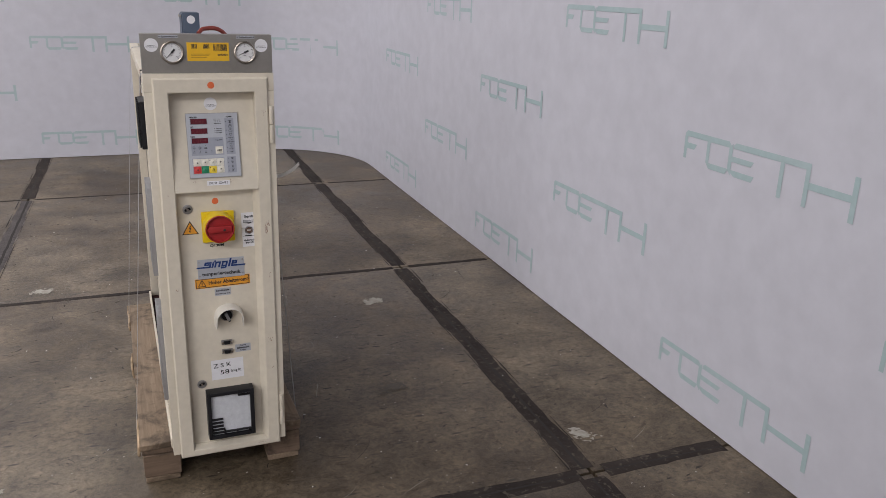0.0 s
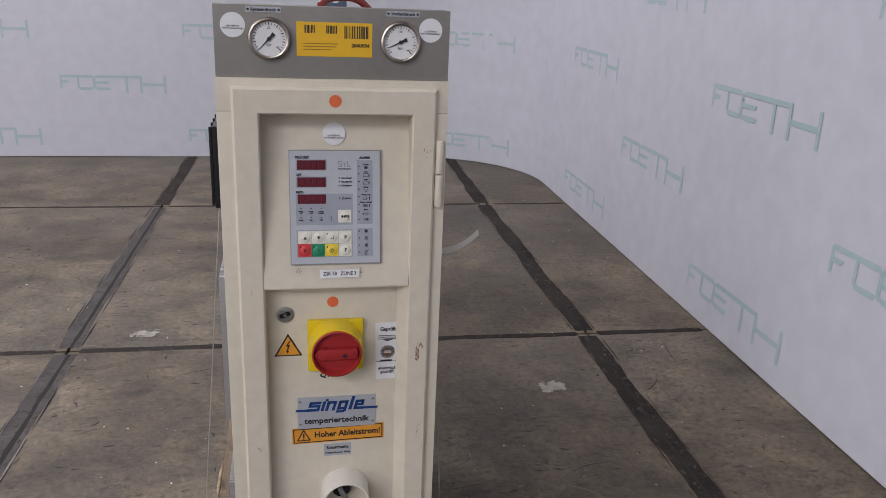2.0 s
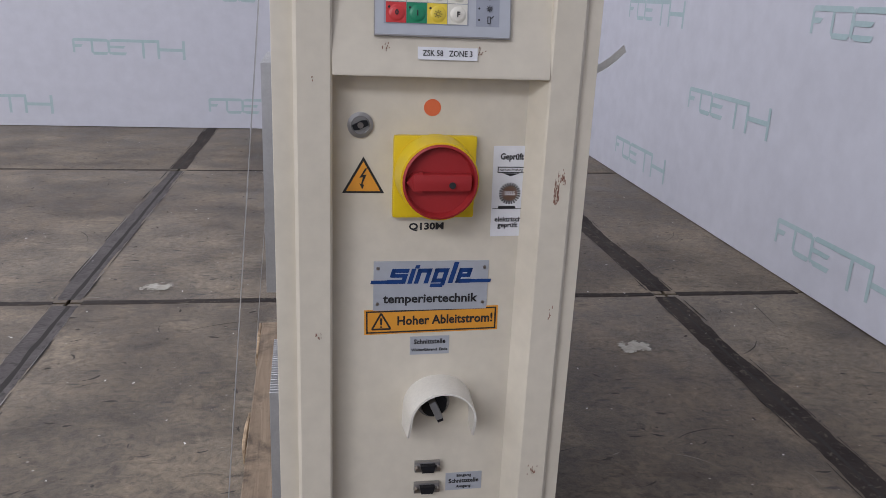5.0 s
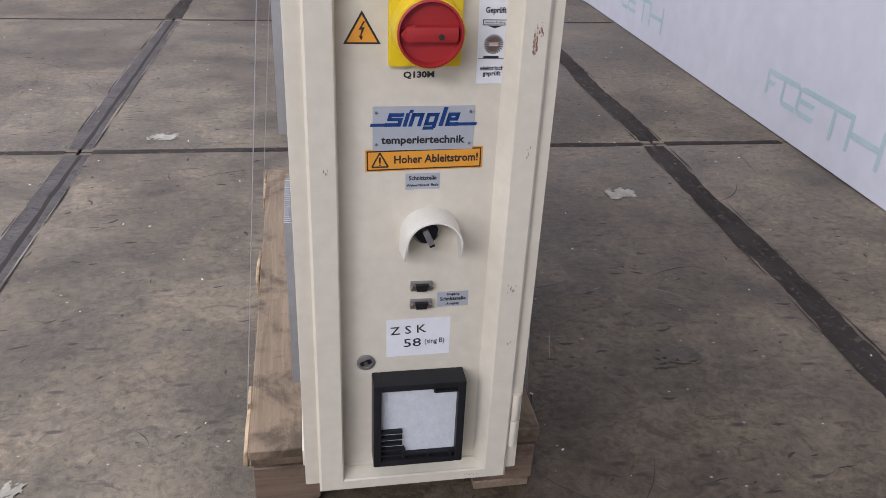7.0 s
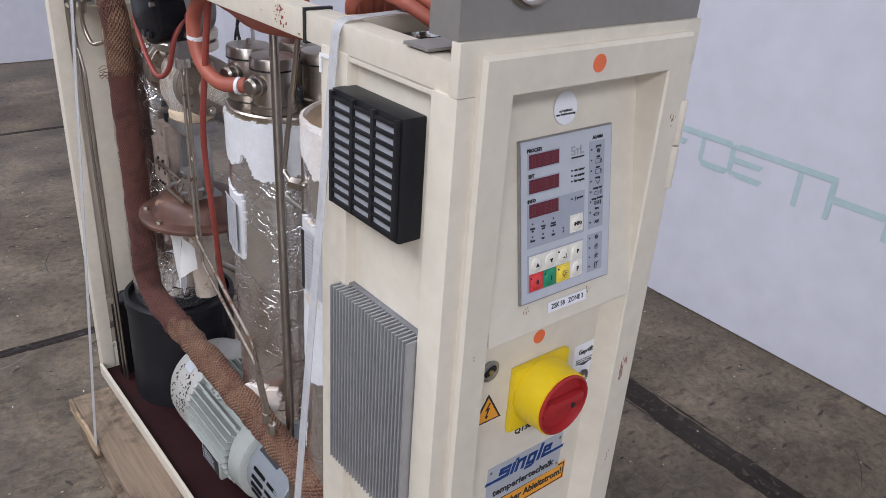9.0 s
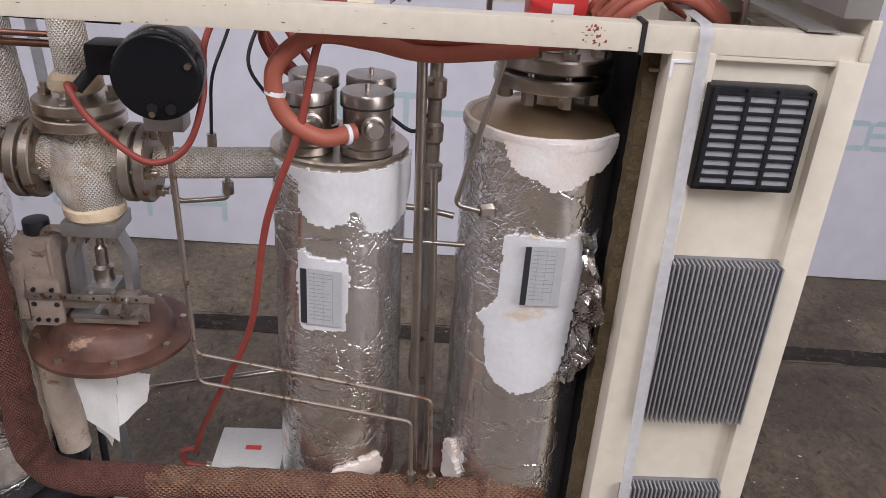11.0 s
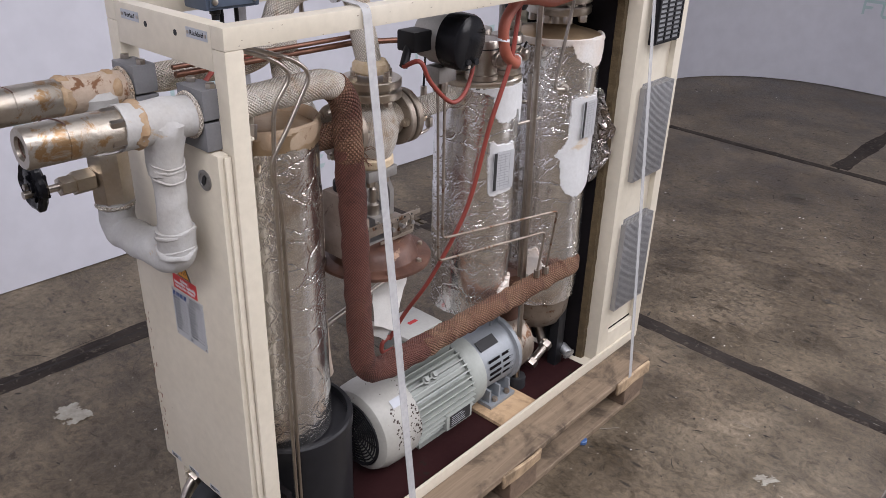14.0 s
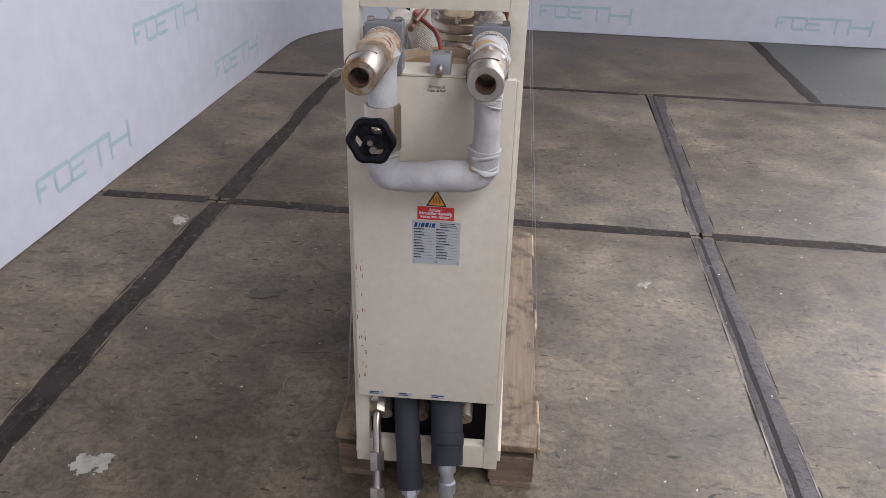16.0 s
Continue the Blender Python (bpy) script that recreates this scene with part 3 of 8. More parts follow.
def joint_strip(x0, y0, x1, y1, w, seed, material, groove=0.007, shift=0.0):
    """Two ragged bands of filler along a joint, with an open groove between them."""
    a, b = Vector((x0, y0, 0)), Vector((x1, y1, 0))
    d = (b - a).normalized()
    s = Vector((-d.y, d.x, 0))
    n = max(8, int((b - a).length / 0.03))
    bm = B_()
    for side in (1, -1):
        rows = []
        for i in range(n + 1):
            p = a.lerp(b, i / n)
            ragged = w / 2 * (0.90 + 0.26 * noise.noise(p * 3 + Vector((seed, side, 0))) + 0.13 * noise.noise(p * 26 + Vector((seed, side * 3, 2))))
            ragged += w * 0.10 * noise.noise(Vector((math.floor((p.x + p.y) / 0.33 + side * 0.4) * 1.37, side * 2.3, seed)))
            inner = -shift * side + groove / 2 * (1 + 0.6 * noise.noise(p * 9 + Vector((0, seed, side))))
            z = 0.0009 + 0.0003 * noise.noise(p * 12 + Vector((seed, 0, side)))
            rows.append([bm.verts.new(p + s * side * q + Vector((0, 0, h))) for q, h in ((inner, -0.02), (inner, z), (ragged - 0.004, z), (ragged + 0.002, -0.001))])
        for r0, r1 in zip(rows, rows[1:]):
            for k in range(3):
                bm.faces.new((r0[k], r0[k + 1], r1[k + 1], r1[k]))
    strip = part("joint_strip", bm, material, floor)
    bm = B_()
    rows = []
    for i in range(n + 1):
        p = a.lerp(b, i / n) + Vector((0, 0, 0.0005)) - s * shift
        h = groove * 0.75 * (1 + 0.5 * noise.noise(p * 9 + Vector((0, seed, 1))))
        rows.append((bm.verts.new(p - s * h), bm.verts.new(p + s * h)))
    for r0, r1 in zip(rows, rows[1:]):
        bm.faces.new((r0[0], r1[0], r1[1], r0[1]))
    part("groove", bm, M["slot"], strip)
    return strip


def edge_line(x0, y0, x1, y1, seed, material, half):
    """A thin ragged line along a joint, broken here and there."""
    bm = B_()
    n = int(abs(y1 - y0) / 0.02)
    last = None
    for i in range(n + 1):
        p = Vector((x0, y0, 0.0024)).lerp(Vector((x1, y1, 0.0024)), i / n)
        h = half + 0.004 * noise.noise(p * 5 + Vector((seed * 40, 0, 0))) + 0.0012 * noise.noise(p * 30)
        if h < 0.0006:
            last = None
            continue
        row = (bm.verts.new(p - Vector((h, 0, 0))), bm.verts.new(p + Vector((h, 0, 0))))
        if last:
            bm.faces.new((last[0], row[0], row[1], last[1]))
        last = row
    part("joint_edge", bm, material, floor)


k = 0
for x, w in ((-3.12, 0.10), (-0.85, 0.100), (1.42, 0.105)):
    for y0, y1 in zip(YN, YN[1:5]):
        k += 1
        worn = x == -0.85 and y1 < 7
        xa, xb = {-0.25: (-0.91, -0.87), 2.045: (-0.85, -0.848)}.get(y0, (-0.857, -0.857)) if x == -0.85 else {-0.25: (1.395, 1.402), 2.045: (1.402, 1.414), 4.32: (1.414, 1.388)}.get(y0, (1.388, 1.388)) if x > 1 else (x, x)
        joint_strip(xa, y0 + 0.03, xb, y1 - 0.03, w, k, M["edge" if worn else "joint"], 0.017 if worn else 0.011, 0.012 if worn else 0.0)
        if worn and y0 > 1:
            for off in (-0.046, 0.048):
                edge_line(xa + off, y0 + 0.1, xb + off, y1 - 0.1, k + off, M["bright_edge"], 0.0006)
        for off in (-w * 0.5 - 0.001, w * 0.5 + 0.001):
            edge_line(xa + off, y0 + 0.04, xb + off, y1 - 0.04, k + off * 3, M["slot"], 0.0012)
for y, w in ((2.045, 0.085), (4.32, 0.05), (6.565, 0.04), (-0.25, 0.075)):
    for x0, x1 in zip(XN[3:], XN[4:8]):
        k += 1
        joint_strip(x0 + 0.05, y, min(x1 - 0.05, 1.985 if x0 > 1 else 9), y, w, k, M["joint"])
for x in (0.285, -2.03):
    k += 1
    joint_strip(x, -2.2, x, -0.30, 0.11, k, M["joint"])


def floor_patch(name, x, y, r, stretch, turn, material, seed, label, z=0.0016):
    """A thin crust of paint or filler on the slab, ragged, with holes in it."""
    bm = B_()
    cell, n = r / 13, 24
    vs = {}

    def v(i, j):
        if (i, j) not in vs:
            px, py = (i + 0.4 * noise.noise(Vector((i * 0.9, j * 0.9, seed)))) * cell * stretch, (j + 0.4 * noise.noise(Vector((i * 0.9, j * 0.9, seed + 4)))) * cell
            vs[i, j] = bm.verts.new((x + px * math.cos(turn) - py * math.sin(turn), y + px * math.sin(turn) + py * math.cos(turn), z + 0.0012 * (0.5 + noise.noise(Vector((i * 0.4, j * 0.4, seed + 9))))))
        return vs[i, j]
    for i in range(-n, n):
        for j in range(-n, n):
            q = Vector((i, j, 0)) * cell / r
            if q.length + 0.55 * noise.noise(q * 2.1 + Vector((0, 0, seed))) + 0.5 * noise.noise(q * 6 + Vector((0, 0, seed))) < 0.62:
                bm.faces.new((v(i, j), v(i + 1, j), v(i + 1, j + 1), v(i, j + 1)))
    return part(name, bm, material, floor, label)


crust = surface("pale_paint_crust", (0.44, 0.42, 0.365), (0.28, 0.255, 0.21), 30, 0.8, bump_s=0.6, bump_d=0.003, bump_scale=90)
oil = surface("dark_oil_stain", (0.055, 0.045, 0.035), (0.10, 0.085, 0.065), 22, 0.55)
for x, y, r, st, tu, mt, lab in ((1.11, 3.828, 0.062, 1.3, 0.4, crust, "dried pale paint splash"), (-0.565, 4.47, 0.05, 1.7, 0.2, crust, "small pale paint splash"), (-0.54, 2.545, 0.03, 1.6, 0.9, crust, "pale paint fleck"),
                                 (0.285, 0.32, 0.05, 1.4, 0.1, oil, "dark oil spot"), (0.92, 2.86, 0.055, 1.5, 0.3, oil, "dark oil spot"), (1.52, 2.28, 0.045, 1.6, 2.4, crust, "pale paint fleck"),
                                 (-0.28, 1.35, 0.03, 1.5, 0.5, oil, "dark oil spot")):
    floor_patch("stain", x, y, r, st, tu, mt, r * 90 + x, lab)
crumbs = B_()
rng = random.Random(5)
for i in range(420):
    x, y = rng.uniform(-2.4, 1.9), rng.uniform(-1.6, 7.6)
    s = rng.uniform(0.0008, 0.0032)
    add_box(crumbs, -s * rng.uniform(1, 2.6), s, -s * 0.6, s * 0.6, 0.0005, s * 0.6, 0, Matrix.Translation((x, y, 0)) @ Matrix.Rotation(rng.uniform(0, 3), 4, "Z"))
tagged(part("crumb", crumbs, M["paper"], floor, "pale crumbs of paper and mortar"), kind="stuff")


def floor_marks(name, count, seed, material, label, long_, wide):
    """Thin scratches and flecks lying on the slabs, at random places and turns."""
    rng = random.Random(seed)
    bm = B_()
    for i in range(count):
        x, y, a = rng.uniform(-2.9, 1.85), rng.uniform(-1.7, 7.7), rng.choice((rng.gauss(0.25, 0.35), rng.uniform(0, 3.1)))
        n, ln, w, bend = 5, long_ * rng.uniform(0.15, 1) ** 2, wide * rng.uniform(0.4, 1), rng.uniform(-0.5, 0.5)
        rows = []
        for k in range(n + 1):
            u = k / n - 0.5
            px, py = x + ln * (u * math.cos(a) - bend * u * u * math.sin(a)), y + ln * (u * math.sin(a) + bend * u * u * math.cos(a))
            h = w * (1 - 4 * u * u * 0.85) * rng.uniform(0.45, 1.2)
            rows.append((bm.verts.new((px - h * math.sin(a), py + h * math.cos(a), 0.0006)), bm.verts.new((px + h * math.sin(a), py - h * math.cos(a), 0.0006))))
        for r0, r1 in zip(rows, rows[1:]):
            bm.faces.new((r0[0], r1[0], r1[1], r0[1]))
    tagged(part(name, bm, material, floor, label, smooth=0), kind="stuff")


fleck_dark = surface("dark_floor_fleck", (0.028, 0.023, 0.019), (0.055, 0.045, 0.037), 30, 0.7)
fleck_pale = surface("pale_floor_scratch", (0.30, 0.275, 0.235), (0.20, 0.18, 0.15), 30, 0.7)
floor_marks("fleck", 2400, 31, fleck_dark, "small dark flecks and chips in the concrete", 0.046, 0.0062)
floor_marks("scratch", 240, 32, fleck_dark, "thin dark scratches in the concrete", 0.30, 0.0024)
floor_marks("scratch", 220, 33, fleck_pale, "thin pale scratches in the concrete", 0.18, 0.0024)
floor_marks("fleck", 260, 34, fleck_pale, "small pale flecks on the concrete", 0.022, 0.0035)
cap_ = thing("bottle_cap", add_lathe(B_(), [(0.014, 0), (0.015, 0.002), (0.015, 0.011), (0.0125, 0.013), (0.0, 0.0132)], (-0.072, 2.80, 0.001), seg=18), plain("blue_plastic", (0.05, 0.12, 0.30), 0.4), "small blue plastic bottle cap lying on the concrete", "bottle cap")

# backdrop: one sheet of printed fabric round three sides, its corners rounded
R1, R2 = 1.0, 1.1
PATH_B = [Vector((-7.0, 8.16, 0)), Vector((-2.5, 8.16, 0)), Vector((1.0, 8.16, 0))]
PATH_B += [Vector((1.01 + R1 * math.sin(a), 7.16 + R1 * math.cos(a), 0)) for a in [math.pi / 2 * i / 14 for i in range(1, 15)]]
PATH_B += [Vector((2.01, y, 0)) for y in (6.0, 4.0, 2.0, 0.0, -0.9)]
PATH_B += [Vector((0.91 + R2 * math.cos(a), -1.115 - R2 * math.sin(a), 0)) for a in [math.pi / 2 * i / 16 for i in range(1, 17)]]
PATH_B += [Vector((-1.5, -2.213, 0)), Vector((-3.25, -2.216, 0))]
ACC = [0.0]
for a, b in zip(PATH_B, PATH_B[1:]):
    ACC.append(ACC[-1] + (b - a).length)


def along(s, z, out=0.0):
    """A place on the backdrop: s metres along it, z up, out towards the floor's middle."""
    i = max(0, min(len(ACC) - 2, next((j for j, q in enumerate(ACC[1:]) if q >= s), len(ACC) - 2)))
    a, b = PATH_B[i], PATH_B[i + 1]
    t = (s - ACC[i]) / (ACC[i + 1] - ACC[i])
    d = (b - a).normalized()
    nrm = Vector((d.y, -d.x, 0))
    sag = 0.004 * noise.noise(Vector((s * 1.1, z * 1.3, 4)))
    return a.lerp(b, t) + nrm * (out + sag) + Vector((0, 0, z))


bm = B_()
NS, HS = int(ACC[-1] / 0.08), [0.004, 0.2, 0.5, 0.9, 1.4, 2.0, 2.7, 3.4]
rows = [[(bm.verts.new(along(ACC[-1] * i / NS, h)), bm.verts.new(along(ACC[-1] * i / NS, h, -0.03))) for h in HS] for i in range(NS + 1)]
for r0, r1 in zip(rows, rows[1:]):
    for j in range(len(HS) - 1):
        for q in (0, 1):
            bm.faces.new((r0[j][q], r1[j][q], r1[j + 1][q], r0[j + 1][q]))
    bm.faces.new((r0[-1][0], r1[-1][0], r1[-1][1], r0[-1][1]))
    bm.faces.new((r0[0][0], r1[0][0], r1[0][1], r0[0][1]))
for r in (rows[0], rows[-1]):
    for j in range(len(HS) - 1):
        bm.faces.new((r[j][0], r[j + 1][0], r[j + 1][1], r[j][1]))
wall = tagged(new("wall_backdrop", finish("wall_backdrop", bm, M["banner"])), "white printed fabric backdrop wall with pale teal marks and rounded corners", "wall", kind="structure")

# a printed mark: plain flat shapes, each an outline of (u, v) in metres from its lower left
MARK_SHAPES = [
    [(0.0, 0.022), (0.017, 0.022), (0.017, 0.108), (0.165, 0.108), (0.175, 0.13), (0.012, 0.13), (0.0, 0.118)],
    [(0.017, 0.062), (0.062, 0.062), (0.076, 0.084), (0.017, 0.084)],
    [(0.135, 0.030), (0.152, 0.030), (0.152, 0.108), (0.135, 0.108)],
    [(0.135, 0.030), (0.155, 0.008), (0.250, 0.008), (0.262, 0.030)],
    [(0.165, 0.108), (0.175, 0.13), (0.255, 0.13), (0.275, 0.108)],
    [(0.258, 0.028), (0.277, 0.010), (0.277, 0.126), (0.258, 0.108)],
    [(0.277, 0.030), (0.400, 0.030), (0.388, 0.008), (0.297, 0.008), (0.277, 0.020)],
    [(0.277, 0.060), (0.378, 0.060), (0.392, 0.080), (0.277, 0.080)],
    [(0.280, 0.108), (0.648, 0.108), (0.648, 0.13), (0.292, 0.13), (0.280, 0.12)],
    [(0.515, -0.012), (0.534, -0.012), (0.534, 0.108), (0.515, 0.108)],
    [(0.629, -0.014), (0.648, -0.014), (0.648, 0.108), (0.629, 0.108)],
    [(0.648, 0.046), (0.820, 0.046), (0.820, 0.069), (0.648, 0.069)],
    [(0.820, -0.016), (0.841, -0.016), (0.841, 0.128), (0.820, 0.128)]]


def printed_mark(s0, top):
    bm = B_()
    for i, shape in enumerate(MARK_SHAPES):
        # cut into short lengths, so that the print follows the fabric
        f = bm.faces.new([bm.verts.new((u, v, 0.0)) for u, v in shape])
        lo, hi = min(u for u, v in shape), max(u for u, v in shape)
        for k in range(1, int((hi - lo) / 0.06) + 1):
            geom = [g for g in bm.verts[:] + bm.edges[:] + bm.faces[:]]
            bmesh.ops.bisect_plane(bm, geom=geom, plane_co=(lo + 0.06 * k, 0, 0), plane_no=(1, 0, 0))
    for v in bm.verts:
        v.co = along(s0 + v.co.x, top - 0.13 + v.co.y, 0.0015)
    return part("print_mark", bm, M["teal"], wall, smooth=0)


def along_at(wall_name, v):
    """Metres along the backdrop at an x of its north or south side, or a y of its east side."""
    east = next(ACC[i] for i, p in enumerate(PATH_B) if abs(p.y - 4.0) < 1e-6 and p.x > 2.0)
    if wall_name == "east":
        return east + 4.0 - v
    return v + 7.0 if wall_name == "north" else ACC[-1] - (v + 3.25)


MARKS = [("north", -0.875 + 2.03 * i, (0.245, 1.115)) for i in (-2, -1, 0, 1)] + [("north", -1.874 + 2.03 * i, (0.685, 1.55)) for i in (-2, -1, 0, 1)]
MARKS += [("east", 6.63 - 2.055 * i, (0.25, 1.125)) for i in range(4)] + [("east", 5.60 - 2.055 * i, (0.69, 1.565)) for i in range(4)]
MARKS += [("south", -0.07 - 2.12 * i, (0.245, 1.12)) for i in (0, 1)] + [("south", 0.95 - 2.12 * i, (0.685, 1.56)) for i in (0, 1)]
for wall_name, v, tops in MARKS:
    if 0.2 < along_at(wall_name, v) < ACC[-1] - 0.9:
        for tp in tops:
            printed_mark(along_at(wall_name, v), tp)

# the hall round it: far walls and a roof
hall = [("wall_far_north", -14, 9, 14.8, 15), ("wall_far_south", -14, 9, -9, -8.8), ("wall_far_east", 8.8, 9, -8.8, 14.8), ("wall_far_west", -14, -13.8, -8.8, 14.8)]
for nm, x0, x1, y0, y1 in hall:
    tagged(new(nm, finish(nm, add_box(B_(), x0, x1, y0, y1, -0.05, 6.2), M["hall"])), "plain grey hall wall", "wall", kind="structure")
tagged(new("ceiling", finish("ceiling", add_box(B_(), -14, 9, -9, 15, 6.2, 6.4), M["hall"])), "plain grey hall roof", "ceiling", kind="structure")

# ---- pallet under the machine ----
MACHINE = pose(0.212, 2.363, 0.1225, 0, 0.3, 1.65)
PALLET = pose(0.212, 2.363, 0, 0, 0, 1.65)
pallet = root("pallet", "weathered narrow wooden pallet under the machine", "pallet", PALLET)


def plank(name, x0, x1, y0, y1, z0, z1, material, parent, seed, bow=0.002):
    """A sawn board with worn, slightly wavy edges."""
    bm = add_box(B_(), x0, x1, y0, y1, z0, z1)
    long_y = (y1 - y0) > (x1 - x0)
    es = [e for e in bm.edges if abs((e.verts[0].co - e.verts[1].co)[1 if long_y else 0]) > 0.5 * max(y1 - y0, x1 - x0)]
    bmesh.ops.subdivide_edges(bm, edges=es, cuts=9)
    for v in bm.verts:
        v.co += Vector([bow * noise.noise(v.co * 13 + Vector((seed, q * 5, 0))) for q in range(3)])
    for v in bm.verts:
        v.co.z = max(v.co.z, 0.0005)
    bmesh.ops.bevel(bm, geom=[e for e in bm.edges if e.calc_face_angle(0) > 1.0], offset=0.0025, segments=1, affect="EDGES")
    return part(name, bm, material, parent)


PX = ((-0.283, -0.152), (-0.075, 0.05), (0.128, 0.256))
for i, (x0, x1) in enumerate(PX):
    plank("deck_board", x0, x1, 0.42 if i == 1 else 0.10, 1.405, 0.1275, 0.1495, M["wood"], pallet, i)
    plank("bottom_board", x0 + 0.008, x1 - 0.012, 0.69 if i == 1 else 0.105, 1.40, 0.0, 0.021, M["wood"], pallet, i + 10, 0.003)
    for j, y in enumerate((0.10, 0.69, 1.275)):
        if (i, j) == (1, 0):
            continue
        plank("block", x0 + 0.004, x1 - 0.006, y + 0.004, y + 0.126, 0.0215, 0.1055, M["wood_x"], pallet, i + j * 3 + 20)
for j, y in enumerate((0.108, 0.70, 1.285)):
    plank("cross_board", -0.281, 0.254, y, y + 0.10, 0.106, 0.127, M["wood_x"], pallet, j + 40)

# pale sawn ends along the deck's edge
for y0, y1, z0, z1 in ((0.108, 0.30, 0.103, 0.144), (0.70, 0.862, 0.105, 0.147), (1.18, 1.405, 0.11, 0.146)):
    plank("splintered_end", -0.2925, -0.2835, y0, y1, z0, z1, M["wood_end"], pallet, y0 * 9, 0.006)

# ---- packing straps ----


def ribbon(name, pts, width_dir, width, label, m):
    pts = [Vector(p) for p in pts]
    wd = Vector(width_dir) * width / 2
    bm = B_()
    rows = []
    for i, p in enumerate(pts):
        t = (pts[min(i + 1, len(pts) - 1)] - pts[max(i - 1, 0)]).normalized()
        nrm = t.cross(Vector(width_dir)).normalized() * 0.0005
        rows.append([bm.verts.new(p + q) for q in (wd + nrm, -wd + nrm, -wd - nrm, wd - nrm)])
    for a, b in zip(rows, rows[1:]):
        for k in range(4):
            bm.faces.new((a[k], a[(k + 1) % 4], b[(k + 1) % 4], b[k]))
    bm.faces.new(rows[0][::-1])
    bm.faces.new(rows[-1])
    ob = thing(name, bm, M["strap"], label, "strap", "packing straps")
    ob.matrix_world = m
    return ob


def hoop(y_top, y_bot, side):
    """A strap from under the pallet's deck over the frame and down again."""
    yb, yt = y_bot, y_top
    p = [(-0.15, yb, 0.004), (-0.278, yb, 0.004), (-0.290, yb, 0.010), (-0.290, yb, 0.026), (side, yt, 1.224), (-0.174, yt, 1.2345),
         (-0.08, yt, 1.2385), (0.08, yt, 1.2385), (0.174, yt, 1.2345), (0.184, yt, 1.222), (0.262, yb, 0.026), (0.264, yb, 0.012), (0.25, yb, 0.004), (0.15, yb, 0.004)]
    return rounded(p, 0.012, 3)


ribbon("packing_strap", hoop(0.2245, 0.232, -0.183), (0, 1, 0), 0.0165, "clear white packing strap round the machine and its pallet", MACHINE)
ribbon("packing_strap", hoop(1.222, 1.188, -0.182), (0, 1, 0), 0.0195, "clear white packing strap round the machine and its pallet", MACHINE)
for pts in ([(0.186, 1.19, 0.945), (0.21, 1.20, 0.948), (0.235, 1.21, 0.958), (0.255, 1.22, 0.958), (0.272, 1.23, 0.948)],
            [(0.186, 1.19, 0.845), (0.205, 1.195, 0.838), (0.225, 1.20, 0.832), (0.245, 1.205, 0.833), (0.262, 1.21, 0.838)],
            [(0.204, 0.228, 0.892), (0.226, 0.228, 0.888), (0.250, 0.224, 0.895), (0.274, 0.220, 0.909), (0.296, 0.216, 0.930)]):
    ribbon("strap_tail", spline(pts), (0, 0.75, 0.66), 0.013, "loose curled end of a white packing strap", MACHINE).data.materials[0] = M["paper"]

# ---- the machine: frame and front cabinet ----
unit = root("temperature_control_unit", "cream steel temperature control unit, open at its sides, on a pallet", "machine", MACHINE)
W = 0.178
LEN = 1.505
tube_s = 0.034
bm = B_()
for x in (-W, W - tube_s):
    add_box(bm, x, x + tube_s, 0.304, LEN, 1.196, 1.231, 0.003)
frame_top = part("top_rail", bm, M["cream2"], unit)
for x in (-W, W - tube_s):
    box_part("post", x, x + tube_s, LEN - tube_s, LEN, 0.03, 1.196, M["cream2"], unit, 0.003)
for x in (-0.187, 0.179):
    box_part("base_lip", x, x + 0.008, 0.052, LEN - tube_s, 0.028, 0.062, M["cream2"], unit, 0.002)
part("base_tray", add_box(B_(), -0.178, 0.178, 0.03, LEN - tube_s, 0.028, 0.038), M["tray"], unit, "dark oxblood painted steel base tray")
box_part("rear_rail", -W + tube_s, W - tube_s, LEN - 0.028, LEN, 1.160, 1.231, M["cream2"], unit, 0.003)
box_part("rear_rail", -W + tube_s, W - tube_s, LEN - 0.03, LEN - 0.002, 0.03, 0.10, M["cream2"], unit, 0.003)
for x, txt in ((0.094, "Vorlauf"), (-0.107, "Rücklauf")):
    pl = sticker("label_plate", rect(0.058, 0.016), M["plate"], unit, at(BACK, x, LEN, 1.212))
    write(txt, 0.011, M["black"], pl, at(BACK, x, LEN + 0.0008, 1.212))
    sticker("screw", disc(0.003, 10), M["steel"], pl, at(BACK, x + 0.024, LEN + 0.0007, 1.212), 0.001)
    sticker("screw", disc(0.003, 10), M["steel"], pl, at(BACK, x - 0.024, LEN + 0.0007, 1.212), 0.001)
for x in (0.045, -0.045):
    sticker("bolt_hole", disc(0.005, 12), M["black"], unit, at(BACK, x, LEN, 1.205), 0.0005)
bm = B_()
rng = random.Random(77)
for i in range(26):
    y, z = 0.360 + rng.gauss(0, 0.006), rng.uniform(1.202, 1.226)
    a, h = rng.uniform(0.0006, 0.002), rng.uniform(0.0006, 0.0028)
    add_prism(bm, [(-a, -h), (a, -h * 0.6), (a * 0.6, h), (-a * 0.8, h * 0.7)], at(LEFT, -W - 0.0001, y, z), 0.0003)
tagged(part("scuff", bm, plain("red_scuff", (0.30, 0.07, 0.06), 0.6), frame_top, smooth=0), "faded red scuff on the rail", kind="stuff")
bm = B_()
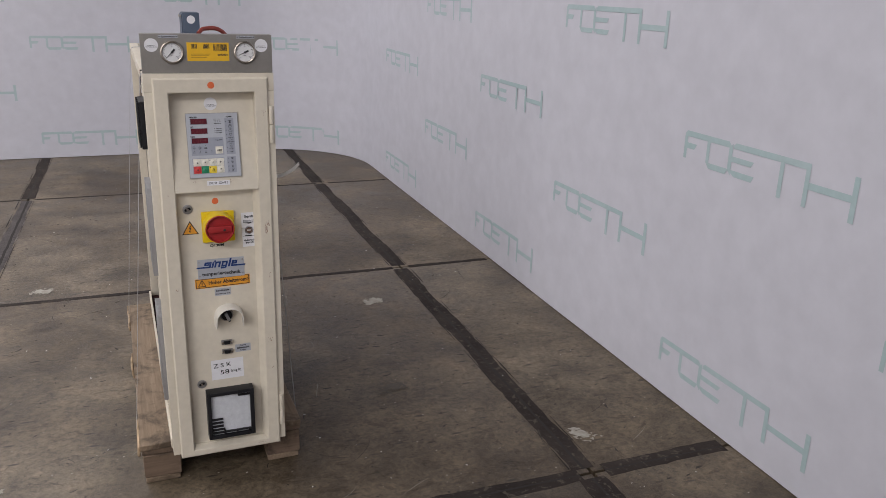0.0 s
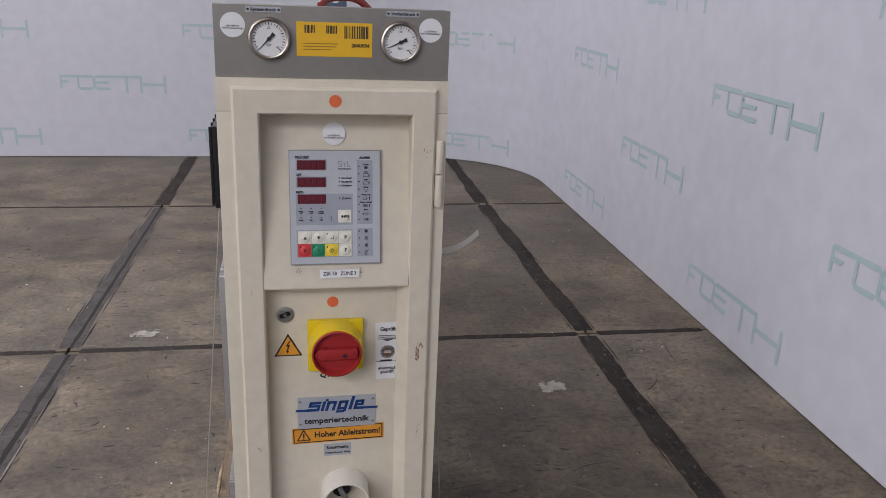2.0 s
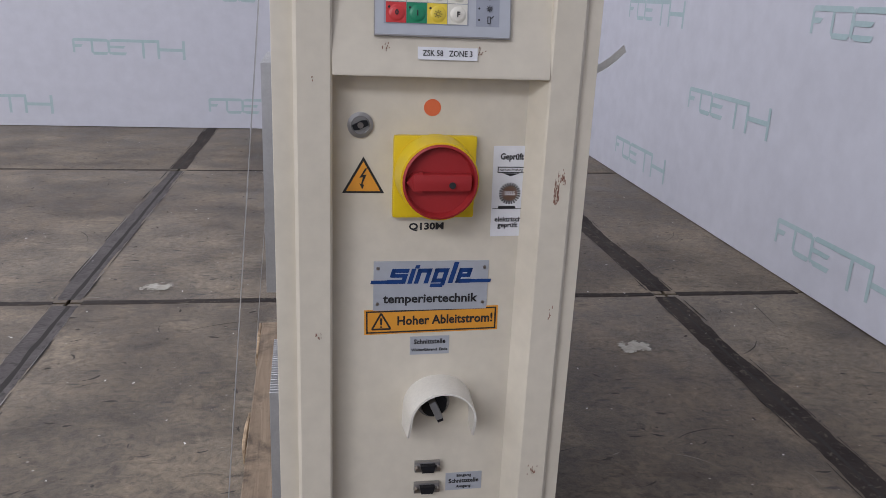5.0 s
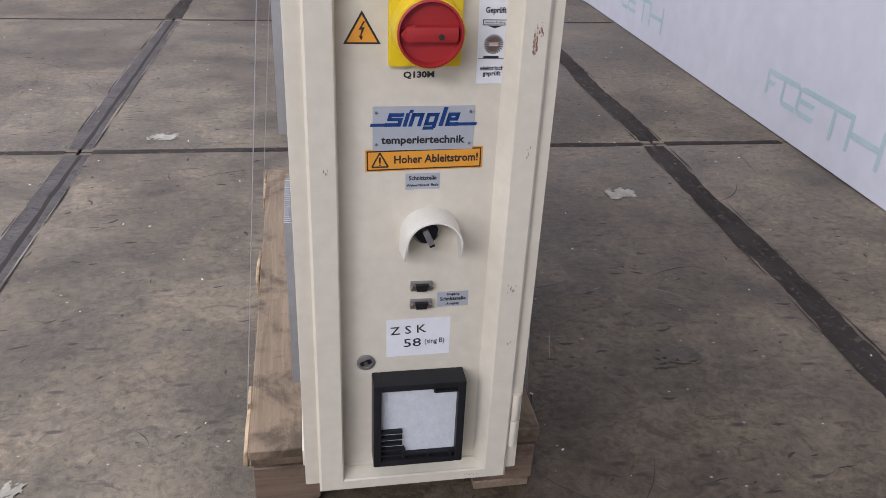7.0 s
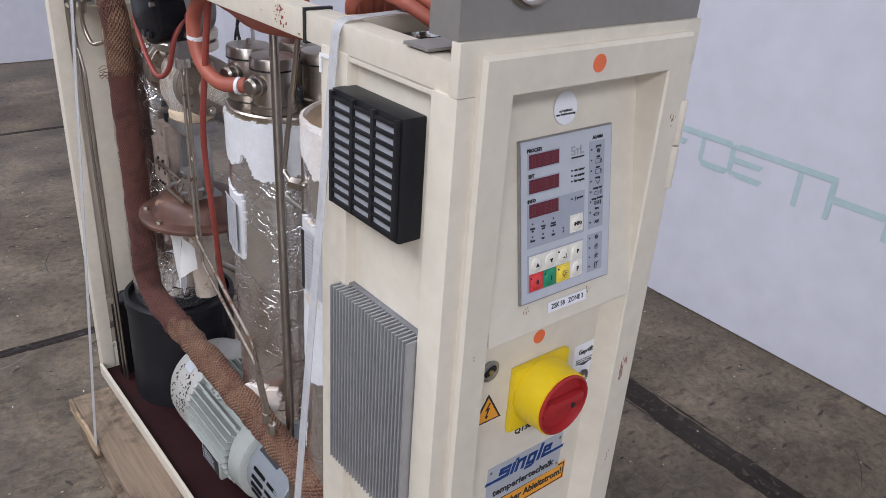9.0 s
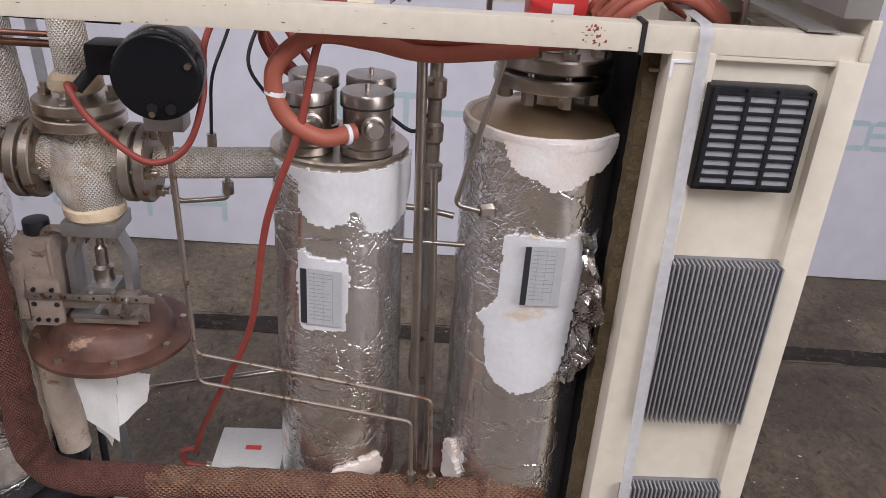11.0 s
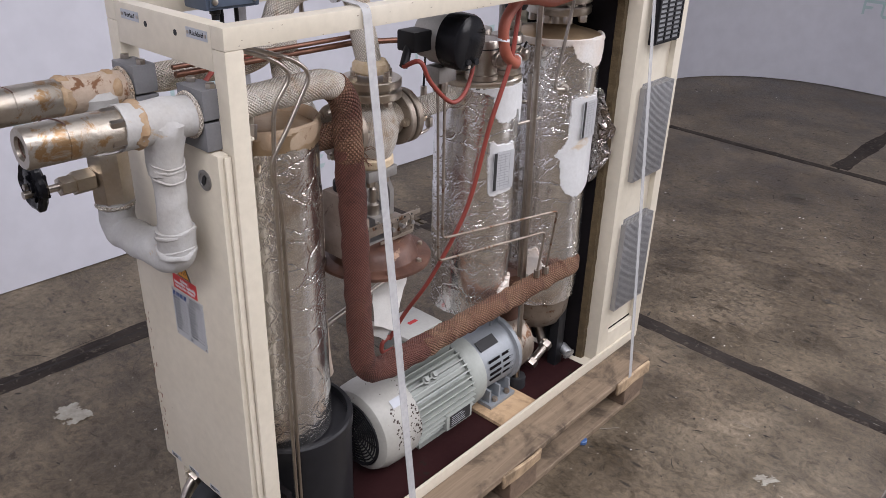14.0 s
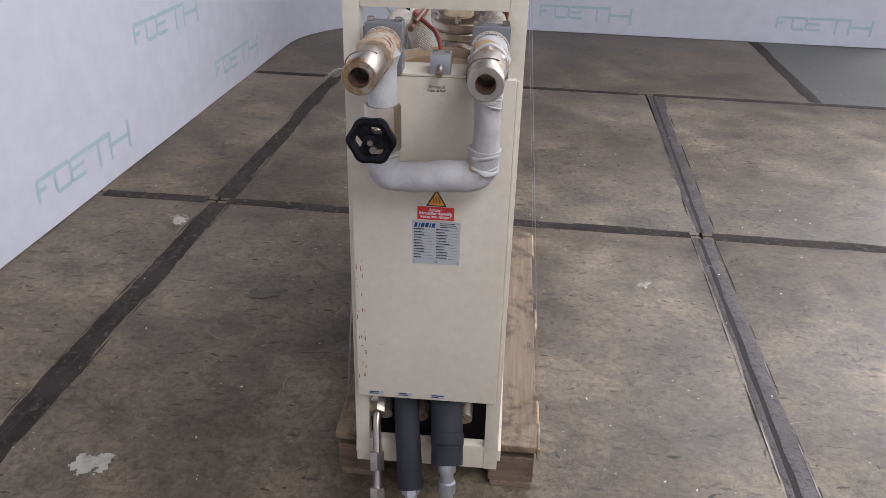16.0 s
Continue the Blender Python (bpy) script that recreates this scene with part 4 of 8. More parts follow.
for i in range(40):
    y, z = rng.uniform(0.31, 1.48), rng.choice((rng.uniform(1.1965, 1.201), rng.uniform(1.226, 1.2305), rng.uniform(1.2, 1.228)))
    a, h = rng.uniform(0.0004, 0.0026), rng.uniform(0.0003, 0.0009)
    add_prism(bm, [(-a, -h), (a, -h * 0.6), (a * 0.6, h), (-a * 0.8, h * 0.7)], at(LEFT, -W - 0.0001, y, z), 0.0003)
tagged(part("chip", bm, M["iron"], frame_top, smooth=0), "small chips in the paint", kind="stuff")
part("cable_tie", add_box(B_(), -W - 0.0015, -W + 0.036, 0.298, 0.304, 1.193, 1.234), M["rubber"], unit, "black cable tie round the top rail")

# cabinet carcass: sides, top and a narrow front surround
cab = part("cabinet", add_box(B_(), W - 0.004, W, 0.02, 0.304, 0.028, 1.231, 0.001), M["cream"], unit)
bm = B_()
add_box(bm, -W, -W + 0.034, 0.024, 0.304, 1.196, 1.231, 0.002)
add_box(bm, W - 0.028, W - 0.0042, 0.024, 0.304, 1.2, 1.231, 0.002)
add_box(bm, -W + 0.0342, W - 0.0282, 0.2765, 0.304, 1.2, 1.222, 0.002)
part("cabinet_top", bm, M["cream2"], unit, "open top frame of the cabinet")
well = part("cable_well", add_box(B_(), -W + 0.0342, W - 0.0282, 0.112, 0.276, 1.165, 1.169), M["tray_tan"], unit, "stained tan tray in the open top")
box_part("inner_lip", W - 0.034, W - 0.0285, 0.112, 0.27, 1.169, 1.2295, M["cream2"], well, 0.001)
box_part("divider", -0.05, 0.10, 0.2, 0.204, 1.169, 1.212, M["cream2"], well, 0.001)
part("bracket_edge", add_box(add_box(B_(), -0.1822, -0.1804, 0.236, 0.262, 1.187, 1.1905), -0.1822, -0.1804, 0.2585, 0.262, 1.168, 1.187), M["white"], unit)
box_part("cabinet_base", -W, W - 0.004, 0.024, 0.304, 0.028, 0.04, M["cream"], unit, 0.002)
bm = B_()
add_box(bm, -0.183, -0.150, 0.010, 0.05, 0.024, 1.2, 0.003)
add_box(bm, 0.150, 0.1825, 0.010, 0.05, 0.024, 1.2, 0.003)
add_box(bm, -0.183, 0.1825, 0.010, 0.0235, 1.2, 1.2515, 0.001)
add_box(bm, -0.150, 0.150, 0.021, 0.05, 0.024, 0.045, 0.001)
part("front_surround", bm, M["cream"], unit)
bm = B_()
add_box(bm, -0.180, -0.128, 0.205, 0.262, 0.03, 1.2, 0.003)
add_box(bm, -W, -0.158, 0.05, 0.205, 1.192, 1.2, 0.001)
add_box(bm, -W, -0.158, 0.05, 0.205, 0.03, 0.115, 0.002)
part("side_frame", bm, M["cream"], unit)
side = box_part("side_panel", -0.166, -0.160, 0.045, 0.21, 0.122, 1.194, M["cream"], unit, 0.001, "inset cream side panel")
# black strip stands for the shade in the gap below the panel
box_part("panel_gap", -0.1655, -0.159, 0.047, 0.208, 0.115, 0.122, M["board_gap_black"], unit)
bm = B_()
rows = []
for i in range(121):
    z = 0.014 + i * 0.0098
    w = 0.0018 * noise.noise(Vector((i * 0.35, 2, 0))) + 0.0012 * noise.noise(Vector((i * 1.3, 5, 0)))
    rows.append([bm.verts.new(p) for p in ((-0.138 + w, 0.2622, z), (-0.138 + w * 1.6, 0.280 + w * 2, z), (-0.118, 0.283 + w, z), (-0.118, 0.2622, z))])
for a, b in zip(rows, rows[1:]):
    for q in range(4):
        bm.faces.new((a[q], a[(q + 1) % 4], b[(q + 1) % 4], b[q]))
bm.faces.new(rows[0])
bm.faces.new(rows[-1][::-1])
part("fibre_edge", bm, M["fibre"], unit, "frayed brown fibre edge of the insulating board")
part("insulating_board", add_box(B_(), -0.117, 0.165, 0.2625, 0.284, 0.02, 1.19), M["board_gap_black"], unit, "black insulating board behind the cabinet")

# ventilation grille on the side
gr = part("vent_grille", add_box(B_(), -0.197, -0.166, 0.074, 0.210, 1.025, 1.165, 0.004), M["blackplastic"], unit, "black plastic ventilation grille")
part("fleece", add_box(B_(), -0.1985, -0.1975, 0.083, 0.201, 1.034, 1.156), M["greyprint"], gr, "grey filter fleece")
for i in range(11):
    z = 1.034 + i * 0.0122
    box_part("slat", -0.2015, -0.1975, 0.081, 0.203, z - 0.0022, z + 0.0022, M["blackplastic"], gr, 0.0008)
for y in (0.0795, 0.122, 0.162, 0.2045):
    box_part("bar", -0.2022, -0.1975, y - 0.003, y + 0.003, 1.03, 1.163, M["blackplastic"], gr, 0.0008)

# finned heat sinks
for z0, z1 in ((0.636, 0.912), (0.208, 0.502)):
    # base darker than its fins: the shade between them is in the colour
    hs = part("heat_sink", add_box(B_(), -0.174, -0.166, 0.05, 0.216, z0, z1, 0.001), M["clamp_fin_gap_grey"], unit, "finned aluminium heat sink")
    for i in range(24):
        y = 0.0512 + i * 0.00702
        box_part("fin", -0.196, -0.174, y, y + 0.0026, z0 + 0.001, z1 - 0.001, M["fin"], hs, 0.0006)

# gauge box
gb = part("gauge_box", add_box(B_(), -0.1815, 0.1815, 0.016, 0.06, 1.2518, 1.3595, 0.001), M["gaugegrey"], unit, "grey metal gauge box")
part("lip", add_box(B_(), -0.1815, 0.1815, 0.06, 0.10, 1.2335, 1.2365), M["gaugegrey"], gb)
for i, x in enumerate((-0.0995, 0.1025)):
    m = at(FRONT, x, 0.016, 1.3105)
    ga = part("pressure_gauge", add_lathe(B_(), [(0.0, 0), (0.0315, 0), (0.032, 0.004), (0.0308, 0.0085), (0.0284, 0.0098), (0.0262, 0.009), (0.0256, 0.006), (0.0256, 0.0045)], (x, 0.016, 1.3105), (0, -1, 0), 40), M["steel"], unit, "round steel pressure gauge with a white dial")
    sticker("dial", disc(0.0257, 36), M["dial"], ga, at(FRONT, x, 0.0112, 1.3105), 0.0006)
    bm = B_()
    for t in range(25):
        a = radians(225 - t * 270 / 24)
        big = t % 3 == 0
        add_prism(bm, rect(0.0045 if big else 0.003, 0.0013 if big else 0.0008), at(FRONT, x, 0.0105, 1.3105) @ pose(0, 0, 0, 0, 0, math.degrees(a)) @ Matrix.Translation((0.0222, 0, 0)), 0.0003)
    part("scale", bm, M["black"], ga, smooth=0)
    na = (226, 205)[i]
    part("needle", add_prism(B_(), [(-0.011, -0.0032), (-0.011, 0.0032), (0.0, 0.0012), (0.0205, 0.0005), (0.0205, -0.0005), (0.0, -0.0012)], at(FRONT, x, 0.0098, 1.3105) @ pose(0, 0, 0, 0, 0, na), 0.0006), M["black"], ga, smooth=0)
    part("hub", add_prism(B_(), disc(0.0032, 14), at(FRONT, x, 0.0098, 1.3105), 0.0016), M["black"], ga)
    write("bar", 0.006, M["black"], ga, at(FRONT, x, 0.0104, 1.3015))
    write("40", 0.005, M["black"], ga, at(FRONT, x + 0.0125, 0.0104, 1.298))
    write("20", 0.005, M["black"], ga, at(FRONT, x, 0.0104, 1.3265))
    xs = (-0.153, 0.1505)[i]
    st = sticker("round_sticker", disc(0.0185, 30), M["white"], unit, at(FRONT, xs, 0.016, 1.3295))
    write("nicht kalibriert\nreine Funktionsanzeige", 0.0042, M["black"], st, at(FRONT, xs, 0.0153, 1.3265), width=0.030)
    lab = sticker("label_plate", rect(0.052, 0.008), M["plate"], unit, at(FRONT, (-0.107, 0.106)[i], 0.0158, 1.3530), 0.0008)
    write(("Systemdruck", "Vorlaufdruck")[i], 0.0068, M["black"], lab, at(FRONT, (-0.107, 0.106)[i], 0.0148, 1.3530), 0.0002, 0.038)
    for dx in (-0.023, 0.023):
        part("rivet", add_lathe(B_(), [(0.002, 0), (0.0016, 0.001), (0.0, 0.0012)], ((-0.107, 0.106)[i] + dx, 0.015, 1.3530), (0, -1, 0), 8), M["black"], lab)
yl = sticker("stock_label", rect(0.1165, 0.0515), M["stockyellow"], unit, at(FRONT, 0.0, 0.016, 1.3115), label="yellow stock label with bar codes")
bm = B_()
rng = random.Random(3)
for x0, x1, h in ((-0.046, -0.030, 0.012), (-0.013, 0.003, 0.012), (0.015, 0.052, 0.019)):
    x = x0
    while x < x1:
        w = rng.choice((0.0006, 0.001, 0.0016))
        add_prism(bm, [(x, 0.021 - h), (x + w, 0.021 - h), (x + w, 0.021), (x, 0.021)], at(FRONT, 0, 0.0153, 1.3115), 0.0002)
        x += w + rng.choice((0.0006, 0.0012))
part("bar_code", bm, M["black"], yl, smooth=0)
part("print", bars(B_(), at(FRONT, 0, 0.0153, 1.3115), -0.048, -0.007, 0.07, 3, 0.0045, 0.0012, 9), plain("brown_print", (0.30, 0.16, 0.02), 0.6), yl, smooth=0)
write("204U934", 0.0075, M["black"], yl, at(FRONT, 0.040, 0.0153, 1.303), 0.0003)

# ---- control door ----
door = B_()
bv = 0.004
# one folded frame round the opening
OUTER, INNER = (-0.160, 0.163, 0.012, 1.239), (-0.1185, 0.1235, 0.036, 1.197)
rings = []
for (x0, x1, z0, z1), y, inset in ((OUTER, 0.0195, 0.0), (OUTER, bv, 0.0), (OUTER, 0.0, bv), (INNER, 0.0, -bv * 0.6), (INNER, bv * 0.6, 0.0), (INNER, 0.0195, 0.0)):
    rings.append([door.verts.new(p) for p in ((x0 + inset, y, z0 + inset), (x1 - inset, y, z0 + inset), (x1 - inset, y, z1 - inset), (x0 + inset, y, z1 - inset))])
for a, b in zip(rings, rings[1:] + rings[:1]):
    for q in range(4):
        door.faces.new((a[q], a[(q + 1) % 4], b[(q + 1) % 4], b[q]))
door = part("control_door", door, M["cream"], unit, "cream control door with a recessed front")


def quad_sheet(name, pts, back, label=""):
    """A sheet from four corners, 2 mm thick towards back."""
    bm = B_()
    a = [bm.verts.new(p) for p in pts]
    b = [bm.verts.new(Vector(p) + Vector(back)) for p in pts]
    bm.faces.new(a)
    bm.faces.new(b[::-1])
    for i in range(4):
        bm.faces.new((a[i], a[(i + 1) % 4], b[(i + 1) % 4], b[i]))
    return part(name, bm, M["cream"], door, label)


YK0, YK1 = -0.001, 0.046
ZK0, ZK1 = 0.908, 1.196
quad_sheet("sloped_panel", [(-0.1185, YK0, ZK0), (0.1235, YK0, ZK0), (0.1235, YK1, ZK1), (-0.1185, YK1, ZK1)], (0, 0.002, 0.0005))
quad_sheet("recess_side", [(-0.1187, 0.004, 1.197), (-0.1187, 0.06, 1.197), (-0.1187, 0.06, 0.905), (-0.1187, 0.004, 0.905)], (-0.002, 0, 0))
quad_sheet("recess_side", [(0.1237, 0.004, 1.197), (0.1237, 0.06, 1.197), (0.1237, 0.06, 0.905), (0.1237, 0.004, 0.905)], (0.002, 0, 0))
quad_sheet("recess_top", [(-0.1187, 0.004, 1.1972), (0.1237, 0.004, 1.1972), (0.1237, 0.06, 1.1972), (-0.1187, 0.06, 1.1972)], (0, 0, 0.002))
part("ledge", add_box(B_(), -0.1185, 0.1235, -0.001, 0.03, 0.9045, 0.9085, 0.001), M["cream"], door)
part("lower_panel", add_box(B_(), -0.117, 0.122, 0.028, 0.031, 0.034, 0.906), M["cream"], door)
quad_sheet("recess_side", [(-0.1185, 0.003, 0.906), (-0.117, 0.0283, 0.906), (-0.117, 0.0283, 0.034), (-0.1185, 0.003, 0.034)], (-0.002, 0, 0))
quad_sheet("recess_side", [(0.1235, 0.003, 0.906), (0.108, 0.0283, 0.906), (0.108, 0.0283, 0.034), (0.1235, 0.003, 0.034)], (0.002, 0, 0))
quad_sheet("recess_base", [(-0.118, 0.003, 0.0355), (0.122, 0.003, 0.0355), (0.122, 0.0283, 0.046), (-0.118, 0.0283, 0.046)], (0, 0, -0.002))
for z in (1.10, 0.135):
    hg = part("hinge", add_cyl(B_(), (0.171, 0.006, z + 0.001), (0.171, 0.006, z + 0.056), 0.0068, seg=16, bev=0.001), M["cream2"], unit)
    part("knuckle", add_cyl(B_(), (0.171, 0.006, z - 0.056), (0.171, 0.006, z - 0.001), 0.0068, seg=16, bev=0.001), M["cream2"], hg)
    part("leaf", add_box(B_(), 0.160, 0.171, 0.009, 0.013, z - 0.05, z + 0.05), M["cream2"], hg)
for x, z, lab in ((-0.086, 0.847, "upper"), (-0.079, 0.259, "lower")):
    lk = part("door_lock", add_lathe(B_(), [(0.0, 0), (0.0145, 0), (0.0148, 0.002), (0.0105, 0.003), (0.010, 0.0015), (0.0, 0.0015)], (x, 0.028, z), (0, -1, 0), 28), M["zinc"], unit, "round zinc quarter-turn lock")
    part("cam", add_prism(B_(), [(-0.009, -0.003), (-0.003, -0.0045), (0.009, -0.003), (0.009, 0.003), (0.003, 0.0045), (-0.009, 0.003)], at(FRONT, x, 0.0265, z, 20), 0.002), M["blackplastic"], lk, smooth=0)
    part("pin", add_prism(B_(), disc(0.0035, 12), at(FRONT, x, 0.0245, z), 0.0016), M["steel"], lk)
sticker("round_sticker", disc(0.0098, 24), M["orange"], unit, at(FRONT, 0.0, -0.0001, 1.219), label="orange round sticker")
sticker("round_sticker", disc(0.0098, 24), M["orange"], unit, at(FRONT, -0.004, 0.028, 0.868), label="orange round sticker")

# keypad on the sloped panel
slope = math.degrees(math.atan2(YK1 - YK0, ZK1 - ZK0))
KP = Matrix.Translation((0.0005, 0.0135, 1.0415)) @ Matrix.Rotation(radians(-slope), 4, "X") @ FRONT
ks = part("round_sticker", add_prism(B_(), disc(0.0185, 30), KP @ Matrix.Translation((-0.001, 0.1215, -0.0055)), 0.0007), M["white"], unit, "white round sticker with small print", 0)
write("nicht kalibriert;\nreine Funktionsanzeige", 0.0044, M["black"], ks, KP @ Matrix.Translation((-0.001, 0.117, -0.0045)), width=0.031)
kp = part("keypad", add_prism(B_(), rect(0.1495, 0.190), KP @ Matrix.Translation((0, 0, -0.006)), 0.004), M["zinc"], unit, "membrane keypad with three dark red displays", 0)
KF = KP @ Matrix.Translation((0, 0, -0.0018))


def kp_rect(name, x0, x1, y0, y1, material, lift=0.0, depth=0.0004, label=""):
    """x to the right and y down from the keypad's upper corner, in mm."""
    return part(name, add_prism(B_(), [(x0 / 1000, -y1 / 1000), (x1 / 1000, -y1 / 1000), (x1 / 1000, -y0 / 1000), (x0 / 1000, -y0 / 1000)], KF @ Matrix.Translation((-0.0735, 0.0935, lift)), depth), material, kp, label, 0)


def kp_text(txt, x, y, size, material="black", bold=0.00012, lift=0.0012, width=0.0):
    return write(txt, size / 1000, M[material], kp, KF @ Matrix.Translation((x / 1000 - 0.0735, 0.0935 - y / 1000, lift)), bold, width / 1000)


kp_rect("face", 0, 147, 0, 187, M["panel_grey"])
for y in (15, 43, 71):
    kp_rect("display_frame", 10, 60, y - 1.5, y + 17, M["panel_mid"], 0.0004)
kp_rect("info_field", 9, 102, 70, 122, M["panel_mid"], 0.0003)
kp_rect("key_field", 9, 101, 130, 176, M["panel_mid"], 0.0003)
kp_rect("alarm_field", 109, 135, 15, 121, M["panel_mid"], 0.0003)
kp_rect("status_field", 109, 135, 128, 176, M["panel_mid"], 0.0003)
for y in (15, 43, 71):
    d = kp_rect("display", 12, 58, y, y + 15.5, M["display"], 0.0009)
    bm = B_()
    for q in range(4):
        for sx, sy, w, h in ((0, 0, 5, 0.7), (0, 4.6, 5, 0.7), (0, 9.2, 5, 0.7), (0, 0, 0.7, 10), (4.3, 0, 0.7, 10)):
            x0, y0 = 16 + q * 10 + sx, y + 2.8 + sy
            add_prism(bm, [(x0 / 1000, -(y0 + h) / 1000), ((x0 + w) / 1000, -(y0 + h) / 1000), ((x0 + w) / 1000, -y0 / 1000), (x0 / 1000, -y0 / 1000)], KF @ Matrix.Translation((-0.0735, 0.0935, 0.0013)), 0.0002)
    part("digit", bm, M["digit"], kp, smooth=0)
for txt, x, y, s in (("PROCESS", 20, 10.5, 5.6), ("SET", 15, 39, 5.6), ("INFO", 15.5, 67.2, 5.4), ("ALARM", 122, 11, 5.4)):
    kp_text(txt, x, y, s, bold=0.00022)
bm = B_()
for x0, x1, y0, y1 in ((78, 85, 16, 18), (78, 80, 18, 20), (78, 85, 20.5, 22), (83, 85, 22, 24.5), (78, 85, 24.5, 26), (86, 92, 19, 20.5), (88, 90, 20.5, 26), (93, 95, 16, 26), (95, 99, 24, 26)):
    add_prism(bm, [(x0 / 1000, -y1 / 1000), (x1 / 1000, -y1 / 1000), (x1 / 1000, -y0 / 1000), (x0 / 1000, -y0 / 1000)], KF @ Matrix.Translation((-0.0735, 0.0935, 0.0006)), 0.0003)
part("maker_mark", bm, M["greyprint"], kp, smooth=0)
kp_text("electronic system", 89, 29, 3.0, width=21)
LEDS = []
for i, txt in enumerate(("ext. sensor", "ext. setpoint", "2nd setpoint")):
    kp_text(txt, 92, 44 + i * 6.3, 4.2, width=17)
    LEDS.append((80, 44 + i * 6.3))
kp_text("power", 94, 77.5, 4.2, width=10)
LEDS.append((80.5, 77.5))
for r, row in enumerate((("temp\nin", "temp\nout", "temp\nheater"), ("l/min", "bar", "kW", "F"))):
    for i, txt in enumerate(row):
        kp_text(txt, 17 + i * 16.5, 100.5 if r == 0 else 113.5, 3.6)
        LEDS.append((17 + i * 16.5, 94 if r == 0 else 109))
for i, txt in enumerate(("pump", "min", "max", "temp", "temp out", "temp heater", "flow", "ASF")):
    y = 21.5 + i * 12.6
    kp_text(txt, 124, y if txt != "ASF" else y + 4, 4.0 if txt != "ASF" else 5)
    LEDS.append((112.5, y + 3.5))
bm = B_()


def stroke(bm, x0, y0, x1, y1, w, lift=0.0013):
    d = Vector((x1 - x0, y1 - y0))
    n = Vector((-d.y, d.x)).normalized() * w / 2
    q = [(x0 + n.x, y0 + n.y), (x1 + n.x, y1 + n.y), (x1 - n.x, y1 - n.y), (x0 - n.x, y0 - n.y)]
    add_prism(bm, [(a / 1000, -b / 1000) for a, b in q], KF @ Matrix.Translation((-0.0735, 0.0935, lift)), 0.0002)


def outline(bm, pts, w):
    for a, b in zip(pts, pts[1:] + pts[:1]):
        stroke(bm, *a, *b, w)


def ring_mm(x, y, r, n=12):
    return [(x + r * math.cos(2 * math.pi * i / n), y + r * math.sin(2 * math.pi * i / n)) for i in range(n)]


outline(bm, ring_mm(124, 27, 2.6), 0.5)
outline(bm, [(122.6, 25.2), (126.2, 27), (122.6, 28.8)], 1.2)
for y in (39.5, 52):
    outline(bm, [(119.5, y - 2.6), (128, y - 2.6), (128, y + 2.6), (119.5, y + 2.6)], 0.5)
    stroke(bm, 129.5, y - 2, 129.5, y + 3, 0.6)
for dx in (-4, 4):
    stroke(bm, 124, 67.5, 124 + dx, 62, 0.6)
outline(bm, [(119, 76), (125, 76), (125, 80), (119, 80)], 0.5)
stroke(bm, 125, 78, 128, 78, 0.5)
stroke(bm, 130, 75, 130, 80.5, 1.2)
for i in range(4):
    stroke(bm, 118.5, 88 + i * 1.3, 127, 88.6 + i * 1.1, 0.5)
stroke(bm, 129.5, 87.5, 129.5, 93, 1.2)
outline(bm, [(119.5, 102.5), (127, 102.5), (127, 106), (119.5, 106)], 0.6)
stroke(bm, 117, 104.2, 130, 104.2, 0.5)
outline(bm, ring_mm(124, 133, 2.6), 0.5)
outline(bm, [(122.8, 131.4), (126, 133), (122.8, 134.6)], 1.2)
outline(bm, ring_mm(124, 145, 1.7, 10), 0.6)
for i in range(8):
    a = math.pi * i / 4
    stroke(bm, 124 + 2.4 * math.cos(a), 145 + 2.4 * math.sin(a), 124 + 3.8 * math.cos(a), 145 + 3.8 * math.sin(a), 0.7)
    stroke(bm, 124 + 0.8 * math.cos(a), 157 + 0.8 * math.sin(a), 124 + 3.6 * math.cos(a), 157 + 3.6 * math.sin(a), 0.8)
outline(bm, [(122, 165.5), (125, 165.5), (125, 172.5), (122, 172.5)], 0.7)
stroke(bm, 125, 168, 128.5, 164.5, 0.7)
stroke(bm, 87, 75, 84.8, 78, 0.7)
stroke(bm, 87, 77, 84.8, 80.5, 0.7)
part("symbol", bm, M["black"], kp, smooth=0)
for i in range(4):
    LEDS.append((112.5, 133 + i * 12))
for x, y in LEDS:
    part("indicator", add_prism(B_(), disc(0.0011, 10), KF @ Matrix.Translation((x / 1000 - 0.0735, 0.0935 - y / 1000, 0.0005)), 0.0006), M["black"], kp, smooth=0)


def key(x0, y0, material, txt="", led=False):
    """A key with a raised round dome."""
    k = kp_rect("key", x0, x0 + 21.6, y0, y0 + 21.2, material, 0.0008, 0.0006)
    part("dome", add_lathe(B_(), [(0.0088, 0), (0.0078, 0.0010), (0.005, 0.0016), (0.0, 0.0018)], KF @ Vector(((x0 + 11.5) / 1000 - 0.0735, 0.0935 - (y0 + 11) / 1000, 0.0014)), KF.to_3x3() @ Vector((0, 0, 1)), 24), material, kp)
    if txt:
        kp_text(txt, x0 + 11.5, y0 + 11, 7.5 if len(txt) == 1 else 5.4, bold=0.0003, lift=0.0034)
    if led:
        part("indicator", add_prism(B_(), disc(0.0013, 10), KF @ Matrix.Translation(((x0 + 3.4) / 1000 - 0.0735, 0.0935 - (y0 + 5.2) / 1000, 0.0014)), 0.0004), M["black"], kp, smooth=0)


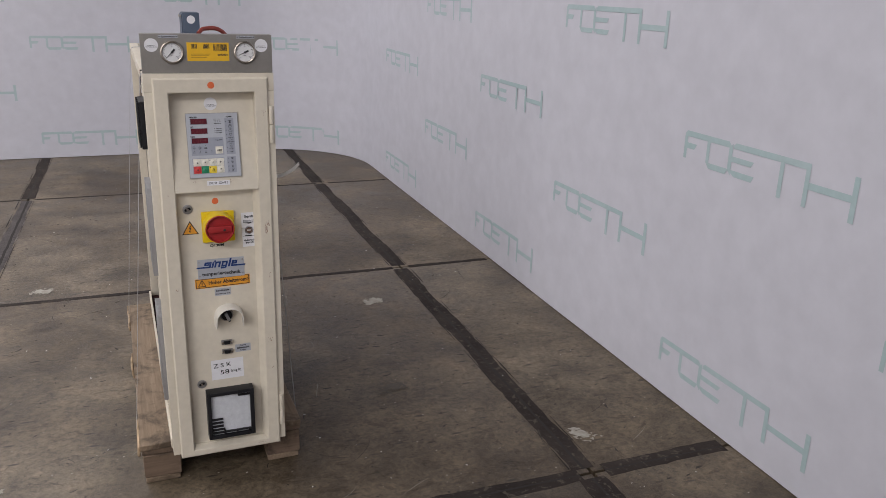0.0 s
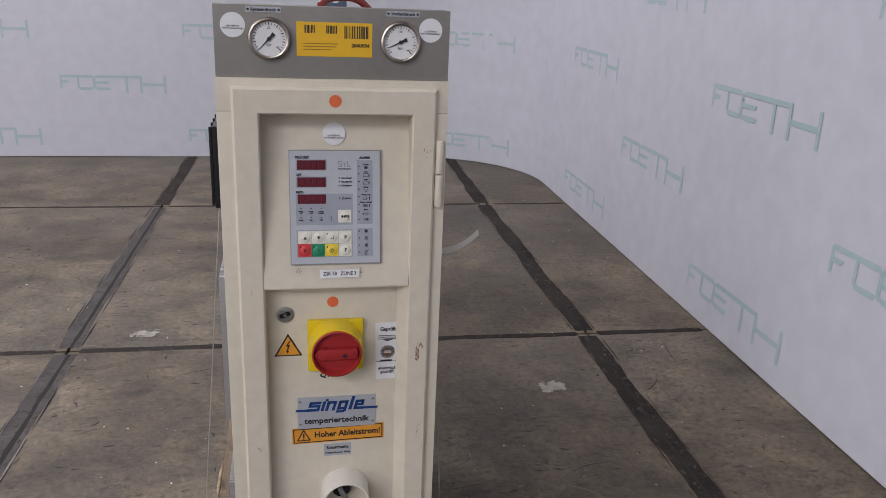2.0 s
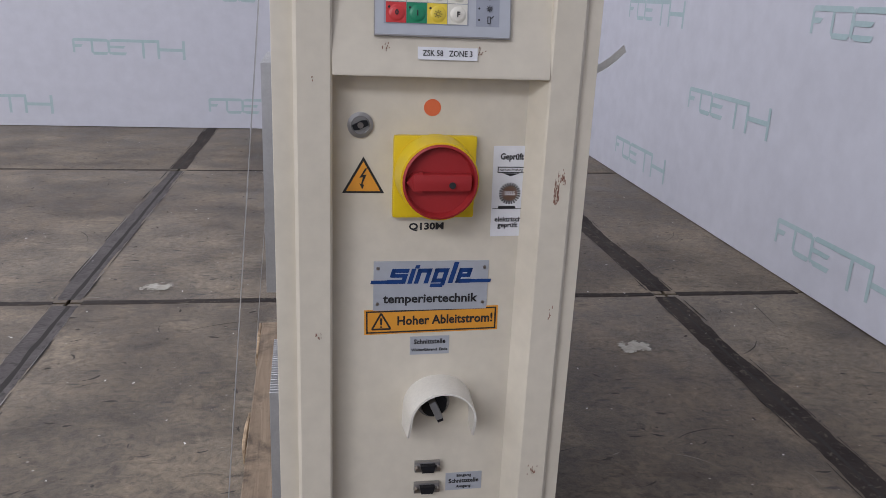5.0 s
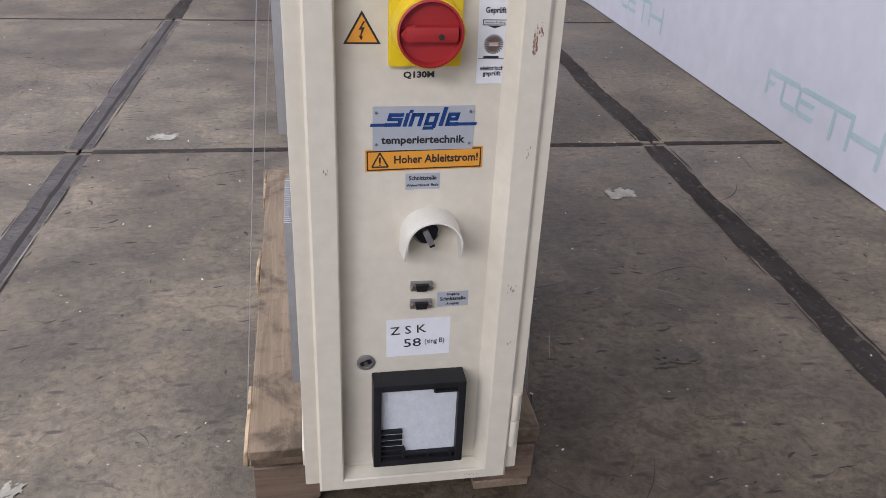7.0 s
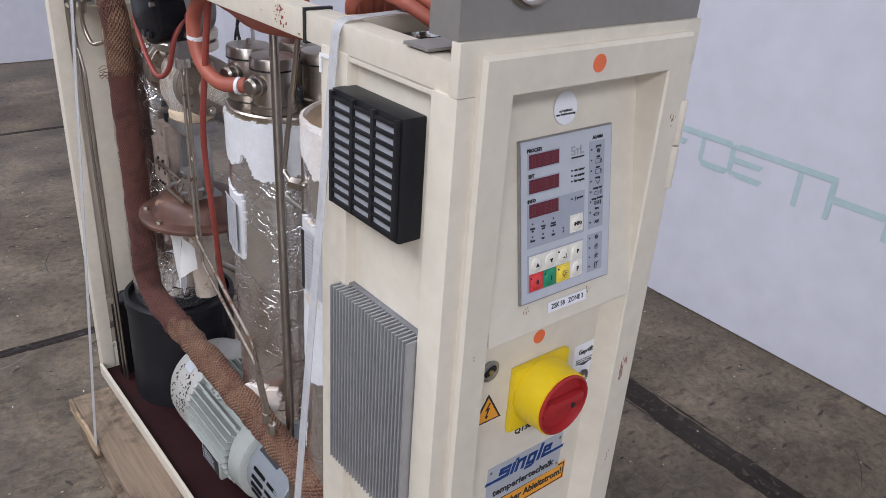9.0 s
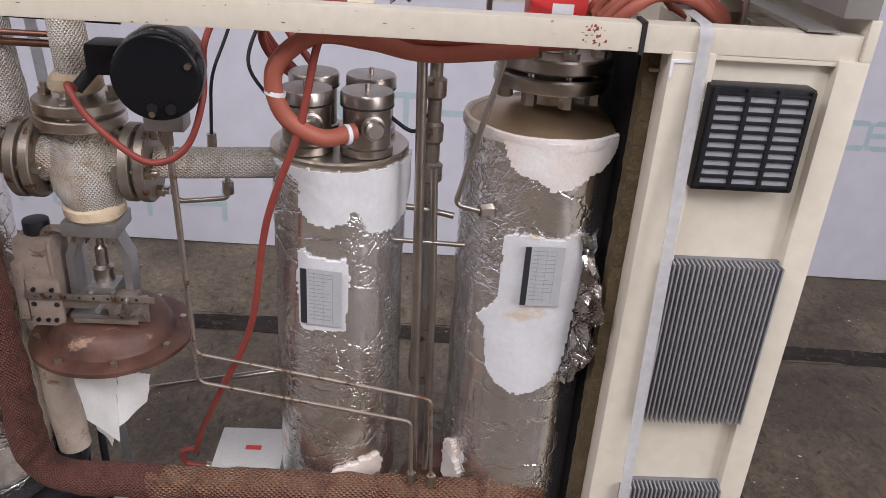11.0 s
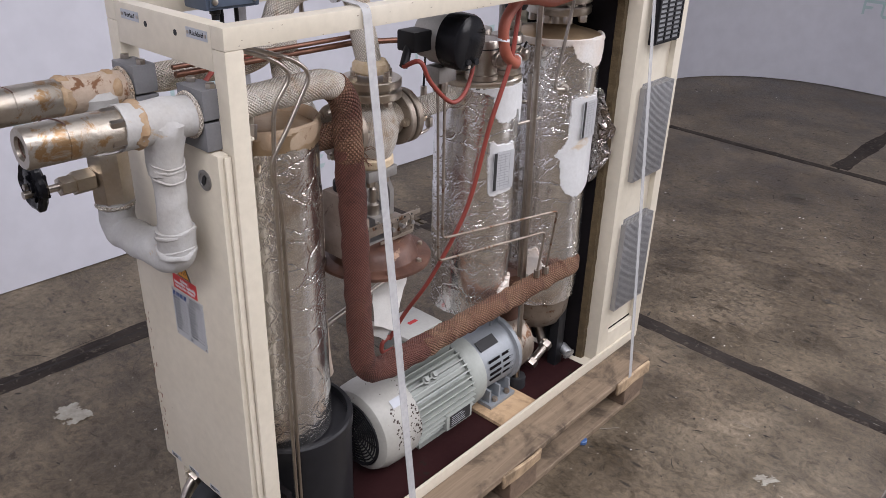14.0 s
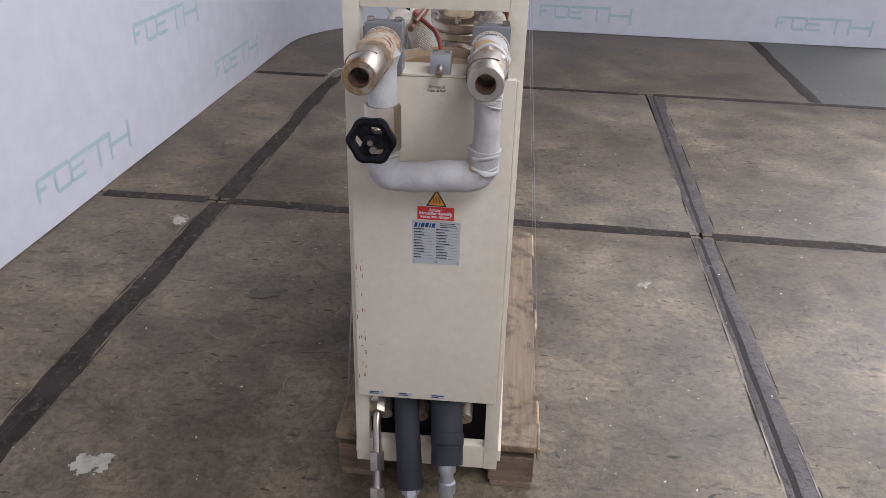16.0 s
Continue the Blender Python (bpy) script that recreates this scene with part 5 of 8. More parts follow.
key(77.5, 97, M["key_white"], "INFO")
for i, (mt, txt, led) in enumerate((("key_white", "", 0), ("key_white", "", 0), ("key_white", "", 1), ("key_white", "P", 0), ("key_red", "0", 1), ("key_green", "I", 1), ("key_yellow", "", 1), ("key_white", "F", 0))):
    key(11.2 + (i % 4) * 22.2, 131.8 + (i // 4) * 21.8, M[mt], txt, led)
bm = B_()
for x, y, up in ((22.7, 143, 1), (44.9, 143, -1)):
    add_prism(bm, [((x - 2.8) / 1000, -(y + 2.4 * up) / 1000), ((x + 2.8) / 1000, -(y + 2.4 * up) / 1000), (x / 1000, -(y - 2.8 * up) / 1000)][::up], KF @ Matrix.Translation((-0.0735, 0.0935, 0.0034)), 0.0003)
stroke(bm, 69.5, 140, 69.5, 145, 0.7, 0.0034)
stroke(bm, 69.5, 145, 64.5, 145, 0.7, 0.0034)
stroke(bm, 64.5, 145, 66.4, 143.6, 0.7, 0.0034)
for a, b in zip(ring_mm(67.1, 164.8, 1.9), ring_mm(67.1, 164.8, 1.9)[1:] + ring_mm(67.1, 164.8, 1.9)[:1]):
    stroke(bm, *a, *b, 0.6, 0.0034)
for i in range(8):
    a = math.pi * i / 4
    stroke(bm, 67.1 + 2.6 * math.cos(a), 164.8 + 2.6 * math.sin(a), 67.1 + 4.4 * math.cos(a), 164.8 + 4.4 * math.sin(a), 0.7, 0.0034)
part("symbol", bm, M["black"], kp, smooth=0)
sl = part("tape_label", add_prism(B_(), rect(0.066, 0.0135), KP @ Matrix.Translation((0.006, -0.112, -0.0055)), 0.0006), M["white"], unit, "white tape label reading ZSK 58 ZONE 3", 0)
write("ZSK 58   ZONE 3", 0.0088, M["black"], sl, KP @ Matrix.Translation((0.006, -0.112, -0.0047)), 0.0001, 0.055)

# ---- main switch and the plates below it ----
FY = 0.028
sw = part("main_switch", add_box(B_(), -0.0485, 0.049, 0.018, FY, 0.7395, 0.8375, 0.005), M["yellow"], unit, "yellow and red lockable main switch")
part("collar", add_lathe(B_(), [(0.047, 0.0), (0.0465, 0.012), (0.0445, 0.030), (0.0445, 0.040), (0.0405, 0.0405), (0.0395, 0.034), (0.0385, 0.02), (0.0, 0.02)], (0.0, 0.018, 0.7925), (0, -1, 0), 48), M["yellow"], sw, "yellow collar")
part("bowl", add_lathe(B_(), [(0.0395, 0.034), (0.0425, 0.0415), (0.0425, 0.0435), (0.040, 0.0445), (0.0375, 0.034), (0.02, 0.031), (0.0, 0.0305)], (0.0, 0.018, 0.7925), (0, -1, 0), 48), M["red"], sw, "dark red turning bowl")
bm = B_()
add_box(bm, -0.031, 0.036, -0.027, -0.008, 0.782, 0.802, 0.006)
add_prism(bm, [(-0.038, 0.0), (-0.030, -0.010), (-0.020, -0.012), (-0.020, 0.012), (-0.030, 0.010)], at(FRONT, 0, -0.010, 0.792), 0.015)
hnd = part("handle", bm, M["red"], sw, "red turning handle")
for x in (-0.026, -0.021, -0.016, 0.016, 0.021, 0.026, 0.031):
    part("rib", add_box(B_(), x, x + 0.0022, -0.0125, -0.009, 0.803, 0.8085, 0.0006), M["red"], hnd)
part("lock_hole", add_prism(B_(), disc(0.0038, 14), at(FRONT, 0.013, -0.0285, 0.790), 0.0008), M["black"], sw)
write("0", 0.011, M["black"], sw, at(FRONT, -0.033, -0.0105, 0.799))
write("OFF", 0.006, M["black"], sw, at(FRONT, -0.033, -0.0105, 0.7895))
write("Q130M", 0.0115, M["black"], unit, at(FRONT, -0.006, FY - 0.0005, 0.7265, 1), 0.0004, 0.042, "handwriting")
tri = sticker("warning_triangle", [(-0.0245, -0.0205), (0.0245, -0.0205), (0.0, 0.0225)], M["black"], unit, at(FRONT, -0.082, FY, 0.788), label="amber electric shock warning triangle")
sticker("field", [(-0.0200, -0.0180), (0.0200, -0.0180), (0.0, 0.0170)], M["amber"], tri, at(FRONT, -0.082, FY - 0.0007, 0.788), 0.0003)
sticker("flash", [(0.002, 0.009), (-0.0045, -0.002), (-0.0005, -0.0015), (-0.0025, -0.0095), (-0.0045, -0.009), (-0.001, -0.0155), (0.0012, -0.0105), (-0.0008, -0.0095), (0.0035, 0.0015), (-0.0005, 0.0012), (0.0045, 0.009)], M["black"], tri, at(FRONT, -0.082, FY - 0.0011, 0.788), 0.0003)
ts = sticker("test_sticker", rect(0.0435, 0.111), M["white"], unit, at(FRONT, 0.0935, FY, 0.7695, 1.0), label="white inspection sticker dated 2025")
write("Geprüft", 0.0105, M["black"], ts, at(FRONT, 0.0935, FY - 0.0008, 0.812), 0.0003, 0.028)
bm = B_()
for a, b, c, d in ((-0.0165, 0.0165, 0.7925, 0.7935), (-0.0165, 0.0165, 0.7990, 0.8), (-0.0165, -0.0155, 0.7925, 0.8), (0.0155, 0.0165, 0.7925, 0.8)):
    add_box(bm, 0.0935 + a, 0.0935 + b, FY - 0.0010, FY - 0.0006, c, d)
add_prism(bm, [(-0.010, 0.0), (0.010, 0.0), (0.0, -0.0035)][::-1], at(FRONT, 0.0935, FY - 0.0007, 0.792), 0.0004)
add_box(bm, 0.0735, 0.112, FY - 0.0010, FY - 0.0006, 0.7482, 0.7489)
for i in range(24):
    add_prism(bm, rect(0.0042, 0.0017), at(FRONT, 0.0935, FY - 0.0007, 0.7675) @ pose(0, 0, 0, 0, 0, i * 15) @ Matrix.Translation((0.0112, 0, 0)), 0.0004)
add_prism(bm, [(-0.012, -0.0005), (0.009, -0.0005), (0.009, 0.0025), (-0.012, 0.0025)], at(FRONT, 0.0925, FY - 0.0007, 0.7495), 0.0003)
part("print", bm, M["black"], ts, smooth=0)
sticker("seal", disc(0.0092, 24), plain("brown_seal", (0.16, 0.09, 0.06), 0.5), ts, at(FRONT, 0.0935, FY - 0.0007, 0.7675), 0.0003)
write("nächste Prüfung", 0.0042, M["black"], ts, at(FRONT, 0.0935, FY - 0.0008, 0.7962), 0, 0.028)
write("2025", 0.0066, M["white"], ts, at(FRONT, 0.0935, FY - 0.0012, 0.7675), 0.0002)
write("elektrisch\ngeprüft", 0.0085, M["black"], ts, at(FRONT, 0.0935, FY - 0.0008, 0.7315), 0.0002, 0.033)
mp_ = sticker("maker_plate", rect(0.1415, 0.0635), M["plate"], unit, at(FRONT, 0.0025, FY, 0.6515), 0.0012, "silver plate with a blue wordmark and black lettering")
bm = B_()
sh = 0.28
for u, v, w, h in ((0.020, 0.005, 0.018, 0.004), (0.018, 0.005, 0.004, 0.0095), (0.020, 0.0115, 0.018, 0.0035), (0.034, 0.0145, 0.004, 0.0085), (0.016, 0.019, 0.020, 0.004), (0.042, 0.005, 0.004, 0.018), (0.0455, 0.0005, 0.004, 0.003), (0.050, 0.005, 0.004, 0.018), (0.050, 0.005, 0.014, 0.004), (0.062, 0.005, 0.004, 0.018),
                   (0.071, 0.005, 0.004, 0.016), (0.071, 0.005, 0.014, 0.004), (0.071, 0.018, 0.014, 0.004), (0.083, 0.005, 0.004, 0.021), (0.071, 0.0245, 0.014, 0.0035), (0.092, -0.003, 0.0045, 0.026), (0.101, 0.005, 0.004, 0.018), (0.101, 0.005, 0.015, 0.004), (0.101, 0.012, 0.015, 0.0035), (0.112, 0.005, 0.004, 0.009), (0.101, 0.019, 0.017, 0.004),
                   (-0.003, 0.0195, 0.019, 0.0032), (0.118, 0.0195, 0.026, 0.0032)):
    u, v, w, h = u - 0.0007, v - 0.0006, w + 0.0014, h + 0.0012
    q = [(u, -v - h), (u + w, -v - h), (u + w, -v), (u, -v)]
    part("stroke", add_prism(B_(), [(x - sh * (y * -1 - 0.02) - 0.070, y + 0.0265) for x, y in q], at(FRONT, 0.0025, FY - 0.0012, 0.6515), 0.0004), M["blue"], mp_, smooth=0)
write("temperiertechnik", 0.0155, M["black"], mp_, at(FRONT, 0.002, FY - 0.0015, 0.6345), 0.0004, 0.118)
for x, z in ((-0.063, 0.6745), (0.068, 0.6745), (-0.063, 0.6285), (0.068, 0.6285)):
    part("rivet", add_lathe(B_(), [(0.0022, 0), (0.0018, 0.001), (0.0, 0.0013)], (x, FY - 0.0012, z), (0, -1, 0), 10), M["steel"], mp_)
hz = sticker("hazard_label", rect(0.1675, 0.0325), M["amber"], unit, at(FRONT, 0.005, FY, 0.6055, 1.0), 0.0008, "amber hazard label with a black border")
bm = B_()
for w, h, dx, dy in ((0.163, 0.0018, 0, 0.0138), (0.163, 0.0018, 0, -0.0138), (0.0018, 0.029, 0.0806, 0), (0.0018, 0.029, -0.0806, 0)):
    add_prism(bm, rect(w, h), at(FRONT, 0.005, FY - 0.0008, 0.6055, 1.0) @ Matrix.Translation((dx, dy, 0)), 0.0003)
T = at(FRONT, 0.005, FY - 0.0008, 0.6055, 1.0) @ Matrix.Translation((-0.063, 0, 0))
for a, b in (((-0.0115, -0.0095), (0.0115, -0.0095)), ((0.0115, -0.0095), (0, 0.0115)), ((0, 0.0115), (-0.0115, -0.0095))):
    d = (Vector(b) - Vector(a))
    n = Vector((-d.y, d.x)).normalized() * 0.0011
    add_prism(bm, [(a[0] + n.x, a[1] + n.y), (a[0] - n.x, a[1] - n.y), (b[0] - n.x, b[1] - n.y), (b[0] + n.x, b[1] + n.y)], T, 0.0003)
add_prism(bm, [(-0.0011, -0.004), (0.0011, -0.004), (0.0016, 0.005), (-0.0016, 0.005)], T, 0.0003)
add_prism(bm, rect(0.0022, 0.002), T @ Matrix.Translation((0, -0.0066, 0)), 0.0003)
part("border", bm, M["black"], hz, smooth=0)
write("Hoher Ableitstrom!", 0.0165, M["black"], hz, at(FRONT, 0.022, FY - 0.0011, 0.6060, 1.0), 0.0004, 0.120)
il = sticker("interface_label", rect(0.0495, 0.0245), M["plate"], unit, at(FRONT, 0.0035, FY, 0.5715, 0.6), 0.0008)
write("Schnittstelle", 0.0088, M["black"], il, at(FRONT, 0.0035, FY - 0.0010, 0.5765, 0.6), 0.0002, 0.040)
write("Weiterführend  Ende", 0.0052, M["black"], il, at(FRONT, 0.0035, FY - 0.0010, 0.5655, 0.6), 0.0001, 0.046)

# selector switch under its plastic hood
hd = B_()
n = 22
prof = []
for i in range(n + 1):
    a = math.pi * i / n
    prof.append((0.0445 * math.cos(a), 0.0395 * math.sin(a)))
prof = [(0.0455, -0.030)] + prof + [(-0.0455, -0.030)]
ro = []
for (x, z) in prof:
    deep = 0.052 if z >= 0 else 0.052 + z * 0.5
    ro.append([hd.verts.new((0.0165 + x, FY, 0.4905 + z)), hd.verts.new((0.0165 + x * 0.93, FY - deep, 0.4905 + z * 0.98)), hd.verts.new((0.0165 + x * 0.87, FY - deep, 0.4905 + z * 0.93)), hd.verts.new((0.0165 + x * 0.93, FY, 0.4905 + z * 0.94))])
for a, b in zip(ro, ro[1:]):
    for q in range(4):
        hd.faces.new((a[q], a[(q + 1) % 4], b[(q + 1) % 4], b[q]))
hd.faces.new(ro[0])
hd.faces.new(ro[-1][::-1])
hood = part("selector_switch", hd, surface("ivory_plastic", (0.76, 0.73, 0.66), (0.73, 0.70, 0.63), 20, 0.42), unit, "black selector switch under an ivory hood")
part("bezel", add_lathe(B_(), [(0.021, 0), (0.0215, 0.006), (0.018, 0.008), (0.0165, 0.004), (0.0, 0.004)], (0.010, FY, 0.4945), (0, -1, 0), 30), M["zinc"], hood)
part("rotor", add_cyl(B_(), (0.010, FY - 0.004, 0.4945), (0.010, FY - 0.016, 0.4945), 0.0165, seg=26, bev=0.002), M["blackplastic"], hood)
kn = at(FRONT, 0.010, FY - 0.016, 0.4945, 24)
part("knob", add_box(B_(), -0.0045, 0.0045, -0.015, 0.011, 0.0, 0.012, 0.002, kn), M["alu"], hood, "silver knob")
part("pointer", add_box(B_(), -0.004, 0.004, -0.019, -0.012, 0.0, 0.011, 0.001, kn), M["blackplastic"], hood)
for z in (0.398, 0.366):
    c = part("connector", add_box(B_(), -0.0105, 0.0235, 0.022, FY, z - 0.0075, z + 0.0075, 0.001), M["zinc"], unit, "nine-pin serial connector")
    part("shell", add_prism(B_(), [(-0.010, 0.0052), (-0.0078, -0.0052), (0.0078, -0.0052), (0.010, 0.0052)][::-1], at(FRONT, 0.0065, 0.022, z), 0.006), M["blackplastic"], c)
    for x in (-0.0075, 0.0205):
        part("hex_stud", add_cyl(B_(), (x, 0.022, z), (x, 0.016, z), 0.0028, seg=6), M["steel"], c)
pl = sticker("interface_label", rect(0.049, 0.0265), M["plate"], unit, at(FRONT, 0.057, FY, 0.370 + 0.0005, 0.8), 0.0008)
write("Eingang", 0.0056, M["black"], pl, at(FRONT, 0.057, FY - 0.001, 0.3795, 0.8), 0.0001, 0.020)
write("Schnittstelle", 0.0084, M["black"], pl, at(FRONT, 0.057, FY - 0.001, 0.371, 0.8), 0.0002, 0.041)
write("Ausgang", 0.0056, M["black"], pl, at(FRONT, 0.057, FY - 0.001, 0.3625, 0.8), 0.0001, 0.020)
pn = sticker("paper_note", rect(0.102, 0.070), M["white"], unit, at(FRONT, 0.0045, FY, 0.302, 0.5), 0.0005, "handwritten white paper note")
write("Z S K", 0.021, M["black"], pn, at(FRONT, -0.012, FY - 0.0006, 0.316, 3), 0.0001, 0.057)
write("58", 0.022, M["black"], pn, at(FRONT, -0.005, FY - 0.0006, 0.291, 2), 0.0001, 0.028)
write("(sing B)", 0.013, M["black"], pn, at(FRONT, 0.031, FY - 0.0006, 0.293, 2), 0.0001, 0.032)

# filter frame low on the door
fb = B_()
add_box(fb, -0.070, -0.057, -0.012, FY, 0.070, 0.238, 0.003)
add_box(fb, 0.067, 0.080, -0.012, FY, 0.070, 0.238, 0.003)
add_box(fb, -0.058, 0.068, -0.012, FY, 0.226, 0.238, 0.003)
add_box(fb, -0.058, 0.068, -0.012, FY, 0.070, 0.081, 0.003)
fl = part("filter_frame", fb, M["blackplastic"], unit, "broken black plastic filter frame")
part("fleece", add_box(B_(), -0.058, 0.068, 0.0, 0.01, 0.080, 0.227), M["filter"], fl, "white filter fleece")
for i in range(4):
    z = 0.139 - i * 0.0125
    box_part("slat", -0.058, -0.022 if i < 3 else -0.018, -0.009, 0.0, z - 0.002, z + 0.002, M["blackplastic"], fl, 0.0008)
box_part("slat", 0.028, 0.068, -0.009, 0.0, 0.216, 0.220, M["blackplastic"], fl, 0.0008)
box_part("slat", -0.058, 0.068, -0.009, 0.0, 0.088, 0.092, M["blackplastic"], fl, 0.0008)
for x in (-0.021, 0.02, 0.058):
    box_part("bar", x, x + 0.004, -0.009, 0.0, 0.081, 0.101 if x < 0 else 0.092, M["blackplastic"], fl, 0.0008)
box_part("bar", 0.0275, 0.031, -0.009, 0.0, 0.217, 0.227, M["blackplastic"], fl, 0.0008)
# scuffs where the paint has gone
scuff = plain("bare_scuff", (0.26, 0.13, 0.09), 0.7)
rng = random.Random(8)
SCUFFS = ((0.143, 0.772, 0.004, 0.022, 34, -0.0001), (0.142, 0.40, 0.007, 0.008, 12, -0.0001), (-0.135, 0.60, 0.005, 0.006, 10, -0.0001), (0.10, 0.0255, 0.014, 0.002, 12, -0.0001), (0.150, 0.795, 0.003, 0.012, 10, -0.0001),
          (0.148, 0.62, 0.003, 0.012, 6, -0.0001), (-0.062, 0.936, 0.008, 0.006, 9, -0.006), (0.045, 0.932, 0.006, 0.005, 9, -0.006), (0.149, 1.14, 0.004, 0.01, 7, -0.0001), (-0.14, 0.90, 0.003, 0.003, 3, -0.0001), (0.147, 0.30, 0.005, 0.004, 7, -0.0001))
for x, z, w, h, n, y in SCUFFS:
    bm = B_()
    for i in range(n):
        a, b = x + rng.gauss(0, w * 0.45), z + rng.gauss(0, h * 0.45)
        s_, hh = rng.uniform(0.0002, 0.0007), rng.uniform(0.0005, max(0.0012, h * 0.28))
        yy = y if y > -0.001 else YK0 + (YK1 - YK0) * (b - ZK0) / (ZK1 - ZK0) - 0.0002
        add_prism(bm, [(-s_, -hh), (s_, -hh * 0.7), (s_ * 0.6, hh), (-s_ * 0.7, hh * 0.8)], at(FRONT, a, yy, b), 0.0003)
    tagged(part("scuff", bm, scuff, door, smooth=0), kind="stuff")

# ---- inside: tanks, heater, valve, pump, pipes ----


def foil_skin(cx, cy, r, z0, z1, seed, rings=70, seg=96, amp=0.0024):
    """Foil wrapped round a tank: a tube with creases, overlaps and a ragged rim."""
    bm = B_()
    grid = []
    for i in range(rings + 1):
        row = []
        for k in range(seg):
            a = 2 * math.pi * k / seg
            z = z0 + (z1 - z0) * i / rings
            d = Vector((math.cos(a), math.sin(a), 0))
            q = Vector((d.x * r * 24, d.y * r * 24, z * 20 + seed * 7))
            rr = r + amp * noise.noise(q * 0.35) + amp * 0.35 * abs(noise.noise(q * 1.3))
            rr += 0.0016 * (1 if ((z * 3.1 + seed * 0.37 + a * 0.04) % 1) > 0.5 else 0)
            if i in (0, rings):
                z += 0.006 * noise.noise(Vector((d.x * 4, d.y * 4, seed + i)))
            row.append(bm.verts.new((cx + d.x * rr, cy + d.y * rr, z)))
        grid.append(row)
    for a, b in zip(grid, grid[1:]):
        for k in range(seg):
            bm.faces.new((a[k], a[(k + 1) % seg], b[(k + 1) % seg], b[k]))
    bm.faces.new(grid[0][::-1])
    return bm


def wool_patch(cx, cy, r, outline, seed, thick=0.005, rag=0.004, soft=0.08):
    """A torn patch lying on a tank: its outline in (degrees round, height), frayed by noise."""
    bm = B_()
    poly = [(radians(a) * r, z) for a, z in outline]
    u0, u1 = min(p[0] for p in poly) - 0.008, max(p[0] for p in poly) + 0.008
    w0, w1 = min(p[1] for p in poly) - 0.008, max(p[1] for p in poly) + 0.008
    cell = 0.0034
    na, nz = int((u1 - u0) / cell) + 1, int((w1 - w0) / cell) + 1
    vs = {}

    def inside(u, w):
        hit = False
        for (ax, ay), (bx, by) in zip(poly, poly[1:] + poly[:1]):
            if (ay > w) != (by > w) and u < (bx - ax) * (w - ay) / (by - ay) + ax:
                hit = not hit
        return hit

    def v(i, j):
        if (i, j) not in vs:
            u, z = u0 + i * cell, w0 + j * cell
            a = u / r
            rr = r + thick * (0.8 + 0.45 * noise.noise(Vector((u * 20, z * 20, seed))) + soft * noise.noise(Vector((u * 90, z * 90, seed))))
            jit = Vector((noise.noise(Vector((u * 200, z * 200, seed))), noise.noise(Vector((u * 200, z * 200, seed + 5))), 0)) * cell * 0.5
            vs[i, j] = bm.verts.new((cx + rr * math.cos(a + jit.x / r), cy + rr * math.sin(a + jit.x / r), z + jit.y))
        return vs[i, j]
    for i in range(na):
        for j in range(nz):
            u, w = u0 + (i + 0.5) * cell, w0 + (j + 0.5) * cell
            q = Vector((u, w, seed))
            du, dw = rag * (noise.noise(q * 40) + 0.7 * noise.noise(q * 130)), rag * (noise.noise(q * 40 + Vector((7, 3, 1))) + 0.7 * noise.noise(q * 130 + Vector((2, 9, 4))))
            if inside(u + du, w + dw):
                bm.faces.new((v(i, j), v(i + 1, j), v(i + 1, j + 1), v(i, j + 1)))
    ext = bmesh.ops.extrude_face_region(bm, geom=bm.faces[:])
    for e in ext["geom"]:
        if isinstance(e, bmesh.types.BMVert):
            d = Vector((cx - e.co.x, cy - e.co.y, 0)).normalized()
            e.co += d * thick * 1.1
    return bm


def tag_plate(parent, cx, cy, r, ang, z0, z1, w, seed):
    """A printed metal type plate strapped to a tank."""
    a = radians(ang)
    n = Vector((math.cos(a), math.sin(a), 0))
    m = Matrix.Translation(Vector((cx, cy, (z0 + z1) / 2)) + n * r) @ Matrix(((-n.y, 0, n.x, 0), (n.x, 0, n.y, 0), (0, 1, 0, 0), (0, 0, 0, 1)))
    p = part("type_plate", add_prism(B_(), rect(w, z1 - z0), m, 0.002), M["type_plate"], parent, "silver type plate with small print", 0)
    h = z1 - z0
    bm = bars(B_(), m @ Matrix.Translation((0, 0, 0.0021)), -w * 0.28, h * 0.42, w * 0.6, 13, h * 0.068, h * 0.012, seed)
    sticker("edge_strip", [(-w * 0.48, -h * 0.49), (-w * 0.33, -h * 0.49), (-w * 0.33, h * 0.49), (-w * 0.48, h * 0.49)], M["black"], parent, m @ Matrix.Translation((0, 0, 0.002)), 0.0004)
    for q in (-0.16, 0.06, 0.28):
        bars(bm, m @ Matrix.Translation((0, 0, 0.0021)), w * q, h * 0.45, w * 0.012, 1, h * 0.02, -h * 0.9, seed)
    tagged(part("print", bm, M["greyprint"], parent, smooth=0), "rows of small grey print")
    return p


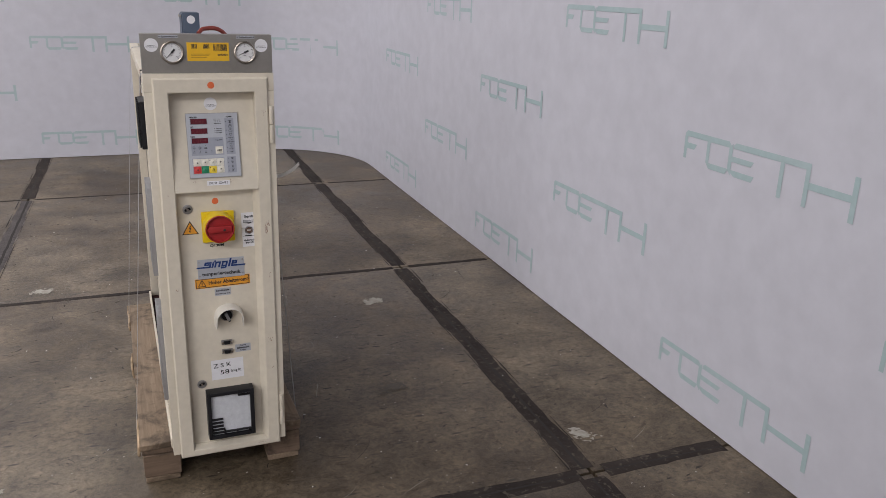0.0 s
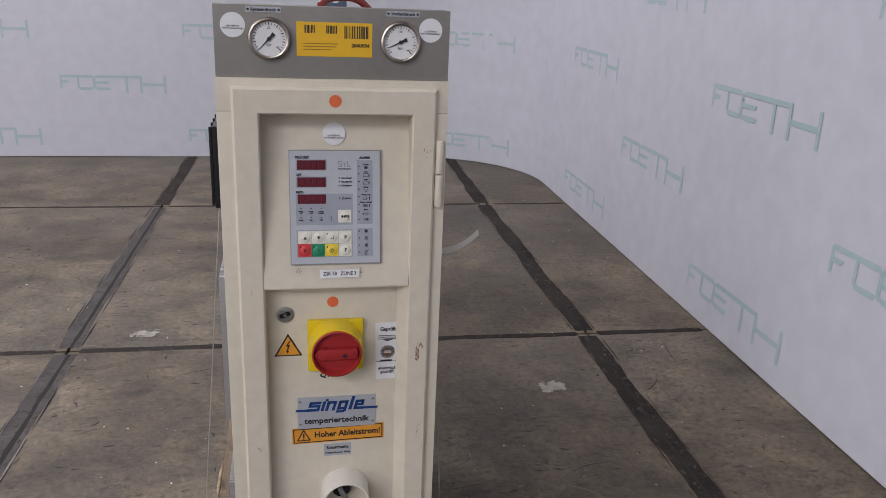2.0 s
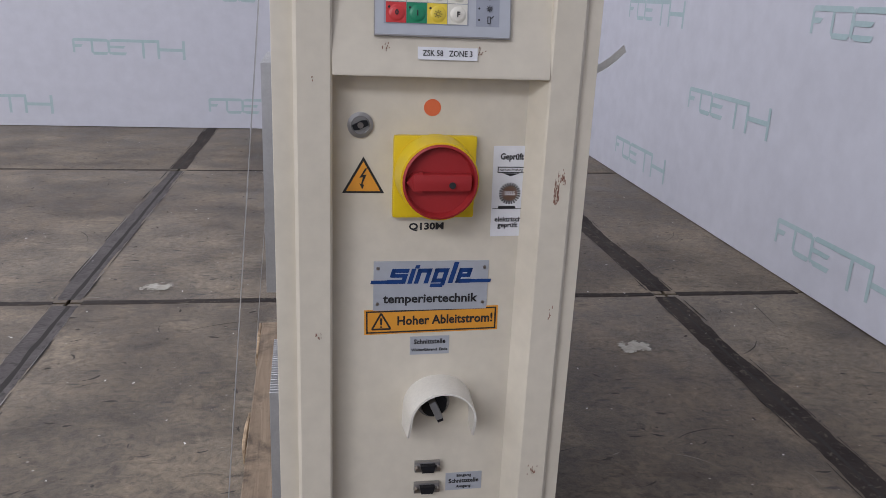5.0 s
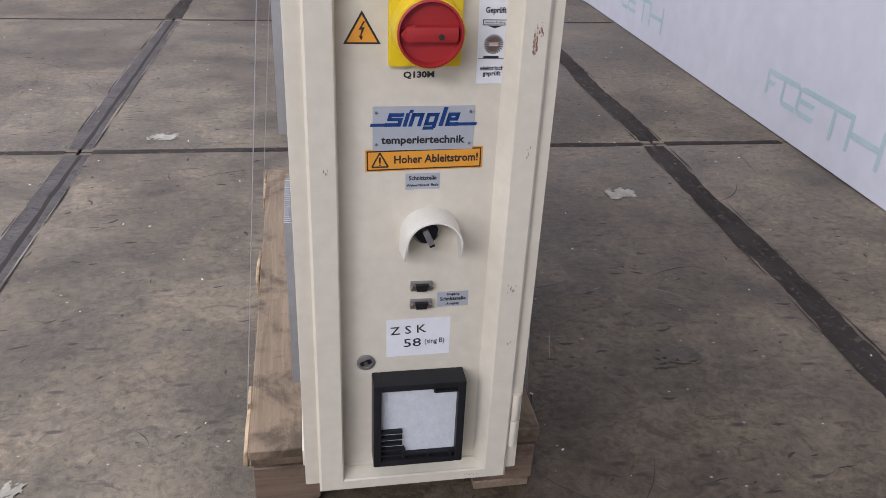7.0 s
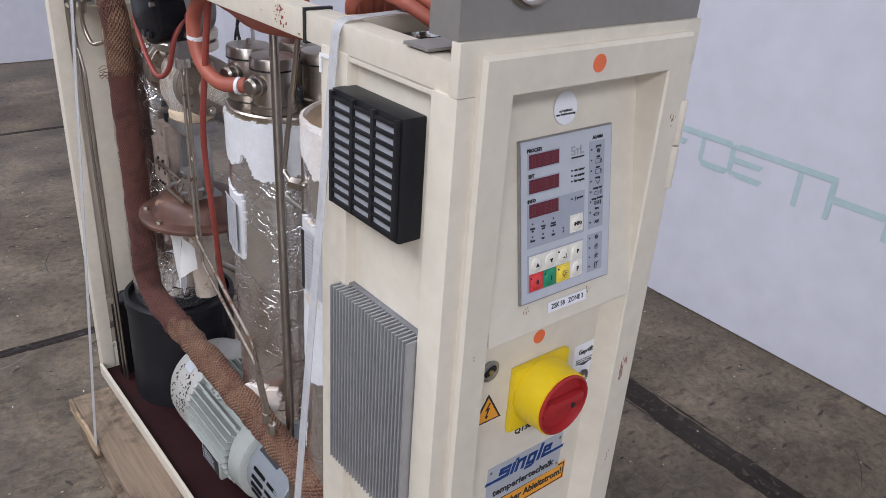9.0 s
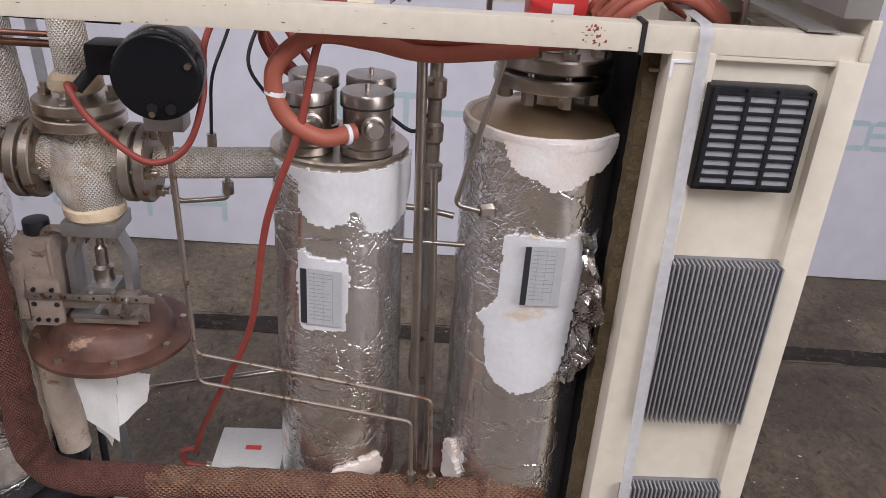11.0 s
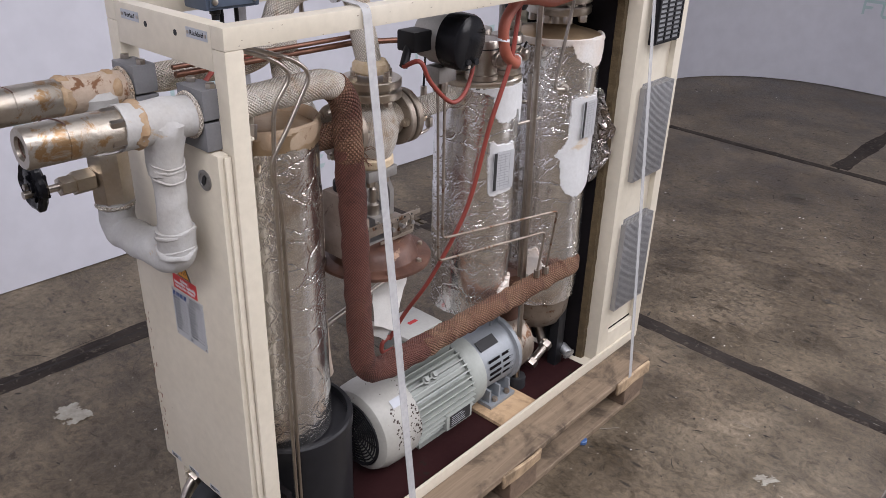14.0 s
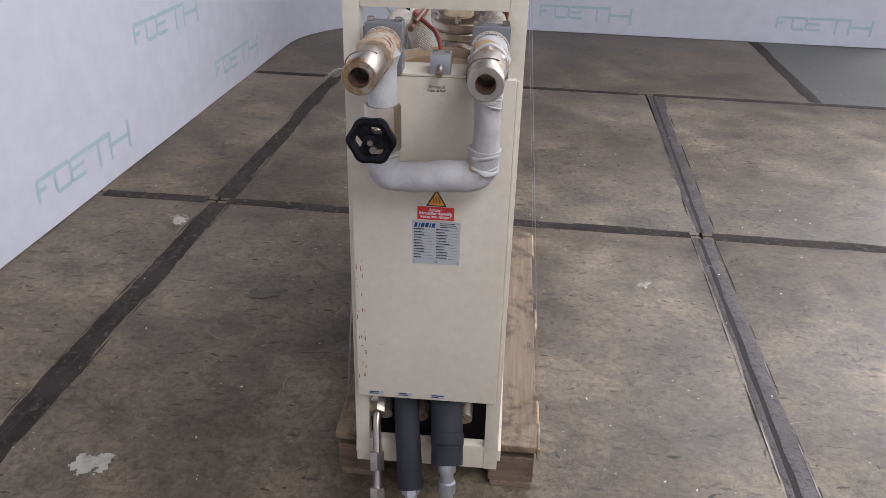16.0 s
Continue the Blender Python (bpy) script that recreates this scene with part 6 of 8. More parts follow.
# large tank by the cabinet
TX, TY, TR = 0.0, 0.378, 0.121
tank = part("buffer_tank", foil_skin(TX, TY, TR, 0.29, 1.050, 1), M["foil"], unit, "tank wrapped in crumpled aluminium foil")
part("lid", add_lathe(B_(), [(0.122, 1.038), (0.124, 1.049), (0.118, 1.054), (0.07, 1.066), (0.034, 1.079), (0.0, 1.081)], (TX, TY, 0), seg=48, jitter=0.002, freq=30), M["copper"], tank, "tarnished brown lid")
part("neck", add_cyl(B_(), (TX, TY, 1.076), (TX, TY, 1.112), 0.030, seg=28), M["steel"], tank)
fl_ = part("flange", add_lathe(B_(), [(0.03, 1.106), (0.084, 1.108), (0.086, 1.111), (0.086, 1.126), (0.083, 1.129), (0.06, 1.130), (0.06, 1.135), (0.083, 1.136), (0.086, 1.139), (0.086, 1.154), (0.083, 1.157), (0.0, 1.158)], (TX, TY, 0), seg=48), M["steel"], unit, "bolted stainless flange")
for i in range(8):
    a = 2 * math.pi * i / 8 + 0.2
    bx, by = TX + 0.069 * math.cos(a), TY + 0.069 * math.sin(a)
    b = B_()
    add_cyl(b, (bx, by, 1.088), (bx, by, 1.107), 0.0115, seg=6, bev=0.001)
    add_cyl(b, (bx, by, 1.088), (bx, by, 1.172), 0.006, seg=10)
    add_cyl(b, (bx, by, 1.157), (bx, by, 1.167), 0.0115, seg=6, bev=0.001)
    part("bolt", b, M["steel"], fl_)
part("riser", add_cyl(B_(), (TX, TY, 1.158), (TX, TY, 1.2), 0.036, seg=28, bev=0.003), M["steel"], tank)
part("tank_bottom", add_lathe(B_(), [(0.0, 0.165), (0.05, 0.172), (0.09, 0.195), (0.108, 0.235), (0.111, 0.30)], (TX, TY, 0), seg=40, jitter=0.002), M["iron"], tank, "bare tarnished tank bottom")
part("wool", wool_patch(TX, TY, TR, [(142, 1.052), (149, 1.026), (157, 1.002), (168, 0.997), (180, 0.982), (190, 0.985), (200, 0.996), (213, 1.008), (226, 1.032), (236, 1.052)], 3.1, 0.006), M["wool_dirty"], tank, "torn mineral wool")
part("wool", wool_patch(TX, TY, TR, [(152, 0.906), (151, 0.80), (145, 0.775), (134, 0.752), (143, 0.742), (144, 0.70), (148, 0.665), (156, 0.641), (168, 0.627), (182, 0.630), (194, 0.645), (203, 0.67), (207, 0.72), (208, 0.78), (213, 0.83), (216, 0.90), (205, 0.914), (190, 0.904), (170, 0.908)], 8.4, 0.005, 0.003), M["wool"], tank, "torn white mineral wool")
part("wool", wool_patch(TX, TY, TR, [(112, 0.47), (122, 0.478), (130, 0.44), (136, 0.40), (124, 0.383), (110, 0.40)], 12.0, 0.014, 0.008), M["wool_dirty"], tank, "torn stained wool")
part("rim", add_lathe(B_(), [(0.1185, 1.043), (0.1245, 1.041), (0.1265, 1.049), (0.1245, 1.057), (0.119, 1.0585), (0.115, 1.054)], (TX, TY, 0), seg=64, jitter=0.005, freq=34), M["wool_dirty"], tank, "frayed insulation rim")
tag_plate(tank, TX, TY, TR + 0.0065, 180, 0.797, 0.897, 0.060, 5)
# loose flap of foil
bm = B_()
g = []
for j in range(27):
    z = 0.915 - 0.26 * j / 26
    wide = max(0.006, 0.012 + 0.055 * math.sin(j / 26 * 3.0) ** 1.5 - 0.024 * math.exp(-((j - 14) / 1.6) ** 2) + 0.008 * noise.noise(Vector((j * 0.5, 3, 1))))
    a0 = radians(212 - 5 * j / 26)
    row = []
    for i in range(12):
        q = i / 11
        n3 = Vector((noise.noise(Vector((i * 0.55, j * 0.5, 1))), noise.noise(Vector((i * 0.55, j * 0.5, 6))), noise.noise(Vector((i * 0.55, j * 0.5, 11))))) * 0.012 * min(1, q * 3)
        p = Vector((TX + (TR + 0.004) * math.cos(a0), TY + (TR + 0.004) * math.sin(a0), z)) + Vector((-0.80, -0.46, -0.22)) * wide * q + Vector((-0.4, 0.6, 0)) * 0.013 * math.sin(q * 3.6)
        row.append(bm.verts.new(p + n3))
    g.append(row)
for r0, r1 in zip(g, g[1:]):
    for a in range(11):
        bm.faces.new((r0[a], r0[a + 1], r1[a + 1], r1[a]))
bmesh.ops.solidify(bm, geom=bm.faces[:], thickness=0.0012)
part("foil_flap", bm, M["foil"], tank, "loose crumpled flap of foil", 25)

# electric heater with four terminal heads
HX, HY, HR = 0.004, 0.690, 0.1035
heater = part("heater_vessel", foil_skin(HX, HY, HR, 0.378, 0.985, 2), M["foil"], unit, "heater vessel wrapped in crumpled aluminium foil")
part("top_plate", add_lathe(B_(), [(0.0, 0.983), (0.104, 0.984), (0.106, 0.988), (0.106, 0.996), (0.103, 0.999), (0.0, 1.0)], (HX, HY, 0), seg=44), M["steel_warm"], heater)
part("wool", wool_patch(HX, HY, HR, [(120, 0.986), (150, 0.966), (154, 0.945), (152, 0.925), (160, 0.905), (175, 0.897), (190, 0.908), (193, 0.925), (200, 0.924), (204, 0.905), (208, 0.886), (232, 0.885), (250, 0.90), (262, 0.93), (276, 0.986)], 5.5, 0.007), M["wool"], heater, "torn white mineral wool")
part("wool", wool_patch(HX, HY, HR - 0.002, [(168, 0.40), (180, 0.43), (200, 0.445), (224, 0.452), (228, 0.41), (205, 0.380), (185, 0.368), (170, 0.375)], 9.3, 0.012, 0.008), M["wool_dirty"], heater, "torn stained wool")
part("backing", wool_patch(HX, HY, HR + 0.001, [(149, 0.850), (154, 0.856), (160, 0.846), (185, 0.842), (191, 0.85), (193, 0.80), (190, 0.722), (150, 0.718), (148, 0.78)], 21.0, 0.004, 0.0015), M["wool"], heater, "white cloth under the plate")
tag_plate(heater, HX, HY, HR + 0.006, 170, 0.732, 0.830, 0.066, 6)
for i, (dx, dy) in enumerate(((-0.047, -0.043), (-0.047, 0.045), (0.047, -0.043), (0.047, 0.045))):
    hx, hy = HX + dx, HY + dy
    hd_ = part("terminal_head", add_lathe(B_(), [(0.0, 1.0), (0.039, 1.0005), (0.0395, 1.012), (0.0355, 1.014), (0.0355, 1.072), (0.039, 1.074), (0.039, 1.088), (0.037, 1.092), (0.0, 1.093)], (hx, hy, 0), seg=36), M["steel"], unit, "round steel terminal head")
    part("screw", add_cyl(B_(), (hx, hy, 1.093), (hx, hy, 1.102), 0.004, seg=8), M["steel"], hd_)
    part("gasket", add_lathe(B_(), [(0.0393, 1.0715), (0.0393, 1.0745)], (hx, hy, 0), seg=36), M["rubber"], hd_)
    sx = -1 if dx < 0 else 1
    part("cable_gland", add_lathe(B_(), [(0.0, 0), (0.018, 0), (0.018, 0.010), (0.0145, 0.011), (0.0145, 0.022), (0.011, 0.026), (0.0, 0.026)], (hx + sx * 0.030, hy - 0.008, 1.048), (sx, -0.35, 0), 22), M["steel"], hd_)
part("bottom_wool", add_lathe(B_(), [(0.0, 0.352), (0.06, 0.356), (0.095, 0.372), (0.1, 0.39)], (HX, HY, 0), seg=40, jitter=0.014, freq=26), M["foil"], heater)

# expansion vessel at the rear in its black pot
VX, VY, VR = 0.0, 1.325, 0.105
vessel = part("rear_vessel", foil_skin(VX, VY, VR, 0.315, 1.005, 3), M["foil"], unit, "rear vessel wrapped in crumpled aluminium foil")
part("lid", add_lathe(B_(), [(0.094, 0.985), (0.093, 1.003), (0.085, 1.008), (0.05, 1.012), (0.0, 1.014)], (VX, VY, 0), seg=40, jitter=0.002), M["copper"], vessel, "tarnished flat lid")
part("rim", add_lathe(B_(), [(0.1065, 0.985), (0.1095, 1.004), (0.1085, 1.020), (0.104, 1.024), (0.0985, 1.018), (0.0965, 1.002)], (VX, VY, 0), seg=56, jitter=0.006, freq=30), M["tan_board"], vessel, "stained rim of the insulation")
part("collar", wool_patch(VX, VY, VR, [(132, 1.012), (134, 0.98), (170, 0.985), (205, 0.976), (238, 0.985), (240, 1.012)], 4.2, 0.003), M["copper"], vessel, "stained rim")
pot = part("pot", add_lathe(B_(), [(0.0, 0.0145), (0.132, 0.015), (0.136, 0.02), (0.136, 0.30), (0.14, 0.303), (0.14, 0.326), (0.136, 0.33), (0.128, 0.33), (0.126, 0.31), (0.0, 0.31)], (VX, 1.306, 0), seg=56), M["blackplastic"], unit, "black plastic pot under the rear vessel")

# control valve
CX, CY = -0.022, 1.067
valve = part("control_valve", add_lathe(B_(), [(0.03, 0.875), (0.044, 0.89), (0.055, 0.92), (0.058, 0.945), (0.052, 0.975), (0.042, 1.0), (0.04, 1.016)], (CX, CY, 0), seg=32, jitter=0.005, freq=30), M["cloth"], unit, "control valve wrapped in woven cloth")
part("side_sleeve", add_tube(B_(), [(CX, CY - 0.075, 0.957), (CX, CY + 0.075, 0.957)], 0.036, 20, 0.06, step=0.01), M["cloth"], valve)


def flange_pair(name, c, axis, r, t, gap, mat, n=4, off=0.78, br=0.0095):
    ax = Vector(axis)
    f = part(name, add_lathe(B_(), [(0.0, 0.0), (r - 0.002, 0.0), (r, 0.002), (r, t - 0.002), (r - 0.002, t), (r * 0.8, t + 0.0005), (r * 0.8, t + gap), (r - 0.002, t + gap), (r, t + gap + 0.002), (r, 2 * t + gap - 0.002), (r - 0.002, 2 * t + gap), (0.0, 2 * t + gap)], c, axis, 44), mat, unit, "bolted pipe flange")
    u = ax.orthogonal().normalized()
    w = ax.cross(u)
    for i in range(n):
        a = 2 * math.pi * i / n + off
        q = Vector(c) + (u * math.cos(a) + w * math.sin(a)) * r * 0.76
        b = B_()
        add_cyl(b, q - ax * 0.010, q, br, seg=6, bev=0.001)
        add_cyl(b, q - ax * 0.013, q + ax * (2 * t + gap + 0.018), br * 0.55, seg=10)
        add_cyl(b, q + ax * (2 * t + gap), q + ax * (2 * t + gap + 0.010), br, seg=6, bev=0.001)
        part("bolt", b, M["steel_warm"], f)
    return f


flange_pair("flange", (CX, CY, 1.016), (0, 0, 1), 0.064, 0.017, 0.006, M["steel_warm"])
flange_pair("flange", (CX, CY - 0.062, 0.957), (0, -1, 0), 0.060, 0.016, 0.006, M["iron"])
flange_pair("flange", (CX, CY + 0.062, 0.957), (0, 1, 0), 0.060, 0.016, 0.006, M["iron"])
part("pipe_sleeve", add_tube(B_(), [(CX, CY - 0.10, 0.957), (HX, HY + HR - 0.01, 0.957)], 0.024, 18, 0.06, step=0.012), M["cloth"], unit, "woven sleeve on a short pipe")
part("pipe_sleeve", add_tube(B_(), [(CX, CY + 0.10, 0.957), (CX, CY + 0.16, 0.957)], 0.026, 18, 0.06, step=0.012), M["cloth_tan"], unit, "stained woven sleeve on a short pipe")
part("rope_tie", add_lathe(B_(), [(0.040, 0.866), (0.046, 0.872), (0.047, 0.886), (0.041, 0.893)], (CX, CY, 0), seg=30, jitter=0.003, freq=60), M["rope"], valve, "beige rope binding")
part("rope_tie", add_lathe(B_(), [(0.033, 1.065), (0.037, 1.07), (0.036, 1.085), (0.030, 1.092)], (CX, CY, 0), seg=24, jitter=0.003, freq=60), M["rope"], valve, "beige rope binding")
yoke = part("yoke", add_box(B_(), CX - 0.036, CX + 0.036, CY - 0.042, CY + 0.042, 0.842, 0.866, 0.004), M["zinc"], unit, "cast valve yoke")
for sy in (-1, 1):
    leg_ = [(-0.036, 0.842), (-0.036, 0.832), (-0.050, 0.80), (-0.050, 0.712), (-0.042, 0.698), (-0.034, 0.700), (-0.038, 0.716), (-0.038, 0.798), (-0.026, 0.83), (-0.026, 0.842)]
    part("column", add_prism(B_(), [(-sy * u, w) for u, w in leg_], Matrix.Translation((CX - 0.017, CY, 0)) @ Matrix(((0, 0, 1, 0), (1, 0, 0, 0), (0, 1, 0, 0), (0, 0, 0, 1))), 0.034), M["zinc"], yoke)
box_part("foot", CX - 0.036, CX + 0.036, CY - 0.05, CY + 0.05, 0.684, 0.704, M["zinc"], yoke, 0.004)
box_part("clamp_block", CX - 0.030, CX + 0.014, CY - 0.026, CY + 0.020, 0.728, 0.752, M["zinc"], yoke, 0.003)
for dy in (-0.020, 0.014):
    part("bolt", add_cyl(B_(), (CX - 0.038, CY + dy, 0.74), (CX - 0.028, CY + dy, 0.74), 0.006, seg=6, bev=0.001), M["steel"], yoke)
for dy in (-0.024, 0.024):
    part("bolt", add_cyl(B_(), (CX - 0.018, CY + dy, 0.826), (CX - 0.018, CY + dy, 0.842), 0.007, seg=6, bev=0.001), M["iron"], yoke)
part("stem", add_lathe(B_(), [(0.0, 0.70), (0.009, 0.70), (0.009, 0.74), (0.016, 0.745), (0.016, 0.775), (0.010, 0.78), (0.010, 0.81), (0.006, 0.815), (0.006, 0.85)], (CX, CY, 0), seg=18), M["steel"], yoke)
act = part("diaphragm_actuator", add_lathe(B_(), [(0.0, 0.622), (0.06, 0.624), (0.10, 0.634), (0.126, 0.645), (0.130, 0.647), (0.130, 0.654), (0.126, 0.656), (0.101, 0.658), (0.097, 0.666), (0.090, 0.684), (0.076, 0.694), (0.05, 0.698), (0.0, 0.699)], (CX, CY - 0.002, 0), seg=52, jitter=0.0012), M["rust"], unit, "rust-brown diaphragm actuator")
for i in range(8):
    a = 2 * math.pi * i / 8 + 0.35
    b = add_cyl(B_(), (CX + 0.114 * math.cos(a), CY + 0.114 * math.sin(a), 0.637), (CX + 0.114 * math.cos(a), CY + 0.114 * math.sin(a), 0.664), 0.006, seg=6, bev=0.001)
    part("bolt", b, M["steel_warm"], act)
pos = part("positioner", add_box(B_(), -0.062, 0.002, 1.128, 1.186, 0.690, 0.835, 0.004), M["posit"], unit, "dusty brown valve positioner with slotted levers")
part("cover", add_box(B_(), -0.070, -0.062, 1.120, 1.172, 0.688, 0.770, 0.003), M["posit"], pos)
for y, z in ((1.132, 0.70), (1.145, 0.70), (1.16, 0.70), (1.132, 0.755), (1.16, 0.755)):
    part("screw", add_cyl(B_(), (-0.070, y, z), (-0.0735, y, z), 0.0035, seg=8), M["blackplastic"], pos)
part("knob", add_cyl(B_(), (-0.03, 1.158, 0.835), (-0.03, 1.158, 0.858), 0.020, seg=20, bev=0.004), M["blackplastic"], pos)
for x, z0, z1, y0, y1 in ((-0.078, 0.742, 0.752, 0.972, 1.17), (-0.068, 0.722, 0.736, 0.99, 1.16), (-0.084, 0.705, 0.712, 1.0, 1.10), (-0.072, 0.704, 0.750, 0.985, 1.035)):
    lv = box_part("lever", x, x + 0.003, y0, y1, z0, z1, M["iron"], pos, 0.0006)
for i in range(7):
    part("hole", add_cyl(B_(), (-0.0788, 1.0 + 0.022 * i, 0.747), (-0.0778, 1.0 + 0.022 * i, 0.747), 0.0024, seg=8), M["black"], pos)
for y, z in ((0.993, 0.712), (1.012, 0.716), (1.027, 0.711), (1.022, 0.741), (0.993, 0.738)):
    part("screw", add_cyl(B_(), (-0.0755, y, z), (-0.0715, y, z), 0.0036, seg=8), M["steel"], pos)
part("spring_hook", add_tube(B_(), spline([(-0.08, 1.012, 0.754), (-0.087, 1.012, 0.748), (-0.088, 1.015, 0.734), (-0.083, 1.02, 0.724), (-0.077, 1.018, 0.732)], 6), 0.0022, 6), M["steel"], pos)
for y in (1.0, 1.03, 1.06):
    part("spacer", add_cyl(B_(), (-0.084, y, 0.728), (-0.036, y, 0.728), 0.005, seg=10), M["zinc"], pos)
box_part("bracket", -0.070, -0.034, 1.008, 1.05, 0.704, 0.742, M["iron"], pos, 0.002)
box_part("port_block", -0.072, -0.058, 1.174, 1.188, 0.70, 0.80, M["posit"], pos, 0.002)
box_part("rib", -0.066, -0.060, 1.126, 1.131, 0.775, 0.835, M["posit"], pos, 0.001)
for y, z in ((1.128, 0.728), (1.148, 0.742), (1.163, 0.728)):
    part("port", add_cyl(B_(), (-0.0702, y, z), (-0.0712, y, z), 0.0045, seg=10), M["black"], pos)
part("pipe_elbow", add_tube(B_(), spline([(-0.04, 1.15, 0.835), (-0.045, 1.13, 0.85), (-0.045, 1.11, 0.846)], 5), 0.006, 8), M["iron"], pos)

# folded paper hanging below the actuator
for i, pts in enumerate((((-0.075, 1.12, 0.60), (-0.075, 1.05, 0.605), (-0.085, 1.055, 0.465), (-0.07, 1.11, 0.50)), ((-0.074, 1.05, 0.605), (-0.07, 0.995, 0.60), (-0.06, 1.01, 0.535), (-0.085, 1.055, 0.50)), ((-0.05, 1.11, 0.50), (-0.08, 1.06, 0.50), (-0.07, 1.075, 0.445), (-0.05, 1.105, 0.465)))):
    bm = B_()
    vs = [bm.verts.new(p) for p in pts]
    bm.faces.new(vs)
    bmesh.ops.subdivide_edges(bm, edges=bm.edges[:], cuts=5, use_grid_fill=True)
    for v in bm.verts:
        v.co += Vector([0.004 * noise.noise(v.co * 40 + Vector((i, q * 3, 0))) for q in range(3)])
    bmesh.ops.solidify(bm, geom=bm.faces[:], thickness=0.0006)
    if i == 0:
        sheet = part("paper_sheet", bm, M["paper"], unit, "crumpled printed paper sheet", 20)
    else:
        part("leaf", bm, M["paper"], sheet, "", 20)

# transmitter with its black round cover
DX, DY, DZ = -0.156, 0.910, 1.122
tr = part("pressure_transmitter", add_lathe(B_(), [(0.0, 0.0), (0.050, 0.0005), (0.056, 0.004), (0.058, 0.010), (0.058, 0.045), (0.055, 0.047), (0.055, 0.052), (0.052, 0.054), (0.0, 0.054)], (DX, DY, DZ), (1, 0.12, 0.05), 52), M["blackglossy"], unit, "pressure transmitter with a glossy black cover")
part("body", add_lathe(B_(), [(0.0, 0.050), (0.052, 0.050), (0.054, 0.055), (0.054, 0.085), (0.048, 0.09), (0.048, 0.115), (0.0, 0.118)], (DX, DY, DZ), (1, 0.12, 0.05), 40), M["zinc"], tr)
for a in (0.6, 2.7, 4.9):
    part("screw", add_cyl(B_(), (DX + 0.004, DY + 0.046 * math.cos(a), DZ + 0.046 * math.sin(a)), (DX - 0.004, DY + 0.046 * math.cos(a), DZ + 0.046 * math.sin(a)), 0.0042, seg=10), M["steel"], tr)
for y in (0.008, -0.016):
    part("knob", add_cyl(B_(), (DX + 0.002, DY + y, DZ - 0.038), (DX - 0.003, DY + y, DZ - 0.038), 0.007, seg=14), M["blackplastic"], tr)
part("plug", add_box(B_(), -0.10, -0.05, 0.968, 1.02, 1.108, 1.150, 0.006), M["blackplastic"], tr, "black cable plug")
part("plug_neck", add_cyl(B_(), (-0.075, 1.01, 1.12), (-0.09, 1.04, 1.085), 0.009, seg=14), M["blackplastic"], tr)
sticker("tag", rect(0.006, 0.02), M["yellow"], tr, at(LEFT, -0.083, 0.962, 1.125), 0.001)
part("manifold", add_box(B_(), -0.105, -0.066, 0.895, 0.95, 1.035, 1.070, 0.004), M["zinc"], tr)


def nut(p0, p1, r):
    return add_cyl(B_(), p0, p1, r, seg=6, bev=0.001)


def pipe(name, pts, r, material, bend=0.02, label="", seg=12, parent=None):
    return part(name, add_tube(B_(), rounded(pts, bend), r, seg), material, parent or unit, label)


t1 = pipe("impulse_tube", [(-0.095, 0.922, 1.04), (-0.094, 0.918, 0.98), (-0.093, 0.911, 0.661), (-0.158, 0.532, 0.636), (-0.130, 0.522, 0.435)], 0.0032, M["iron"], 0.014, "thin bent stainless tube")
t2 = pipe("impulse_tube", [(-0.080, 0.930, 1.04), (-0.082, 0.926, 0.98), (-0.084, 0.914, 0.599), (-0.144, 0.561, 0.580), (-0.125, 0.556, 0.432)], 0.0032, M["iron"], 0.014, "thin bent stainless tube")
for t, x, y in ((t1, -0.095, 0.922), (t2, -0.080, 0.930)):
    part("union_nut", nut((x, y, 1.012), (x, y, 1.038), 0.0085), M["steel"], t)
for t, x, y in ((t1, -0.132, 0.522), (t2, -0.126, 0.556)):
    part("union_nut", nut((x, y, 0.436), (x, y, 0.458), 0.0085), M["steel"], t)
pipe("riser_tube", [(-0.08, 0.572, 1.20), (-0.08, 0.543, 0.016)], 0.0078, M["steel"], label="straight stainless tube")
pipe("riser_tube", [(-0.045, 0.545, 0.98), (-0.05, 0.535, 0.75), (-0.05, 0.53, 0.40)], 0.006, M["steel"], label="straight stainless tube")
pipe("riser_tube", [(0.05, 0.548, 1.18), (0.05, 0.54, 0.25)], 0.010, M["zinc"], label="straight tube behind the tanks")
dg = pipe("sensor_tube", [(-0.10, 0.450, 1.20), (-0.10, 0.513, 0.945), (-0.107, 0.470, 0.938), (-0.08, 0.45, 0.94)], 0.0042, M["steel"], 0.012, "thin bent stainless tube")
part("union_nut", nut((-0.106, 0.478, 0.939), (-0.098, 0.458, 0.939), 0.010), M["steel"], dg)
# stacked fittings between heater and tank
fit_ = part("stacked_valve", add_lathe(B_(), [(0.0, 0.90), (0.012, 0.90), (0.012, 0.935), (0.018, 0.94), (0.018, 0.965), (0.012, 0.97), (0.012, 1.0), (0.016, 1.005), (0.016, 1.03), (0.011, 1.035), (0.011, 1.07), (0.017, 1.075), (0.017, 1.10), (0.010, 1.105), (0.010, 1.13), (0.0, 1.13)], (0.01, 0.548, 0), seg=18), M["iron"], unit, "stack of small iron fittings")
part("handwheel", add_lathe(B_(), [(0.0, 1.13), (0.026, 1.131), (0.030, 1.138), (0.030, 1.152), (0.024, 1.158), (0.0, 1.159)], (0.01, 0.548, 0), seg=22), M["blackplastic"], fit_)
